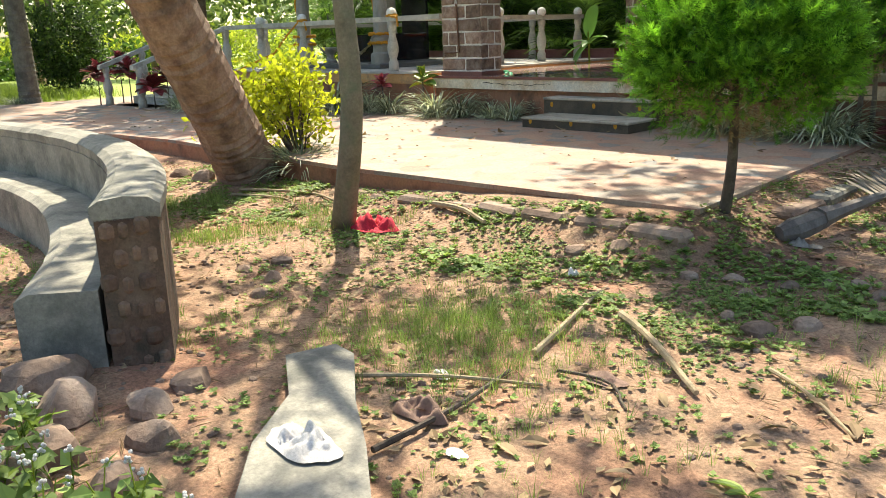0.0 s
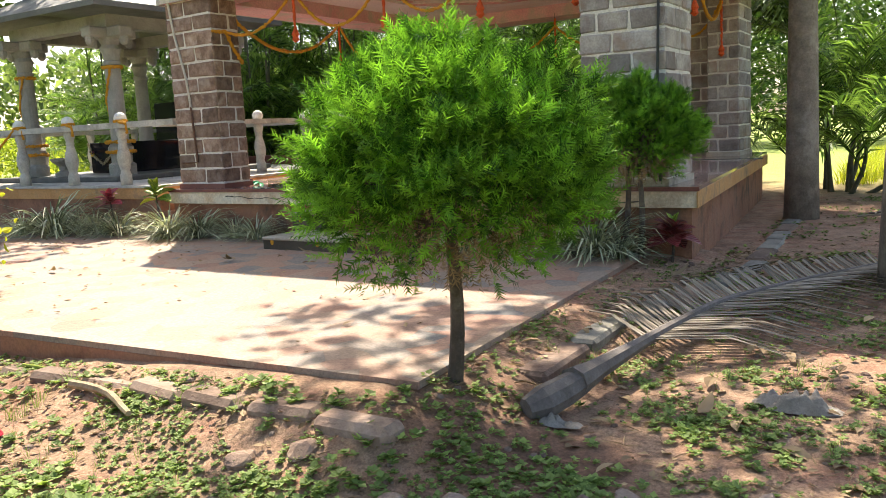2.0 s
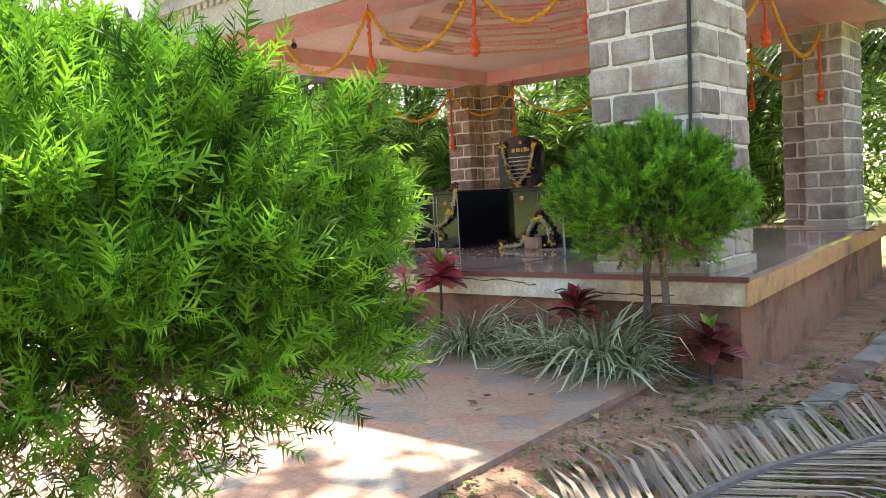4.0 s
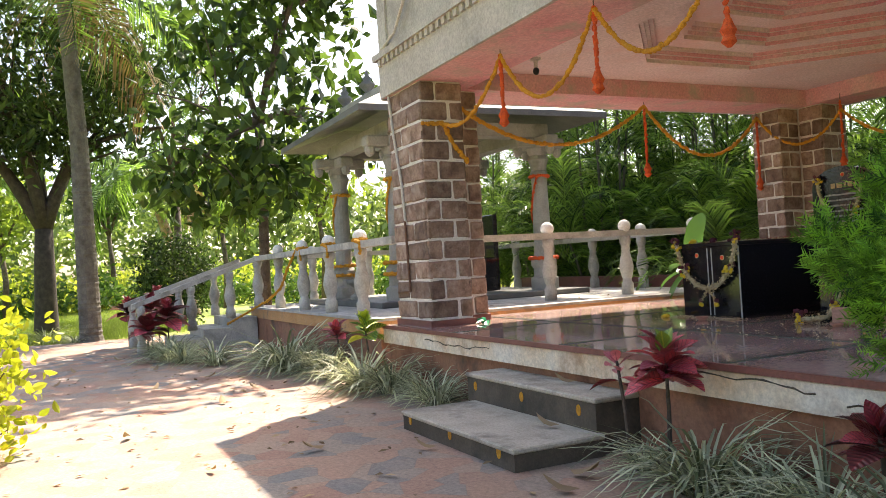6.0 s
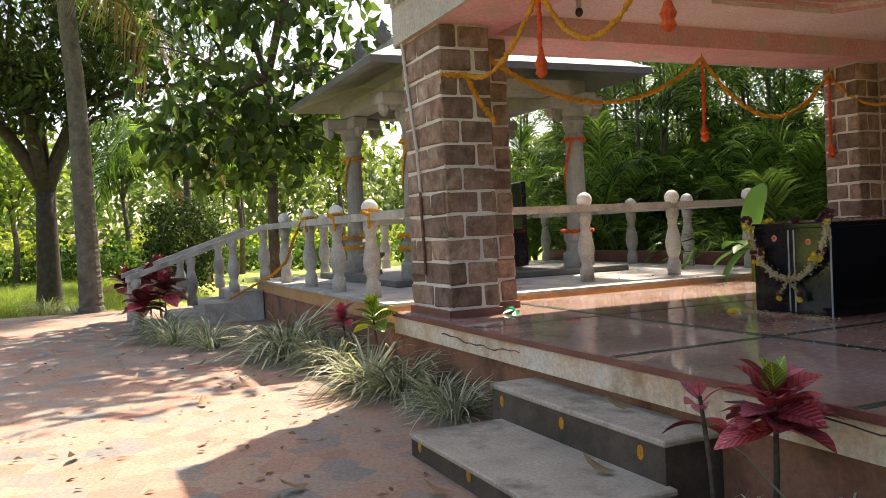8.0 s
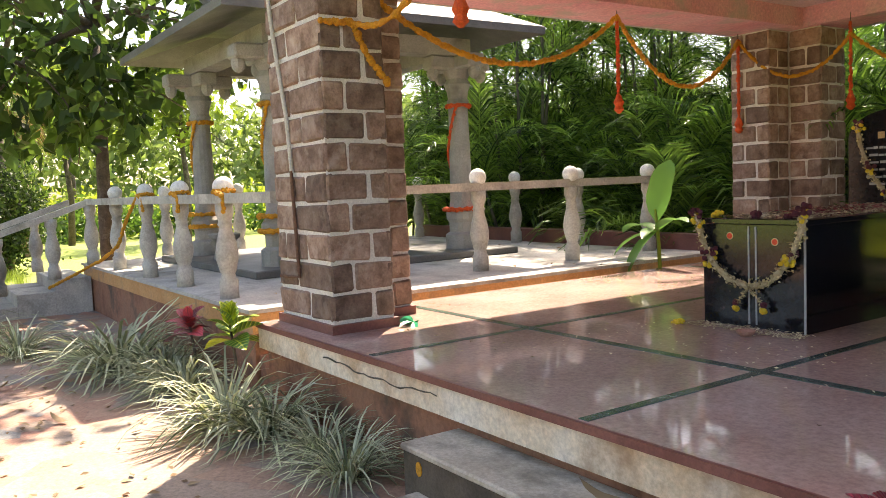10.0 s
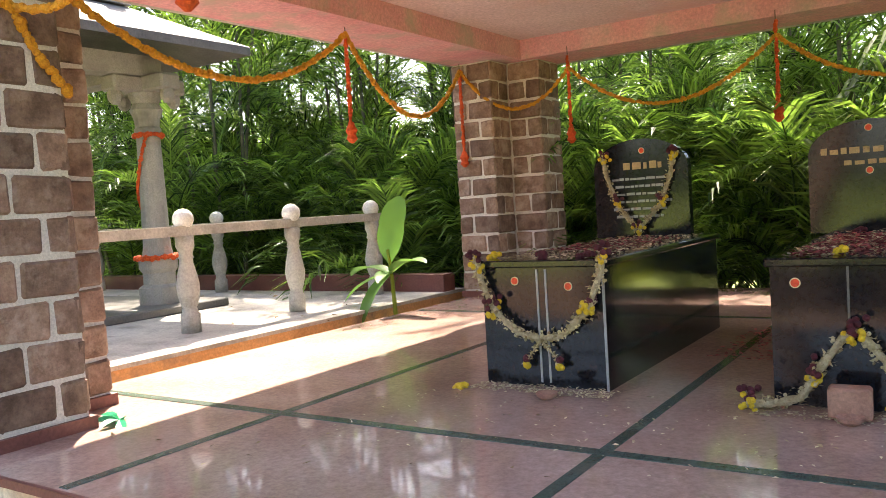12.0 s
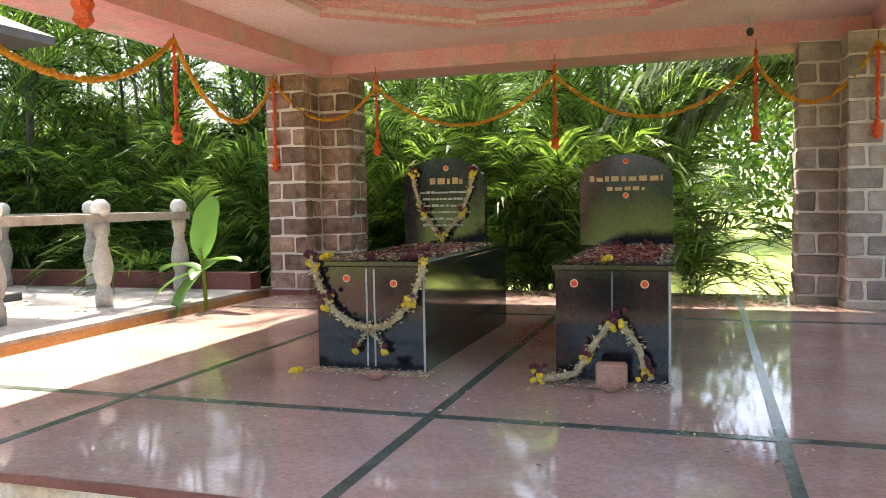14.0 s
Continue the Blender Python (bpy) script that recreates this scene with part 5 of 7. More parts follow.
# young banana plant at the terrace edge
M_BANANA = foliage("banana_leaf", (0.07, 0.18, 0.04), (0.15, 0.31, 0.08), 0.35, 0.4)
bn = thing("banana_plant", "young banana plant with broad pale leaves", "plant", (-8.0, 12.95, 0.6))
g = Geo().tube([(-8.0, 12.95, 0.58), (-8.03, 12.95, 1.2), (-8.05, 12.94, 1.42)], [0.022, 0.017, 0.012], 8)
part("stalk", g, M_CROTG, bn)
for az, el, l, w in ((1.6, 1.45, 0.62, 0.23), (2.9, 0.35, 0.6, 0.16), (-0.3, 0.6, 0.55, 0.16), (3.6, -0.1, 0.5, 0.14), (-1.2, 0.3, 0.4, 0.12), (4.4, -0.5, 0.55, 0.16)):
    pts, p = [], np.array((-8.04, 12.945, 1.2 if el < 1 else 1.3))
    for k in range(9):
        a = el - (0.5 if el > 1 else 0.9) * k / 8
        pts.append(p)
        p = p + l / 8 * np.array((math.cos(az) * math.cos(a), math.sin(az) * math.cos(a), math.sin(a)))
    side = (-math.sin(az), math.cos(az), 0) if el < 1 else (0.85, 0.5, 0)
    part("leaf", Geo().ribbon(pts, w * np.array((0.15, 0.72, 0.95, 1.03, 0.97, 1.0, 0.9, 0.66, 0.12)), side, 0.16), M_BANANA, bn, smooth=True)

# ---- garlands ----
BEAD = Geo().ball((0, 0, 0), 1.0, 1.0, 6, 4)
BEAD_V, BEAD_F = np.concatenate(BEAD.v), BEAD.f


def string_geo(pts, bead, r, squash=0.7):
    pts = np.asarray(pts, float)
    seg = np.linalg.norm(np.diff(pts, axis=0), axis=1)
    s = np.r_[0, np.cumsum(seg)]
    n = max(2, int(s[-1] / (bead * 1.15)))
    q = np.linspace(0, s[-1], n)
    p = np.stack([np.interp(q, s, pts[:, k]) for k in range(3)], 1) + r.normal(0, bead * 0.15, (n, 3))
    return Geo().many(BEAD_V, BEAD_F, p, rand_rots(n, r), r.uniform(0.8, 1.25, n) * bead)


def sag(a, b, low, n=24):
    a, b = np.array(a, float), np.array(b, float)
    t = np.linspace(0, 1, n)[:, None]
    p = a + (b - a) * t
    drop = (a[2] + b[2]) / 2 - low
    p[:, 2] -= (4 * drop * t * (1 - t))[:, 0]
    return p


RG = R_(300)


def garland(label, pts, bead=0.017, mat=None, category="garland"):
    t_ = thing("garland", label, category, tuple(float(q) for q in pts[0]), "flower garlands of the pavilion")
    part("blossoms", string_geo(pts, bead, RG), mat or M_GROLD, t_, kind="stuff")
    return t_


def tassel(top, length):
    p = np.array(top, float)
    t_ = thing("flower_tassel", "hanging orange-red flower tassel under the beam", "garland", tuple(top), "hanging flower tassels")
    part("string", string_geo([p, p - (0, 0, length * 0.85)], 0.017, RG), M_GRRED, t_)
    part("tuft", Geo().lathe(tuple(p - (0, 0, length)), [(0.012, 0), (0.042, 0.03), (0.03, 0.06), (0.045, 0.09), (0.03, 0.12), (0.02, 0.15)], 9), M_GRRED, t_)
    part("hook", Geo().tube([p + (0, 0, 0.09), p], [0.004, 0.004], 5), M_BARK, t_)


HK = PTOP - 0.05
front = [(-5.95, 9.2), (-4.73, 9.2), (-3.6, 9.2), (-2.62, 9.2)]
left = [(-7.5, 11.9)]
back = [(-6.81, 14.16), (-5.04, 14.16), (-3.31, 14.16)]
right_ = [(-2.05, 11.0)]
PA, PB, PC, PD = (-7.02, 9.2, 2.7), (-7.8, 13.9, 3.02), (-2.44, 13.8, 2.98), (-2.52, 9.1, 3.0)
for q in front + left + back + right_:
    tassel((q[0], q[1], HK), 0.78 if q in left + back else 0.56)
tassel(PB, 0.9)
tassel(PC, 0.75)
seq = [PA] + [(*q, HK) for q in front]
for a, b, lo in ((seq[0], seq[1], 2.72), (seq[1], seq[2], 2.6), (seq[2], seq[3], 2.62), (seq[3], seq[4], 2.66)):
    garland("orange marigold garland draped along the front beam", sag(a, b, min(lo, min(a[2], b[2]) - 0.02)))
garland("marigold garland draped along the side beam", sag((-7.08, 9.4, 2.86), (*left[0], HK), 2.57), 0.02)
garland("marigold garland draped between beam and back pillar", sag((*left[0], HK), PB, 2.53), 0.02)
garland("marigold garland draped past the back pillar", sag(PB, (*back[0], HK - 0.1), 2.62), 0.018)
for a, b in zip(back, back[1:]):
    garland("marigold garland draped along the back beam", sag((*a, HK - 0.1), (*b, HK - 0.1), 2.52), 0.018)
garland("marigold garland draped to the far pillar", sag((*back[2], HK - 0.1), PC, 2.56), 0.018)
garland("marigold garland draped along the far side", sag(PC, (*right_[0], HK), 2.6), 0.018)
garland("marigold garland draped along the near side", sag((*right_[0], HK), (-1.95, 9.4, HK), 2.6), 0.018)
garland("marigold garland wound round the pillar", [(-7.03, 9.0, 2.7), (-7.03, 9.19, 2.7), (-7.02, 9.3, 2.5), (-7.02, 9.42, 2.36), (-7.2, 9.44, 2.42), (-7.35, 9.44, 2.75)], 0.022)


def loop(c, rad, n=18, tilt=0.0):
    a = np.linspace(0, 2 * math.pi, n)
    return np.c_[c[0] + rad * np.cos(a), c[1] + rad * np.sin(a), c[2] + tilt * np.cos(a)]


for x in (-8.9, -10.03, -11.2):
    garland("marigold string looped round a railing knob", loop((x, 9.02, ZM + 0.83), 0.075, tilt=0.01), 0.02)
    garland("marigold string hanging over the handrail", [(x + 0.07, 8.94, ZM + 0.82), (x + 0.2, 8.94, ZM + 0.8), (x + 0.22, 8.93, ZM + 0.68)], 0.018)
garland("marigold string trailing down the balusters", [(-11.2, 8.93, ZM + 0.8), (-11.5, 8.9, ZM + 0.6), (-11.9, 8.88, ZM + 0.3), (-12.6, 8.86, ZM + 0.12), (-13.4, 8.4, 0.7)], 0.018)
for x, y, zs in ((SX0, SY0, (1.35, 1.5, 2.6)), (SX1, SY0, (1.35, 1.5, 2.6)), (SX1, SY1, (1.45, 2.62))):
    for zz in zs:
        garland("flower string tied round a granite column", loop((x, y, zz), 0.2 if zz < 1.6 else 0.135), 0.026, M_GRRED if y > 11 else M_GROLD)
    garland("flower string wound down a granite column", [(x + 0.09, y - 0.1, 2.6), (x + 0.03, y - 0.14, 2.35), (x - 0.08, y - 0.11, 2.1), (x - 0.13, y - 0.04, 1.9)], 0.018, M_GRRED if y > 11 else M_GROLD)

# ---- offerings on the tombs ----
M_JASM = surface("dried_jasmine", [(0.34, 0.26, 0.14), (0.5, 0.41, 0.25), (0.6, 0.52, 0.35)], 40, 0.9, 150, 0.6)
M_YFLO = surface("yellow_flowers", [(0.75, 0.5, 0.02), (0.85, 0.62, 0.05)], 40, 0.8, 120, 0.5)
M_MARO = surface("maroon_flowers", [(0.06, 0.012, 0.02), (0.14, 0.02, 0.035)], 40, 0.8, 120, 0.5)
M_VERM = surface("vermilion", [(0.75, 0.06, 0.02), (0.85, 0.12, 0.04)], 30, 0.7, 90, 0.1)
M_TURM = surface("turmeric_ring", [(0.7, 0.55, 0.3), (0.8, 0.68, 0.45)], 30, 0.8, 90, 0.1)
M_BRICKP = surface("pink_brick", [(0.4, 0.2, 0.14), (0.52, 0.3, 0.22)], 12, 0.9, 80, 0.5)
M_GOLDT = surface("gilt_letters", [(0.45, 0.3, 0.12), (0.55, 0.38, 0.18)], 20, 0.5, 90, 0.1)
M_GREYT = surface("pale_letters", [(0.35, 0.35, 0.34), (0.45, 0.45, 0.44)], 20, 0.6, 90, 0.1)


M_BUDS = foliage("jasmine_buds", (0.26, 0.18, 0.085), (0.62, 0.53, 0.34), 0.85, 0.08)


def flower_rope(label, pts, bead, tufts):
    """A fat rope of dried blossoms with yellow and maroon rosettes."""
    t_ = thing("flower_rope", label, "garland", tuple(pts[0]), "flower ropes on the tombs")
    pts = np.asarray(pts, float)
    seg = np.r_[0, np.cumsum(np.linalg.norm(np.diff(pts, axis=0), axis=1))]
    n = int(seg[-1] / 0.0035)
    q = RG.uniform(0, seg[-1], n * 2)
    p = np.stack([np.interp(q, seg, pts[:, k]) for k in range(3)], 1) + RG.normal(0, bead * 0.36, (n * 2, 3)) * np.array((1, 0.8, 1))
    core = np.stack([np.interp(np.linspace(0, seg[-1], 40), seg, pts[:, k]) for k in range(3)], 1)
    part("core", Geo().tube(core, bead * 0.42 * RG.uniform(0.7, 1.3, 40), 8), M_JASM, t_)
    part("blossoms", Geo().many(LEAF_V, LEAF_F, p, rand_rots(n * 2, RG), RG.uniform(0.015, 0.026, n * 2)).many(BEAD_V, BEAD_F, p[::4], rand_rots(len(p[::4]), RG), RG.uniform(0.6, 1, len(p[::4])) * bead * 0.26), M_BUDS, t_)
    for u in tufts:
        c = np.array([np.interp(u * seg[-1], seg, pts[:, k]) for k in range(3)])
        part("yellow_rosette", Geo().many(BEAD_V, BEAD_F, c + RG.normal(0, bead * 0.5, (10, 3)), rand_rots(10, RG), np.full(10, 0.014)), M_YFLO, t_, "yellow flower rosette")
        part("maroon_rosette", Geo().many(BEAD_V, BEAD_F, c + (0, 0, 0.035) + RG.normal(0, bead * 0.5, (8, 3)), rand_rots(8, RG), np.full(8, 0.015)), M_MARO, t_, "maroon flower rosette")
    return t_


yf = 10.715
flower_rope("dried jasmine rope draped over the tomb front", [(-5.8, yf, 1.5), (-5.77, yf, 1.38), (-5.7, yf, 1.24), (-5.58, yf, 1.14), (-5.46, yf, 1.115), (-5.34, yf, 1.14), (-5.22, yf, 1.26), (-5.16, yf, 1.4), (-5.13, yf, 1.51)], 0.038, (0.02, 0.24, 0.76, 0.98))
for dx in (-0.07, 0.07):
    flower_rope("short flower pendant below the jasmine rope", [(-5.46, yf, 1.11), (-5.46 + dx, yf, 1.03), (-5.46 + dx * 1.3, yf, 0.98)], 0.008, (0.95,))
flower_rope("dried jasmine rope hung on the headstone", [(-5.85, 12.52, 2.04), (-5.83, 12.52, 1.9), (-5.76, 12.51, 1.7), (-5.61, 12.48, 1.53), (-5.46, 12.51, 1.7), (-5.39, 12.52, 1.9), (-5.37, 12.52, 2.04)], 0.032, (0.03, 0.3, 0.5, 0.7, 0.97))
flower_rope("dried jasmine rope leaning on the tomb front", [(-4.52, 10.62, 0.91), (-4.42, 10.66, 0.91), (-4.33, 10.7, 0.93), (-4.26, 10.715, 1.05), (-4.17, 10.72, 1.18), (-4.12, 10.72, 1.19), (-4.03, 10.715, 1.08), (-3.98, 10.7, 0.92)], 0.036, (0.02, 0.35, 0.62, 0.97))
br = part("brick", Geo().box((-4.15, 10.64, ZP + 0.06), (0.15, 0.09, 0.12), 0.06, 0.01), M_BRICKP)
tagged(br, "pinkish clay brick standing before the tomb", "brick")
lamp_ = part("clay_lamp", Geo().lathe((-4.14, 10.55, ZP), [(0.025, 0), (0.045, 0.015), (0.05, 0.03), (0.04, 0.026), (0.015, 0.012)], 14), M_BRICKP)
tagged(lamp_, "small dark clay oil lamp on the floor", "lamp")
lamp2 = part("clay_lamp", Geo().lathe((-5.36, 10.54, ZP), [(0.025, 0), (0.045, 0.015), (0.05, 0.03), (0.04, 0.026), (0.015, 0.012)], 14), M_BRICKP)
tagged(lamp2, "small reddish clay oil lamp on the floor", "lamp")


def disc(c, r0, y, n=14):
    a = np.arange(n) * 2 * math.pi / n
    return Geo().add([(c[0] + r0 * math.cos(w), y, c[1] + r0 * math.sin(w)) for w in a] + [(c[0] + r0 * math.cos(w), y + 0.006, c[1] + r0 * math.sin(w)) for w in a], [tuple(range(n))] + [(i, n + i, n + (i + 1) % n, (i + 1) % n) for i in range(n)])


for c, y in (((-5.61, 1.385), 10.757), ((-5.33, 1.36), 10.757), ((-4.35, 1.375), 10.767), ((-4.0, 1.375), 10.767), ((-5.59, 2.05), 12.547), ((-4.25, 2.06), 12.497), ((-4.25, 1.82), 12.497)):
    d = thing("painted_mark", "round vermilion mark in a pale ring", "mark", (c[0], y, c[1]), "vermilion marks on the granite")
    part("ring", disc(c, 0.021, y), M_TURM, d)
    part("dot", disc(c, 0.0165, y - 0.002), M_VERM, d)
for x in (-5.49, -5.445):
    s_ = part("pale_seam", Geo().span((x - 0.005, 10.756, ZP + 0.02), (x + 0.005, 10.761, 1.44)), M_GREYT)
    tagged(s_, "pale vertical seam on the granite front", "seam")
s_ = part("pale_seam", Geo().span((-4.164, 10.766, 1.12), (-4.156, 10.771, 1.45)), M_DARKST)
tagged(s_, "dull vertical seam on the granite front", "seam")
for x in (-5.155, -3.878):
    s_ = part("corner_strip", Geo().span((x - 0.008, 10.756, ZP), (x + 0.004, 10.77, 1.45)), M_GREYT)
    tagged(s_, "pale cement edge strip on the tomb corner", "edge strip")
rb = random.Random(5)


def bars(name, label, x0, x1, z, h, y, mat, gap=0.02):
    t_ = thing(name, label, "inscription", (x0, y, z))
    x = x0
    while x < x1 - 0.01:
        w = min(rb.uniform(0.02, 0.06), x1 - x)
        part("letter", Geo().span((x, y - 0.003, z), (x + w, y + 0.004, z + h * rb.uniform(0.7, 1.0))), mat, t_)
        x += w + gap * rb.uniform(0.4, 1.0)
    return t_


bars("inscription", "gilt name line carved on the headstone", -5.72, -5.46, 1.93, 0.05, 12.549, M_GOLDT)
for i in range(6):
    bars("inscription", "worn pale line of small letters", -5.8 + 0.02 * (i % 2), -5.4 - 0.03 * (i % 3), 1.86 - i * 0.05, 0.018, 12.549, M_GREYT, 0.012)
bars("inscription", "gilt name line carved on the headstone", -4.5, -4.0, 1.92, 0.04, 12.499, M_GOLDT)
bars("inscription", "worn gilt second line on the headstone", -4.38, -4.12, 1.855, 0.03, 12.499, M_GOLDT)


def petals(name, label, mat, n, area, z, size, r):
    (x0, x1), (y0, y1) = area
    p = np.c_[r.uniform(x0, x1, n), r.uniform(y0, y1, n), np.full(n, z) + r.uniform(0.002, 0.012, n)]
    ob = part(name, Geo().many(LEAF_V, LEAF_F, p, rand_rots(n, r, 0.5), r.uniform(0.6, 1.3, n) * size), mat)
    return tagged(ob, label, "petals", kind="stuff")


M_MARPET = foliage("maroon_petals", (0.12, 0.02, 0.03), (0.4, 0.1, 0.11), 0.7, 0.1)
M_PALEPET = foliage("pale_petals", (0.42, 0.32, 0.2), (0.68, 0.6, 0.44), 0.7, 0.1)
rp = R_(400)
petals("petals", "dark red petals strewn on the tomb top", M_MARPET, 900, ((-4.38, -3.95), (10.85, 12.25)), 1.475, 0.035, rp)
petals("petals", "pale petals strewn on the tomb top", M_PALEPET, 700, ((-4.42, -3.9), (10.8, 12.45)), 1.473, 0.03, rp)
petals("petals", "pale petals strewn on the tomb top", M_PALEPET, 900, ((-5.76, -5.18), (10.8, 12.5)), 1.483, 0.03, rp)
petals("petals", "red petals strewn on the tomb top", M_MARPET, 420, ((-5.7, -5.25), (11.2, 12.3)), 1.487, 0.032, rp)
petals("petals", "pale grains and petals swept along the tomb foot", M_PALEPET, 500, ((-5.82, -5.1), (10.6, 10.74)), ZP, 0.022, rp)
petals("petals", "pale grains and petals along the tomb foot", M_PALEPET, 320, ((-4.5, -3.85), (10.55, 10.75)), ZP, 0.022, rp)
petals("petals", "stray petals scattered over the floor", M_PALEPET, 260, ((-6.0, -3.3), (9.7, 10.7)), ZP, 0.02, rp)
petals("petals", "dry bits scattered over the floor", M_DRY, 120, ((-7.0, -2.4), (9.2, 14.4)), ZP, 0.03, rp)
petals("petals", "dark red petals in a heap between the tombs", M_MARPET, 300, ((-4.95, -4.6), (11.6, 12.6)), ZP, 0.035, rp)
for i, (x, y, z) in enumerate(((-5.8, 10.9, 1.5), (-5.5, 10.85, 1.5), (-5.25, 10.84, 1.5), (-4.2, 10.9, 1.49), (-4.3, 12.35, 1.49), (-4.1, 12.4, 1.49), (-5.85, 10.6, ZP + 0.01))):
    ob = part("loose_blossom", Geo().many(BEAD_V, BEAD_F, np.array((x, y, z)) + RG.normal(0, 0.015, (9, 3)) * (1, 1, 0.4), rand_rots(9, RG), np.full(9, 0.016)), M_MARO if i % 3 else M_YFLO)
    tagged(ob, "withered maroon flower head" if i % 3 else "withered yellow flower head", "flower", "loose flower heads")

# ---- fixtures ----
M_WIRE = surface("white_conduit", [(0.5, 0.46, 0.4), (0.62, 0.58, 0.5)], 20, 0.6, 80, 0.1)
M_BLACKP = surface("black_cable", [(0.015, 0.015, 0.016), (0.03, 0.03, 0.03)], 20, 0.5, 80, 0.1)
M_RUST = surface("rusty_iron", [(0.1, 0.05, 0.03), (0.2, 0.1, 0.06)], 20, 0.8, 80, 0.4)
for x, y in ((-6.73, 10.03), (-3.37, 13.9)):
    t_ = thing("bulb_holder", "small bulb in a pale ceiling holder", "lamp", (x, y, ZC))
    part("rose", Geo().lathe((x, y, ZC - 0.03), [(0.03, 0), (0.05, 0.01), (0.05, 0.03)], 14), M_WIRE, t_)
    part("socket", Geo().lathe((x, y, ZC - 0.09), [(0.018, 0), (0.02, 0.06)], 10), M_WIRE, t_)
    part("bulb", Geo().ball((x, y, ZC - 0.12), 0.03, 1.2), M_BLACKP, t_, "dark unlit bulb", smooth=True)
cd = part("conduit", Geo().tube([(-7.83, 8.95, 3.7), (-7.74, 8.955, 3.3), (-7.66, 8.97, 2.7), (-7.53, 8.972, 2.2), (-7.49, 8.972, 1.85)], [0.014] * 5, 8), M_WIRE)
tagged(cd, "pale conduit pipe running down the pillar", "pipe")
cd2 = part("iron_rod", Geo().tube([(-7.49, 8.968, 1.86), (-7.47, 8.968, 1.5), (-7.45, 8.968, 1.2), (-7.62, 8.968, 1.19), (-7.72, 8.96, 1.19)], [0.012] * 5, 8), M_RUST)
tagged(cd2, "rusty bent rod fixed to the pillar", "rod")
cd3 = part("cable", Geo().tube([(-1.82, 8.97, 3.4), (-1.8, 8.972, 2.6), (-1.815, 8.97, 1.8), (-1.8, 8.972, 0.92)], [0.012] * 4, 8), M_BLACKP)
tagged(cd3, "black cable fixed down the pillar", "cable")
cd4 = part("conduit", Geo().tube([(-7.83, 8.95, 3.55), (-7.4, 8.93, 3.62), (-7.0, 8.92, 3.95), (-6.9, 8.93, 4.3)], [0.015] * 4, 8), M_WIRE)
tagged(cd4, "grey pipe bent across the parapet", "pipe")
gp = part("plastic_bag", Geo().many(BIG_V, BIG_F, [(-6.98, 9.5, ZP + 0.02)] * 6, rand_rots(6, RG, 1.2), np.full(6, 0.12)), surface("green_plastic", [(0.02, 0.35, 0.15), (0.06, 0.5, 0.25)], 20, 0.35, 80, 0.2))
tagged(gp, "crumpled bright green plastic scrap by the pillar", "litter")
# tap post in the yard
tp = thing("tap_post", "dark stand pipe with round handle in the yard", "tap", (-18.7, 4.75, 0.33))
part("post", Geo().span((-18.8, 4.68, 0.2), (-18.64, 4.84, 0.72), 0.01).span((-18.84, 4.6, 0.72), (-18.6, 4.92, 0.77), 0.008), M_RUST, tp)
part("pipe", Geo().tube([(-18.72, 4.76, 0.75), (-18.72, 4.76, 0.95), (-18.7, 4.74, 1.05)], [0.035, 0.03, 0.03], 10), M_BLACKP, tp)
part("handle", Geo().lathe((-18.72, 4.76, 1.02), [(0.03, 0), (0.09, 0.02), (0.09, 0.06), (0.03, 0.08)], 14), M_BLACKP, tp)
# tomb and lamp stand inside the small pavilion
t_ = thing("tomb", "black granite tomb inside the small pavilion", "tomb", (-11.5, 10.6, 1.0), "black granite tombs")
part("body", Geo().span((-11.95, 10.65, 1.0), (-11.15, 12.0, 1.5), 0.01), M_BLACK, t_)
part("headstone", Geo().span((-11.95, 12.02, 1.0), (-11.25, 12.1, 2.15), 0.01), M_BLACK, t_)
flower_rope("dried jasmine rope on the small pavilion's tomb", [(-11.95, 10.62, 1.5), (-11.85, 10.62, 1.3), (-11.6, 10.62, 1.15), (-11.35, 10.62, 1.3), (-11.2, 10.62, 1.5)], 0.03, (0.2, 0.8))
ls = part("stone_urn", Geo().lathe((-11.75, 10.0, 1.0), [(0.13, 0), (0.13, 0.05), (0.06, 0.09), (0.07, 0.16), (0.17, 0.24), (0.18, 0.28), (0.14, 0.29)], 16), M_STONE)
tagged(ls, "small carved stone urn on the plinth", "urn")

# ---- foreground: wall, ledge, litter ----
M_CEM = surface("old_cement", [(0.15, 0.14, 0.12), (0.27, 0.25, 0.21), (0.36, 0.33, 0.27)], 4, 0.9, 50, 0.5, spots=(0.1, 0.1, 0.085), spot_scale=3)
M_RUBBLE = surface("rubble", [(0.09, 0.055, 0.04), (0.2, 0.12, 0.08), (0.26, 0.18, 0.13)], 5, 0.95, 50, 0.9, spots=(0.05, 0.05, 0.035), spot_scale=4, vary=0.3)
M_ROCK = surface("brown_rock", [(0.16, 0.1, 0.075), (0.28, 0.19, 0.14), (0.33, 0.25, 0.2)], 5, 0.95, 45, 0.8, vary=0.3)
outer = np.array([(-2.62, 1.98), (-3.5, 2.48), (-4.64, 2.86), (-5.6, 3.02), (-6.7, 3.04), (-7.8, 2.85), (-9.0, 2.4)])


def offset(line, d):
    t = np.gradient(line, axis=0)
    t /= np.linalg.norm(t, axis=1)[:, None]
    return line + np.c_[-t[:, 1], t[:, 0]] * d


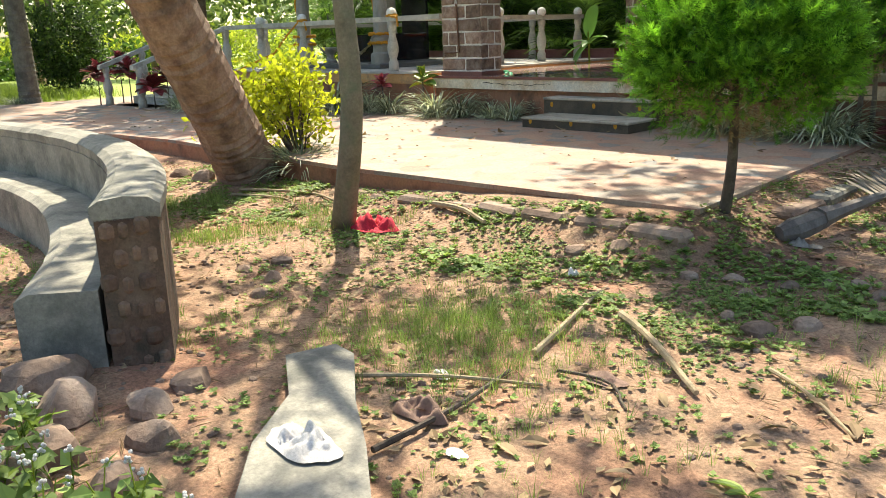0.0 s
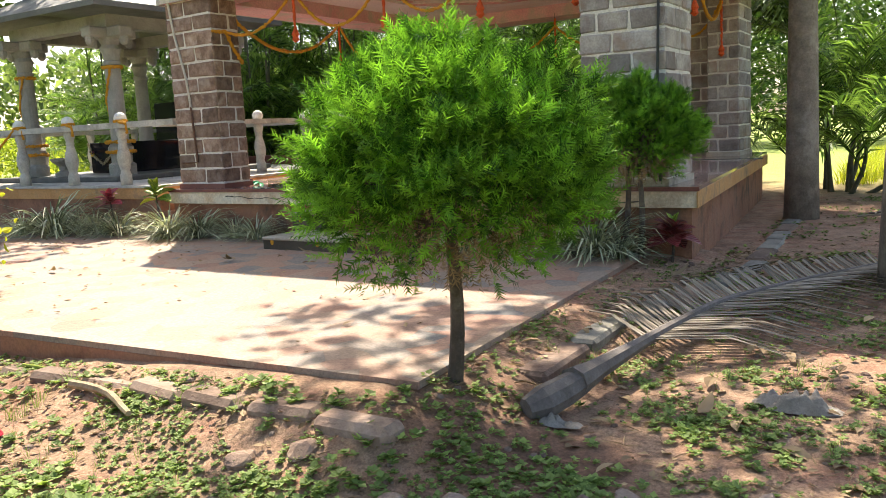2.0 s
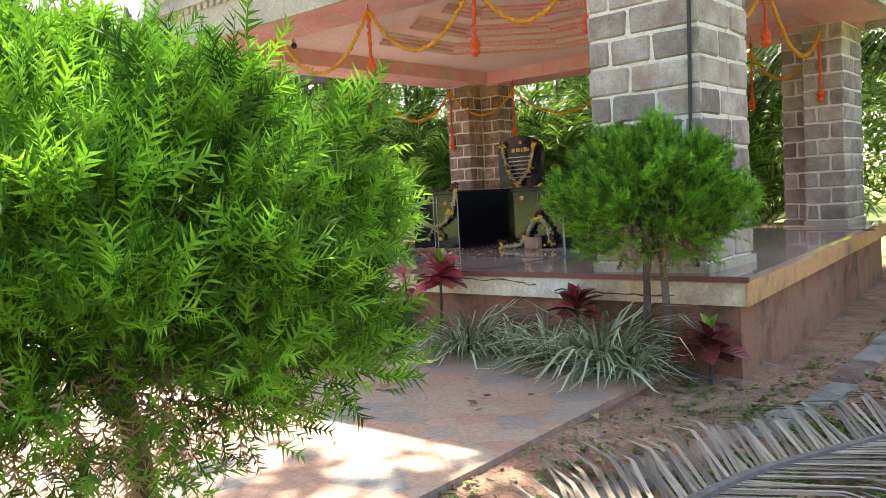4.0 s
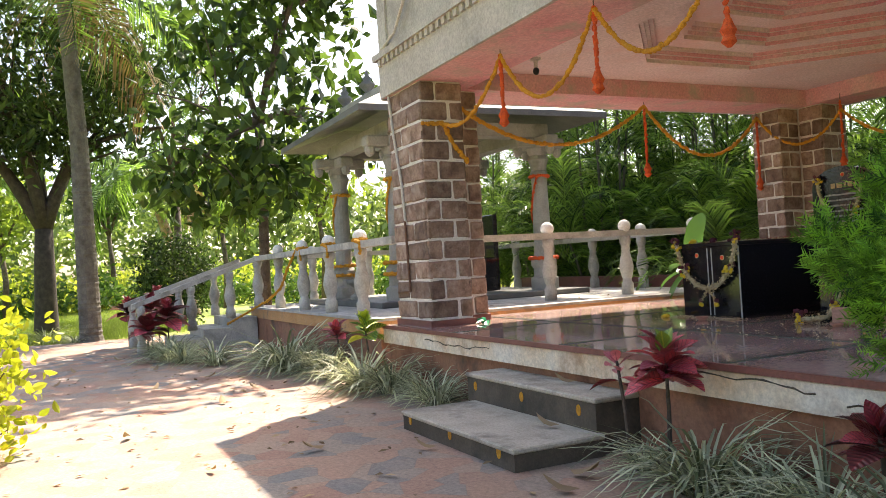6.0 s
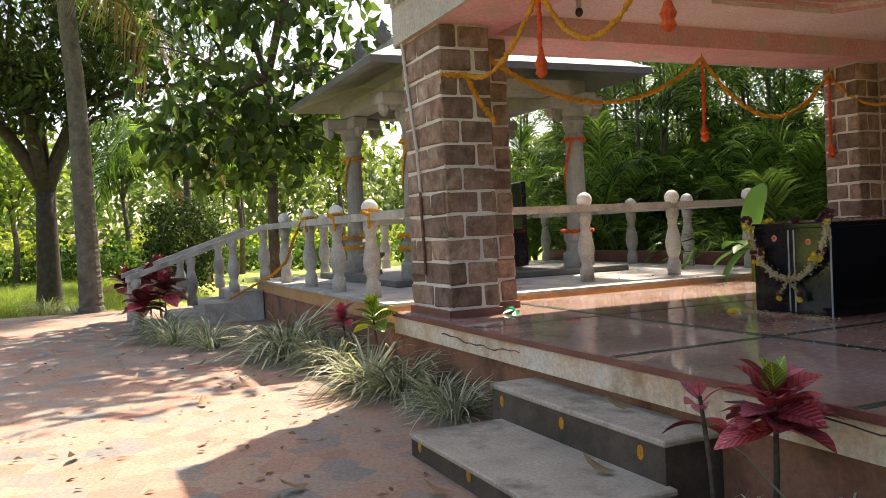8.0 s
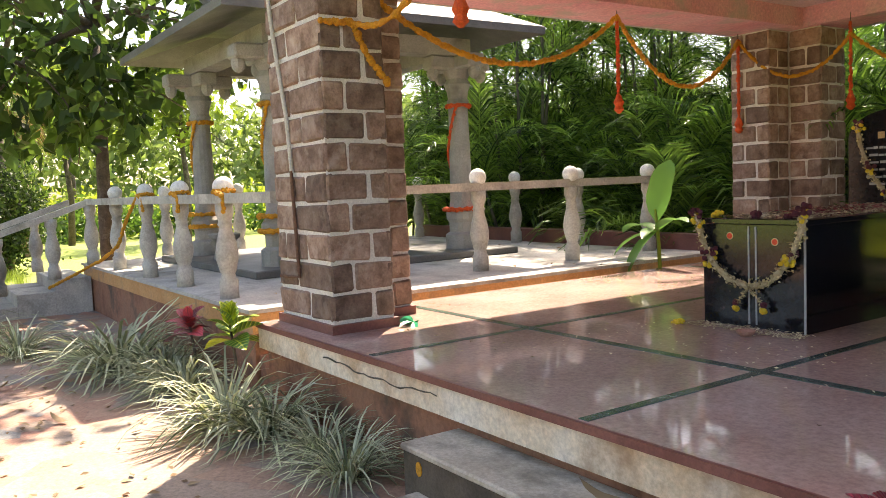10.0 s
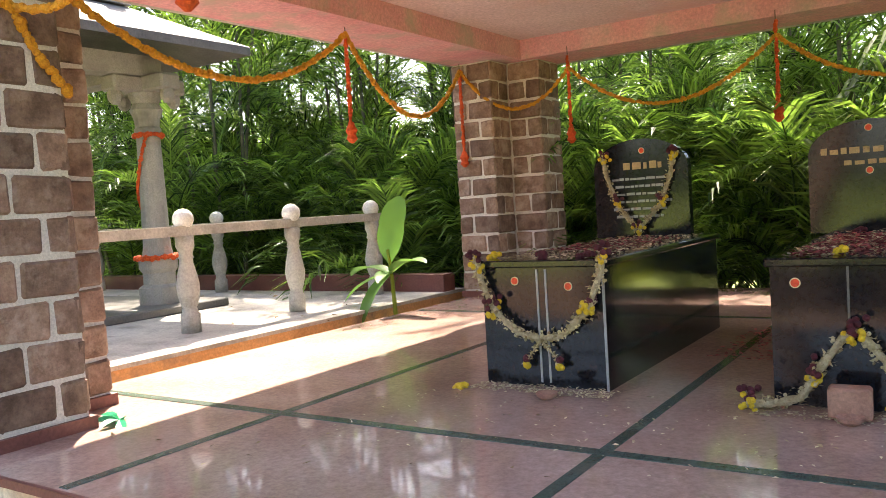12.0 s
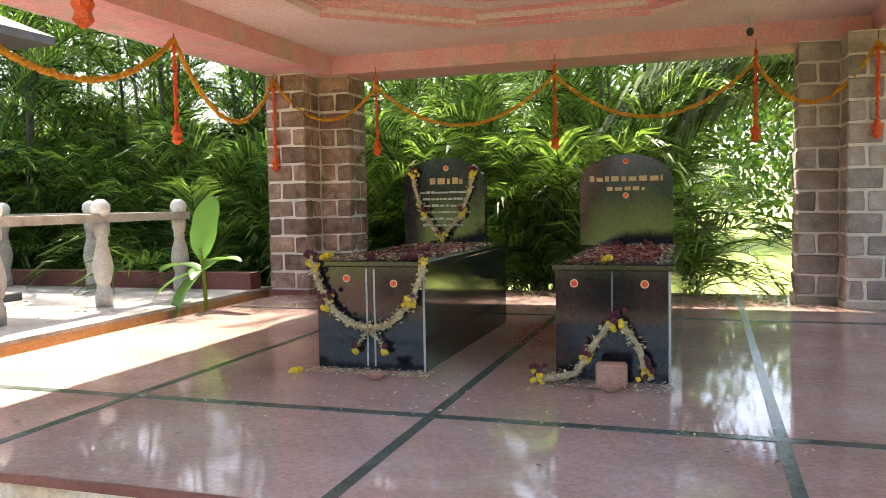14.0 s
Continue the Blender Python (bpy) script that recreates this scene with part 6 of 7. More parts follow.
def strip_wall(a, b, z0, z1):
    n = len(a)
    v = [(*p, z0) for p in a] + [(*p, z1) for p in a] + [(*p, z1) for p in b] + [(*p, z0) for p in b]
    f = []
    for i in range(n - 1):
        for k in range(4):
            o, q = k * n, ((k + 1) % 4) * n
            f.append((o + i, o + i + 1, q + i + 1, q + i))
    f += [(0, n, 2 * n, 3 * n), (n - 1, 4 * n - 1, 3 * n - 1, 2 * n - 1)]
    return Geo().add(v, f)


def curve_through(line, n):
    """The line, smoothed and cut into n points."""
    for _ in range(3):
        line = np.concatenate([line[:1], np.stack([0.75 * line[:-1] + 0.25 * line[1:], 0.25 * line[:-1] + 0.75 * line[1:]], 1).reshape(-1, 2), line[-1:]])
    s_ = np.r_[0, np.cumsum(np.linalg.norm(np.diff(line, axis=0), axis=1))]
    q = np.linspace(0, s_[-1], n)
    return np.c_[np.interp(q, s_, line[:, 0]), np.interp(q, s_, line[:, 1])]


def sweep(line, prof):
    """A closed profile of (offset, height) carried along the line."""
    n, m = len(line), len(prof)
    v = [(*p, z_ + 0.012 * noise.noise(Vector((p[0] * 5, p[1] * 5, 2)))) for d, z_ in prof for p in offset(line, d)]
    f = [(k * n + i, k * n + i + 1, ((k + 1) % m) * n + i + 1, ((k + 1) % m) * n + i) for k in range(m) for i in range(n - 1)]
    f += [tuple(k * n for k in range(m)), tuple(k * n + n - 1 for k in range(m - 1, -1, -1))]
    return Geo().add(v, f)


outer = curve_through(outer, 48)
WT, WW = 0.81, 0.26
wall = thing("curved_wall", "old curved masonry wall with rounded cement top", "wall", (-2.9, 2.0, 0.0))
part("masonry", sweep(outer, [(0, -0.1), (0, WT - 0.085), (WW, WT - 0.085), (WW, -0.1)]), M_RUBBLE, wall, "broken rubble core")
part("coping", sweep(outer, [(-0.012, WT - 0.09), (-0.016, WT - 0.03), (0.03, WT), (WW / 2, WT + 0.012), (WW - 0.03, WT), (WW + 0.016, WT - 0.03), (WW + 0.012, WT - 0.09)]), M_CEM, wall, "weathered grey cement coping", smooth=False)
part("plaster_face", sweep(outer[2:], [(WW + 0.003, -0.05), (WW + 0.003, WT - 0.092), (WW + 0.018, WT - 0.092), (WW + 0.018, -0.05)]), M_CEM, wall)
part("seat", sweep(outer, [(WW + 0.022, -0.1), (WW + 0.022, 0.42), (0.56, 0.43), (0.62, 0.4), (0.62, -0.1)]), M_CEM, wall, "lower cement bench")
r = random.Random(9)
tdir = (outer[1] - outer[0]) / np.linalg.norm(outer[1] - outer[0])
nd = np.array((-tdir[1], tdir[0]))
for row in range(6):
    u = 0.01 + 0.03 * (row % 2)
    while u < WW - 0.06:
        w_ = r.uniform(0.05, 0.085)
        p = outer[0] + nd * (u + w_ / 2) + tdir * 0.02
        g = Geo().ball((0, 0, 0), 1.0, 0.8, 8, 6)
        vv = np.concatenate(g.v)
        vv = np.clip(vv, -r.uniform(0.6, 0.8), r.uniform(0.6, 0.8)) * np.array((w_ * 0.75, w_ * 0.75, 0.06))
        part("rubble_stone", Geo().add(vv + np.array((p[0], p[1], 0.07 + row * 0.122 + r.uniform(-0.01, 0.01))), g.f), M_RUBBLE, wall)
        u += w_ + 0.012


def rock(at, s, seed, label="rough brown fieldstone on the ground", mat=None, flat=0.65, group="fieldstones"):
    rr = np.random.default_rng(seed)
    g = Geo().ball((0, 0, 0), 1.0, 1.0, 11, 8)
    v = np.concatenate(g.v)
    dirs = rr.normal(0, 1, (9, 3))
    dirs /= np.linalg.norm(dirs, axis=1)[:, None]
    for d in dirs:
        h = v @ d
        lim = rr.uniform(0.55, 0.85)
        v = v - np.maximum(0, h - lim)[:, None] * d
    v = v * np.array((s, s * rr.uniform(0.6, 0.95), s * flat))
    a = rr.uniform(0, 6.28)
    v = np.c_[v[:, 0] * math.cos(a) - v[:, 1] * math.sin(a), v[:, 0] * math.sin(a) + v[:, 1] * math.cos(a), v[:, 2]]
    ob = part("rock", Geo().add(v + np.array(at) + (0, 0, s * flat * 0.35), g.f), mat or M_ROCK)
    return tagged(ob, label, "rock", group)


k = 0
for x, y, s in ((-2.75, 1.45, 0.17), (-2.42, 1.42, 0.16), (-2.1, 1.25, 0.13), (-2.6, 1.05, 0.16), (-2.2, 1.65, 0.1), (-1.95, 1.55, 0.1), (-2.3, 1.9, 0.09), (-2.0, 1.05, 0.14), (-1.75, 1.3, 0.1), (-2.9, 1.2, 0.14),
                (-0.76, 3.87, 0.11), (-0.95, 3.95, 0.07), (-0.62, 4.05, 0.09), (-0.64, 4.8, 0.09), (-0.75, 4.7, 0.07), (-0.5, 4.65, 0.08), (-0.9, 4.55, 0.08), (-1.2, 4.5, 0.09), (-1.4, 4.4, 0.07), (-1.05, 4.35, 0.06), (-0.3, 4.7, 0.1), (-0.2, 5.0, 0.07),
                (-6.75, 4.45, 0.2), (-7.1, 4.4, 0.16), (-3.3, 2.95, 0.1), (-3.55, 3.2, 0.12), (-3.1, 2.75, 0.08), (-3.6, 2.95, 0.09), (-1.9, 4.5, 0.1), (-2.15, 4.4, 0.09)):
    rock((x, y, ground_z(x, y) - 0.2 * s), s * (1.25 if k < 10 else 0.85), 500 + k)
    k += 1
edge_line = np.array([(-17.8, 4.2), (-12.5, 4.6), (-8.5, 5.0), (-4.9, 4.86), (-1.68, 5.03), (-1.87, 8.8)])
edge_line = np.concatenate([np.linspace(a, b, 24)[:-1] for a, b in zip(edge_line, edge_line[1:])])
rough = np.array([0.012 * noise.noise(Vector((x * 6, y * 6, 3))) for x, y in edge_line])[:, None]
mid_ = np.array((-8.0, 7.0)) - edge_line
mid_ = mid_ / np.linalg.norm(mid_, axis=1)[:, None]
part("edge_face", strip_wall(edge_line - mid_ * 0.012 + mid_ * rough, edge_line + mid_ * 0.03, -0.08, ZS - 0.035), M_WALLRED, pave, "rough brown broken edge")
# kerb stones in front of the forecourt and along the platform
for i in range(8):
    x = -1.75 - i * 0.42
    ks = part("kerb_stone", Geo().box((x, 4.68 + 0.02 * math.sin(i * 2.1) + 0.01 * i, ground_z(x, 4.68) - 0.028 - 0.012 * math.sin(i * 3.3)), (0.4 + 0.03 * math.sin(i * 5.1), 0.16, 0.11), 0.12 * math.sin(i * 1.7), 0.03), M_ROCK)
    tagged(ks, "worn buried kerb stone before the forecourt", "kerb stone", "buried kerb stones")
for i in range(13):
    y = 5.9 + i * 0.62
    x = -1.42 + 0.35 * min(1, max(0, (y - 6.5) / 2.5)) - 0.06 * max(0, y - 9.0)
    ks = part("kerb_stone", Geo().box((x, y, ground_z(x, y) - 0.022), (0.18, 0.58, 0.09), 0.03 * math.sin(i), 0.02), M_CEM if i % 3 else M_ROCK)
    tagged(ks, "cement edging stone beside the platform", "kerb stone", "edging stones")
# broken cement ledge
lg = part("cement_ledge", Geo().prism([(-0.86, 1.66), (-1.2, 1.42), (-1.5, 1.68), (-1.72, 1.98), (-2.06, 2.2), (-2.0, 2.42), (-1.85, 2.4), (-1.5, 2.12), (-1.2, 1.92)], -0.05, 0.16), M_CEM)
tagged(lg, "broken grey cement ledge sunk in the ground", "ledge")


def rag(name, label, at, size, mat, seed, high=0.05, category="cloth"):
    n = 18
    v, f = [], []
    out = [1 + 0.3 * noise.noise(Vector((math.cos(a) * 1.6, math.sin(a) * 1.6, seed))) for a in np.linspace(0, 2 * math.pi, 33)]
    for j in range(n):
        for i in range(33):
            a = 2 * math.pi * i / 32
            q = (j + 0.02) / (n - 1)
            x, y = math.cos(a) * q * out[i % 32] * size[0], math.sin(a) * q * out[i % 32] * size[1]
            z_ = high * (0.35 + 1.3 * noise.noise(Vector((x * 11, y * 11, seed))) + 1.1 * abs(noise.noise(Vector((x * 24, y * 24, seed + 3))))) * (1 - q ** 3) + 0.008
            v.append((at[0] + x, at[1] + y, at[2] + max(0.006, z_)))
    for j in range(n - 1):
        for i in range(32):
            f.append((j * 33 + i, j * 33 + i + 1, (j + 1) * 33 + i + 1, (j + 1) * 33 + i))
    ob = part(name, Geo().add(v, f), mat, smooth=True)
    return tagged(ob, label, category)


M_REDC = surface("red_cloth", [(0.45, 0.012, 0.03), (0.6, 0.03, 0.06)], 12, 0.9, 150, 0.3)
M_WHC = surface("white_cloth", [(0.55, 0.5, 0.47), (0.72, 0.69, 0.66)], 12, 0.9, 150, 0.3)
M_BRC = surface("brown_leaf_sheath", [(0.17, 0.1, 0.075), (0.27, 0.17, 0.13)], 9, 0.9, 90, 0.4)
M_GRL = surface("grey_leaf", [(0.2, 0.17, 0.14), (0.34, 0.3, 0.26)], 9, 0.9, 90, 0.4)
rag("red_cloth", "crumpled bright red cloth on the ground", (-3.71, 4.1, ground_z(-3.71, 4.1)), (0.2, 0.13), M_REDC, 2, 0.09)
rag("white_cloth", "crumpled dirty white cloth on the ledge", (-1.35, 1.78, 0.162), (0.17, 0.08), M_WHC, 3, 0.05)
rag("dry_sheath", "brown dry leaf sheath on the ground", (-1.38, 2.32, ground_z(-1.38, 2.32)), (0.13, 0.07), M_BRC, 4, 0.06, "leaf")
rag("dry_sheath", "large grey dry leaf on the ground", (0.05, 4.93, ground_z(0.05, 4.93)), (0.17, 0.11), M_GRL, 5, 0.07, "leaf")
rag("dry_sheath", "grey crumpled dry leaf on the ground", (-0.23, 5.89, ground_z(-0.23, 5.89)), (0.2, 0.08), M_GRL, 6, 0.08, "leaf")
rag("dry_sheath", "tan dry leaf near the shrub", (-1.14, 5.3, ground_z(-1.14, 5.3)), (0.12, 0.05), M_GRL, 7, 0.04, "leaf")
rag("paper_scrap", "small white paper scrap on the ground", (-1.54, 2.61, ground_z(-1.54, 2.61)), (0.05, 0.035), M_WHC, 8, 0.03, "litter")
rag("paper_scrap", "flat printed paper scrap on the ground", (-1.06, 2.19, ground_z(-1.06, 2.19)), (0.045, 0.03), M_WHC, 9, 0.01, "litter")
rag("paper_scrap", "white plastic scrap among the weeds", (-1.94, 4.08, ground_z(-1.94, 4.08)), (0.035, 0.035), M_WHC, 10, 0.05, "litter")
rag("dry_sheath", "pinkish dry leaf on the ground", (-1.01, 3.01, ground_z(-1.01, 3.01)), (0.09, 0.06), M_BRC, 11, 0.03, "leaf")
rl = R_(77)
for x, y, z, s in ((-3.08, 7.46, ZS, 0.2), (-5.31, 7.42, ZS, 0.17), (-7.55, 7.23, ZS, 0.15), (-4.6, 8.8, 0.657, 0.15), (-4.35, 8.5, 0.47, 0.16), (-4.84, 7.96, ZS, 0.14), (-5.2, 6.7, ZS, 0.1), (-2.06, 8.3, ZS, 0.22), (-3.6, 8.1, ZS, 0.18), (-3.9, 8.25, ZS, 0.2), (-2.6, 8.15, ZS, 0.15),
                   (-1.2, 6.1, 0.2, 0.2), (-1.0, 6.9, 0.2, 0.22), (-1.35, 7.2, 0.22, 0.2), (-1.5, 8.1, 0.25, 0.2), (-0.6, 5.6, 0.15, 0.16), (-6.6, 6.4, ZS, 0.14), (-9.0, 6.8, ZS, 0.15), (-9.6, 7.4, ZS, 0.16), (-10.8, 7.0, ZS, 0.15), (-11.5, 6.2, ZS, 0.15), (-8.2, 7.7, ZS, 0.15), (-12.6, 6.8, ZS, 0.16), (-10.2, 5.9, ZS, 0.14)):
    a = rl.uniform(0, 6.28)
    rot = np.array(Matrix.Rotation(a, 3, "Z") @ Matrix.Rotation(0.12, 3, "X"))
    zz = max(z, ground_z(x, y) if z < ZS else z)
    ob = part("fallen_leaf", Geo().many(np.array(BIG_V) * (1, 1, -1.2), BIG_F, [(x, y, zz + 0.014 + s * 0.07)], [rot], [s]), M_DRY, smooth=True)
    tagged(ob, "curled dry brown leaf lying flat", "leaf", "fallen dry leaves")


def stick(label, a, b, r0, mat=M_BARK, bend=0.03):
    a, b = np.array((*a, ground_z(*a) + r0 + 0.01)), np.array((*b, ground_z(*b) + r0 + 0.01))
    t = np.linspace(0, 1, 7)[:, None]
    p = a + (b - a) * t + np.sin(t * math.pi * 1.3) * np.array((bend, bend, 0.01))
    return tagged(part("stick", Geo().tube(p, np.linspace(r0, r0 * 0.6, 7), 7), mat), label, "stick", "dry sticks on the ground")


M_STRAW = surface("straw", [(0.3, 0.22, 0.13), (0.42, 0.33, 0.21)], 9, 0.9, 70, 0.4)
stick("long thin dry stick on the ground", (-1.81, 2.32), (-1.15, 2.84), 0.011, M_STRAW)
stick("dry split stick on the ground", (-1.28, 2.01), (-1.33, 2.85), 0.013, M_BARK)
stick("pale dry stick on the ground", (-1.38, 3.02), (-1.62, 3.89), 0.016, M_STRAW, 0.008)
stick("broad pale split bamboo strip", (-1.32, 3.61), (-0.66, 3.12), 0.02, M_STRAW, 0.008)
stick("thin pale stick on the ground", (-0.55, 3.5), (-0.09, 3.14), 0.01, M_STRAW, 0.008)
stick("dark twig on the ground", (-1.21, 2.96), (-0.77, 2.89), 0.008, M_BARK, 0.05)
stick("pale bamboo piece by the kerb", (-3.6, 4.6), (-2.95, 4.5), 0.025, M_STRAW)
stick("green hose piece by the forecourt", (-4.3, 4.75), (-3.3, 4.6), 0.012, M_CROTG)
stick("dry palm rib by the leaning palm", (-5.9, 4.35), (-4.4, 4.55), 0.014, M_STRAW, 0.12)
stick("dry palm rib by the leaning palm", (-5.8, 4.2), (-4.6, 4.2), 0.012, M_STRAW, 0.15)

# fallen palm frond
fp = thing("fallen_frond", "fallen dry palm frond with grey leaflets", "palm frond", (-1.2, 5.55, 0.2))
M_FROND = foliage("dry_frond", (0.1, 0.08, 0.065), (0.34, 0.29, 0.24), 0.85, 0.05)
M_RIB = surface("frond_rib", [(0.11, 0.09, 0.08), (0.2, 0.17, 0.155)], 8, 0.75, 60, 0.4)
ss = np.linspace(0, 1, 16)
rib = np.c_[-1.22 + 0.36 * ss / 0.5 * (ss < 0.5) + (ss >= 0.5) * (0.36 + 0.72 * (ss - 0.5) / 0.5), 5.5 + 3.6 * ss, 0.27 + 0.03 * np.sin(ss * 3)]
rib[:, 0] = np.interp(ss, (0, 0.5, 1), (-1.14, -0.84, -0.14)) - 0.06 * np.sin(ss * math.pi)
part("rib", Geo().tube(rib, np.interp(ss, (0, 0.05, 0.2, 1), (0.075, 0.055, 0.034, 0.009)), 8), M_RIB, fp, "smooth grey midrib")
part("butt", Geo().tube([(-1.27, 5.27, 0.2), (-1.22, 5.35, 0.215), (-1.17, 5.44, 0.24), (-1.13, 5.53, 0.265)], [0.05, 0.078, 0.074, 0.066], 9), M_RIB, fp, "broken brown butt")
g = Geo()
rf = R_(88)
for i in range(95):
    s = 0.22 + 0.78 * i / 94
    p0 = np.array([np.interp(s, ss, rib[:, k]) for k in range(3)])
    t = np.array((0.25, 0.95, 0))
    for sg in (-1, 1):
        l = 0.75 * (0.6 + 0.6 * math.sin(math.pi * (0.15 + 0.75 * s))) * rf.uniform(0.8, 1.1)
        d = t * (0.35 + 0.75 * s) + np.array((-0.95, 0.25, 0)) * (-sg) * (0.95 if sg > 0 else 1.0)
        d = d + rf.normal(0, 0.08, 3)
        d[2] = 0.18 if sg < 0 else 0.03
        d /= np.linalg.norm(d)
        q1, q2 = p0 + d * l * 0.5, p0 + d * l
        q1[2] = max(ground_z(q1[0], q1[1]) + 0.03, q1[2])
        q2[2] = max(ground_z(q2[0], q2[1]) + 0.015, q2[2] - 0.2 * l)
        g.ribbon([p0, q1, q2], [0.016, 0.02, 0.003], np.cross(d, (0, 0, 1)), 0.2)
part("leaflet_fringe", g, M_FROND, fp, kind="stuff")
# heap of dry fronds beside the far trunk
hp = thing("frond_heap", "heap of dark dry fronds by the trunk", "palm frond", (-0.3, 12.6, 0.2))
g = Geo()
for i in range(7):
    frond(g, (-0.6 + 0.1 * i, 12.3 + 0.1 * i, 0.25 + 0.02 * i), rf.uniform(-0.6, 0.9), 0.12, 1.6, 0.25, 26, 0.5, 0.02, rf, 0.15)
part("fronds", g, M_FROND, hp, kind="stuff")

# cracks in the platform's cream edge
crk = R_(909)
for x0, x1, zc in ((-6.9, -5.75, 0.8), (-4.05, -2.9, 0.8), (-2.75, -1.9, 0.77)):
    n = int((x1 - x0) / 0.05)
    z_ = zc + np.cumsum(crk.normal(0, 0.008, n))
    z_ = np.clip(z_ - (z_[-1] - z_[0]) * np.linspace(0, 1, n), zc - 0.045, zc + 0.035)
    part("crack", Geo().tube(np.c_[np.linspace(x0, x1, n), np.full(n, 8.8385), z_], crk.uniform(0.0025, 0.006, n), 5), M_STEPF, floor_ob)

# ---- ground cover ----
def scatter(n, area, r, mask, keep_off=True):
    out = []
    (x0, x1), (y0, y1) = area
    while len(out) < n:
        x, y = r.uniform(x0, x1), r.uniform(y0, y1)
        if keep_off and -17.9 < x < -1.75 and y > 4.75 + 0.1:
            continue
        if x < -1.42 and y > 8.8:
            continue
        if r.random() < mask(x, y):
            out.append((x, y, ground_z(x, y)))
    return np.array(out)


def patch(s, off, lo, hi):
    def m(x, y):
        v = noise.noise(Vector((x * s, y * s, off))) + 0.5 * noise.noise(Vector((x * s * 2.7, y * s * 2.7, off + 5)))
        return min(1.0, max(0.0, (v - lo) / (hi - lo)))
    return m


rs = R_(600)
WEED_V, WEED_F = [], []
for k_ in range(6):
    a_ = k_ * 1.047 + 0.3 * (k_ % 2)
    R3 = np.array(Matrix.Rotation(a_, 3, "Z") @ Matrix.Rotation(0.55 if k_ % 2 else 0.2, 3, "X"))
    vv = (np.array(LEAF_V) * (1.5, 0.8, 1)) @ R3.T + np.array((0, 0, 0.25 + 0.12 * (k_ % 3)))
    i_ = len(WEED_V)
    WEED_V += vv.tolist()
    WEED_F += [tuple(i_ + q for q in f_) for f_ in LEAF_F]
BLADE_V, BLADE_F = [], []
for k_ in range(7):
    a_ = k_ * 0.9
    c_, s_ = math.cos(a_), math.sin(a_)
    i_ = len(BLADE_V)
    b0 = np.array((0.12 * c_, 0.12 * s_, 0))
    side = np.array((-s_, c_, 0)) * 0.016
    m_ = b0 + np.array((0.18 * c_, 0.18 * s_, 0.55))
    t3 = b0 + np.array((0.5 * c_, 0.5 * s_, 0.8 + 0.1 * (k_ % 3)))
    BLADE_V += [(b0 - side).tolist(), (b0 + side).tolist(), (m_ + side * 0.8).tolist(), (m_ - side * 0.8).tolist(), t3.tolist()]
    BLADE_F += [(i_, i_ + 1, i_ + 2, i_ + 3), (i_ + 3, i_ + 2, i_ + 4)]


def cover(name, label, V, F, mat, p, size, tilt=0.3):
    ob = part(name, Geo().many(V, F, p, rand_rots(len(p), rs, tilt), rs.uniform(0.6, 1.35, len(p)) * size), mat)
    return tagged(ob, label, "plants", kind="stuff")


band = patch(1.5, 3, -0.2, 0.7)
cover("weeds", "low green clover-like weeds over the earth", WEED_V, WEED_F, M_WEED, scatter(14000, ((-8, 3), (1.5, 9)), rs, lambda x, y: band(x, y) * (0.2 + math.exp(-((y - 4.3) / 0.7) ** 2))), 0.023)
cover("weeds", "taller leafy weeds by the forecourt edge", WEED_V, WEED_F, M_WEED, scatter(520, ((-6, 0.5), (3.6, 5.0)), rs, patch(2.2, 9, 0.1, 0.7)), 0.042)
cover("grass", "thin green grass tufts over the earth", BLADE_V, BLADE_F, M_WEED, scatter(1500, ((-6, 3), (1.0, 9)), rs, patch(0.9, 17, 0.05, 0.6)), 0.06)
cover("grass", "soft grass patch in the foreground", BLADE_V, BLADE_F, M_WEED, scatter(900, ((-2.8, -0.7), (2.2, 4.0)), rs, lambda x, y: math.exp(-((x + 1.8) / 0.5) ** 2 - ((y - 3.0) / 0.45) ** 2)), 0.07)
cover("grass", "yellow-green weeds round the leaning palm", BLADE_V, BLADE_F, M_WEED, scatter(420, ((-6.4, -3.6), (3.0, 4.7)), rs, patch(1.2, 27, 0.0, 0.4)), 0.09)
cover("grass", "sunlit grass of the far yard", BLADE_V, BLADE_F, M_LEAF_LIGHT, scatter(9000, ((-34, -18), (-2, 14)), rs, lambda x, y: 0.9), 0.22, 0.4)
# the yellow leaf colour here stands in for sun on the field
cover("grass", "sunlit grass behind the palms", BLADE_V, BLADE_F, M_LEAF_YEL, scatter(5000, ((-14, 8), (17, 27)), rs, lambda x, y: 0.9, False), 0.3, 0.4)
cover("leaf_litter", "small dry leaves littering the earth", LEAF_V, LEAF_F, M_DRY, scatter(9000, ((-8, 3), (1.0, 10)), rs, patch(0.7, 41, -0.4, 0.4)) + (0, 0, 0.012), 0.045, 0.5)
cover("leaf_litter", "straw bits littering the earth", np.array(LEAF_V) * (0.12, 1, 0.4), LEAF_F, M_DRY, scatter(5000, ((-8, 3), (1.0, 10)), rs, patch(0.7, 51, -0.4, 0.4)) + (0, 0, 0.008), 0.09, 0.25)
cover("weeds", "low weeds along the platform's side", WEED_V, WEED_F, M_WEED, scatter(2600, ((-1.4, 3.5), (8.2, 15)), rs, patch(1.4, 71, -0.1, 0.5)), 0.03)
cover("leaf_litter", "dry leaves along the platform's side", LEAF_V, LEAF_F, M_DRY, scatter(1500, ((-1.4, 3.5), (8.2, 15)), rs, patch(0.9, 75, -0.4, 0.4)) + (0, 0, 0.012), 0.06, 0.5)
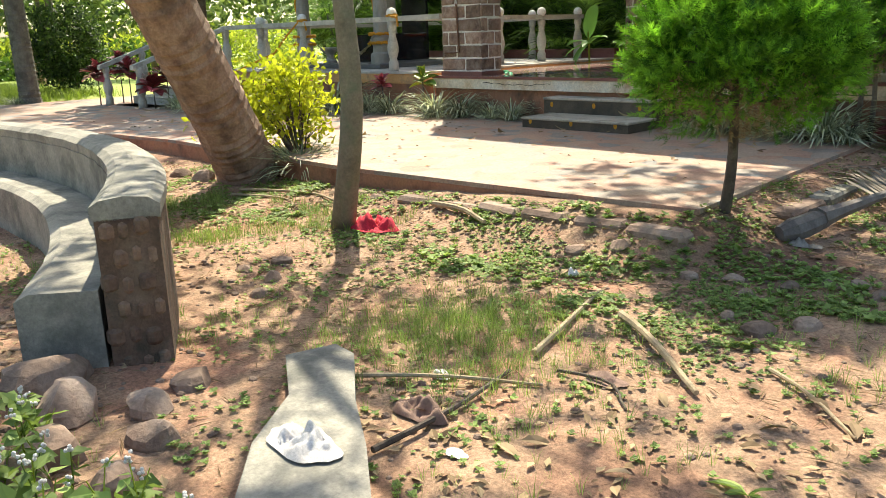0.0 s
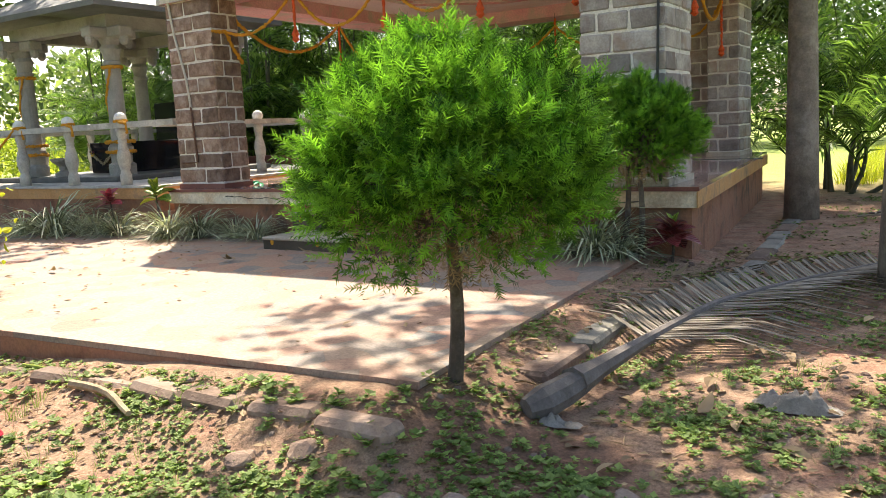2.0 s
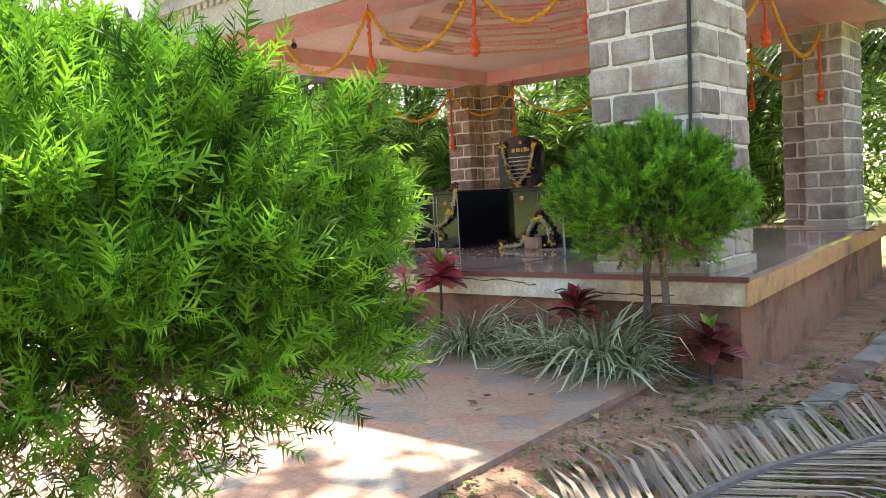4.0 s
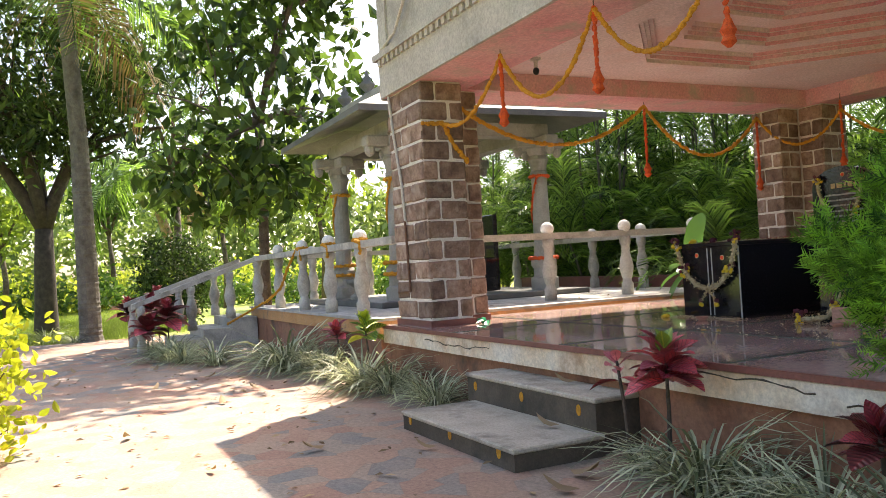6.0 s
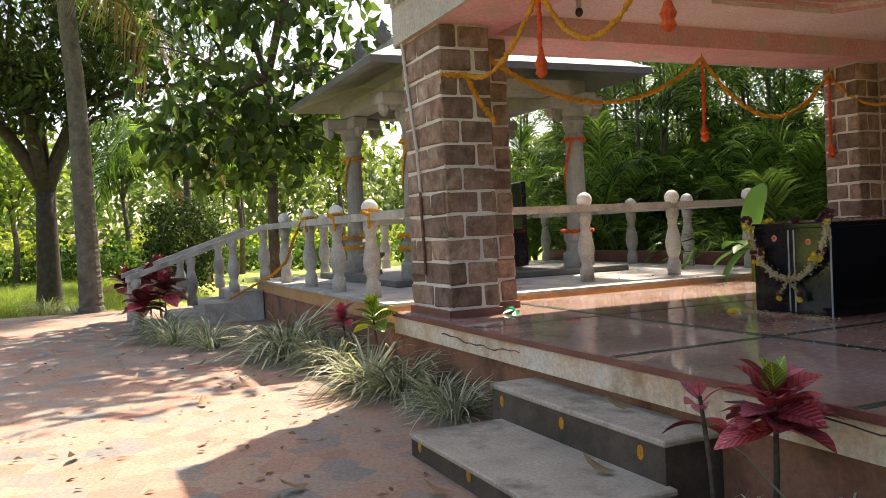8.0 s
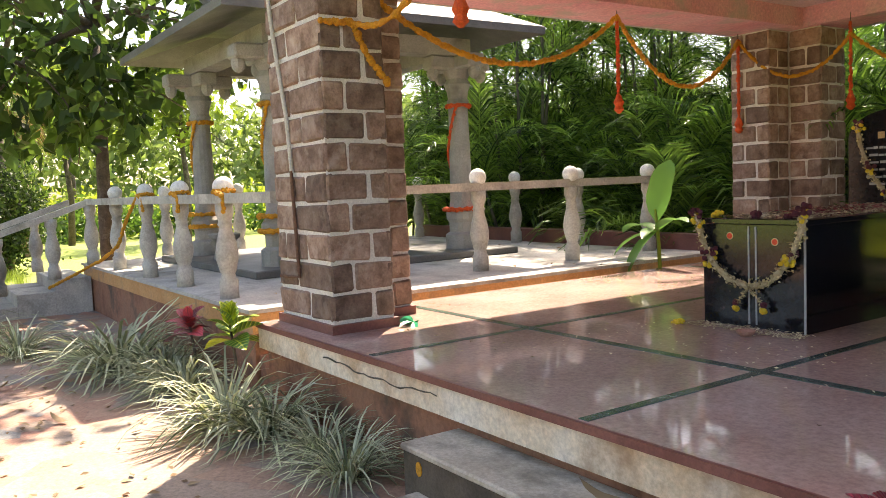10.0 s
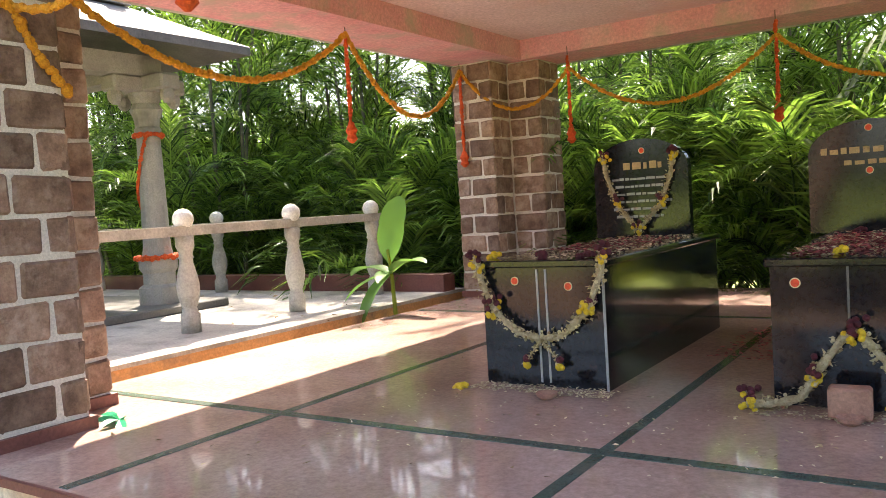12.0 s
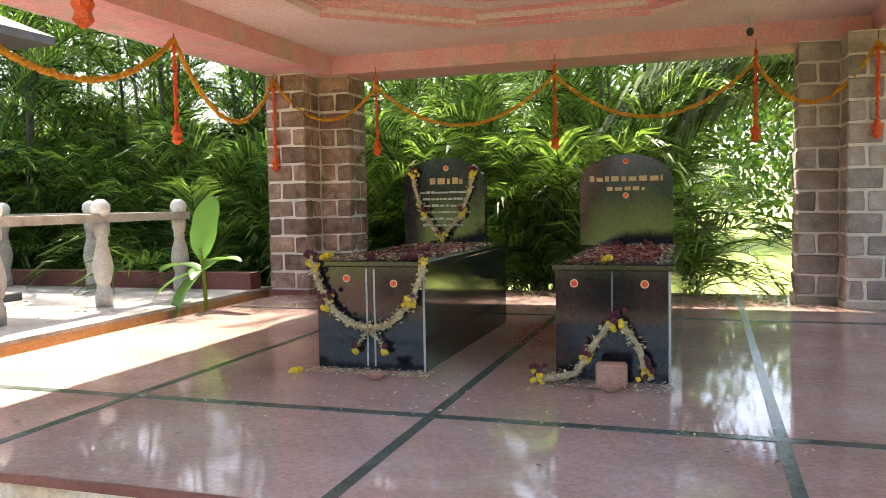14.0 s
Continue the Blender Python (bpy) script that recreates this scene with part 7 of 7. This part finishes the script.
cover("weeds", "low weeds beside the forecourt's edge", WEED_V, WEED_F, M_WEED, scatter(1700, ((-1.72, 0.4), (5.2, 8.8)), rs, patch(1.7, 83, -0.05, 0.55)), 0.027)
cover("weeds", "leafy weeds round the conifer's foot", WEED_V, WEED_F, M_WEED, scatter(260, ((-2.2, -0.3), (4.2, 5.2)), rs, patch(2.4, 87, -0.1, 0.5)), 0.036)
cover("leaf_litter", "large dry leaves beside the platform", BIG_V, BIG_F, M_DRY, scatter(130, ((-1.75, 0.6), (5.0, 9.5)), rs, lambda x, y: 0.8) + (0, 0, 0.02), 0.11, 0.5)
cover("leaf_litter", "large dry leaves over the bare earth", BIG_V, BIG_F, M_DRY, scatter(150, ((-5.5, 1.0), (1.6, 4.7)), rs, patch(1.1, 91, -0.2, 0.4)) + (0, 0, 0.02), 0.085, 0.5)
petals("leaf_litter", "dry leaves scattered over the forecourt", M_DRY, 260, ((-13, -2.2), (5.2, 8.0)), ZS, 0.06, rs)
petals("leaf_litter", "dry leaves gathered along the bed", M_DRY, 120, ((-13, -6), (7.0, 8.2)), ZS, 0.07, rs)
petals("leaf_litter", "dry leaves scattered over the terrace", M_DRY, 60, ((-13.5, -8.0), (9.2, 13.7)), ZM, 0.06, rs)
PEB = Geo().ball((0, 0, 0), 1.0, 0.6, 6, 4)
peb = scatter(2600, ((-7, 2.5), (1.0, 9)), rs, patch(0.9, 61, -0.3, 0.5))
ob = part("pebbles", Geo().many(np.concatenate(PEB.v), PEB.f, peb, rand_rots(len(peb), rs, 0.4), rs.uniform(0.3, 1.3, len(peb)) ** 2 * 0.016), M_ROCK)
tagged(ob, "small stones scattered over the earth", "pebbles", kind="stuff")

# flowering weeds by the broken wall
fw = scatter(170, ((-2.9, -0.9), (0.45, 1.3)), rs, lambda x, y: 0.9 if y < 1.75 + 0.25 * (x + 1.5) else 0.15)
fw = fw[(np.abs(fw[:, 0] + 1.25) > 0.35) | (fw[:, 1] < 1.35)]
g, gl, gf = Geo(), Geo(), Geo()
for p in fw:
    h = rs.uniform(0.08, 0.28)
    top = p + np.array((rs.normal(0, 0.06), rs.normal(0, 0.06), h))
    g.tube([p, (p + top) / 2 + (0.01, 0, 0), top], [0.004, 0.003, 0.002], 4)
    n = 9
    u = rs.uniform(0.2, 1.0, n)[:, None]
    gl.many(np.array(LEAF_V) * (1.5, 1, 1), LEAF_F, p + (top - p) * u, rand_rots(n, rs, 1.3), rs.uniform(0.035, 0.08, n))
    if rs.random() < 0.6:
        gf.many(BEAD_V, BEAD_F, top + rs.normal(0, 0.008, (5, 3)), rand_rots(5, rs), np.full(5, 0.007))
fwt = thing("flowering_weeds", "tangle of leafy weeds with tiny white flowers", "weeds", (-1.9, 1.3, 0.05), kind="stuff")
part("stalks", g, M_CROTG, fwt, kind="stuff")
part("leaves", gl, M_WEED, fwt, kind="stuff")
part("flowers", gf, M_WHC, fwt, "tiny white flower heads", kind="stuff")
rosette = thing("rosette_weed", "dark green rosette weed on bare earth", "weed", (-0.22, 2.59, ground_z(-0.22, 2.59)))
pz = (-0.22, 2.59, ground_z(-0.22, 2.59) + 0.01)
part("leaves", Geo().many(np.array(BIG_V) * (0.5, 1, 1), BIG_F, [pz] * 12, rand_rots(12, rs, 1.0), rs.uniform(0.08, 0.14, 12)), M_WEED, rosette, kind="stuff")
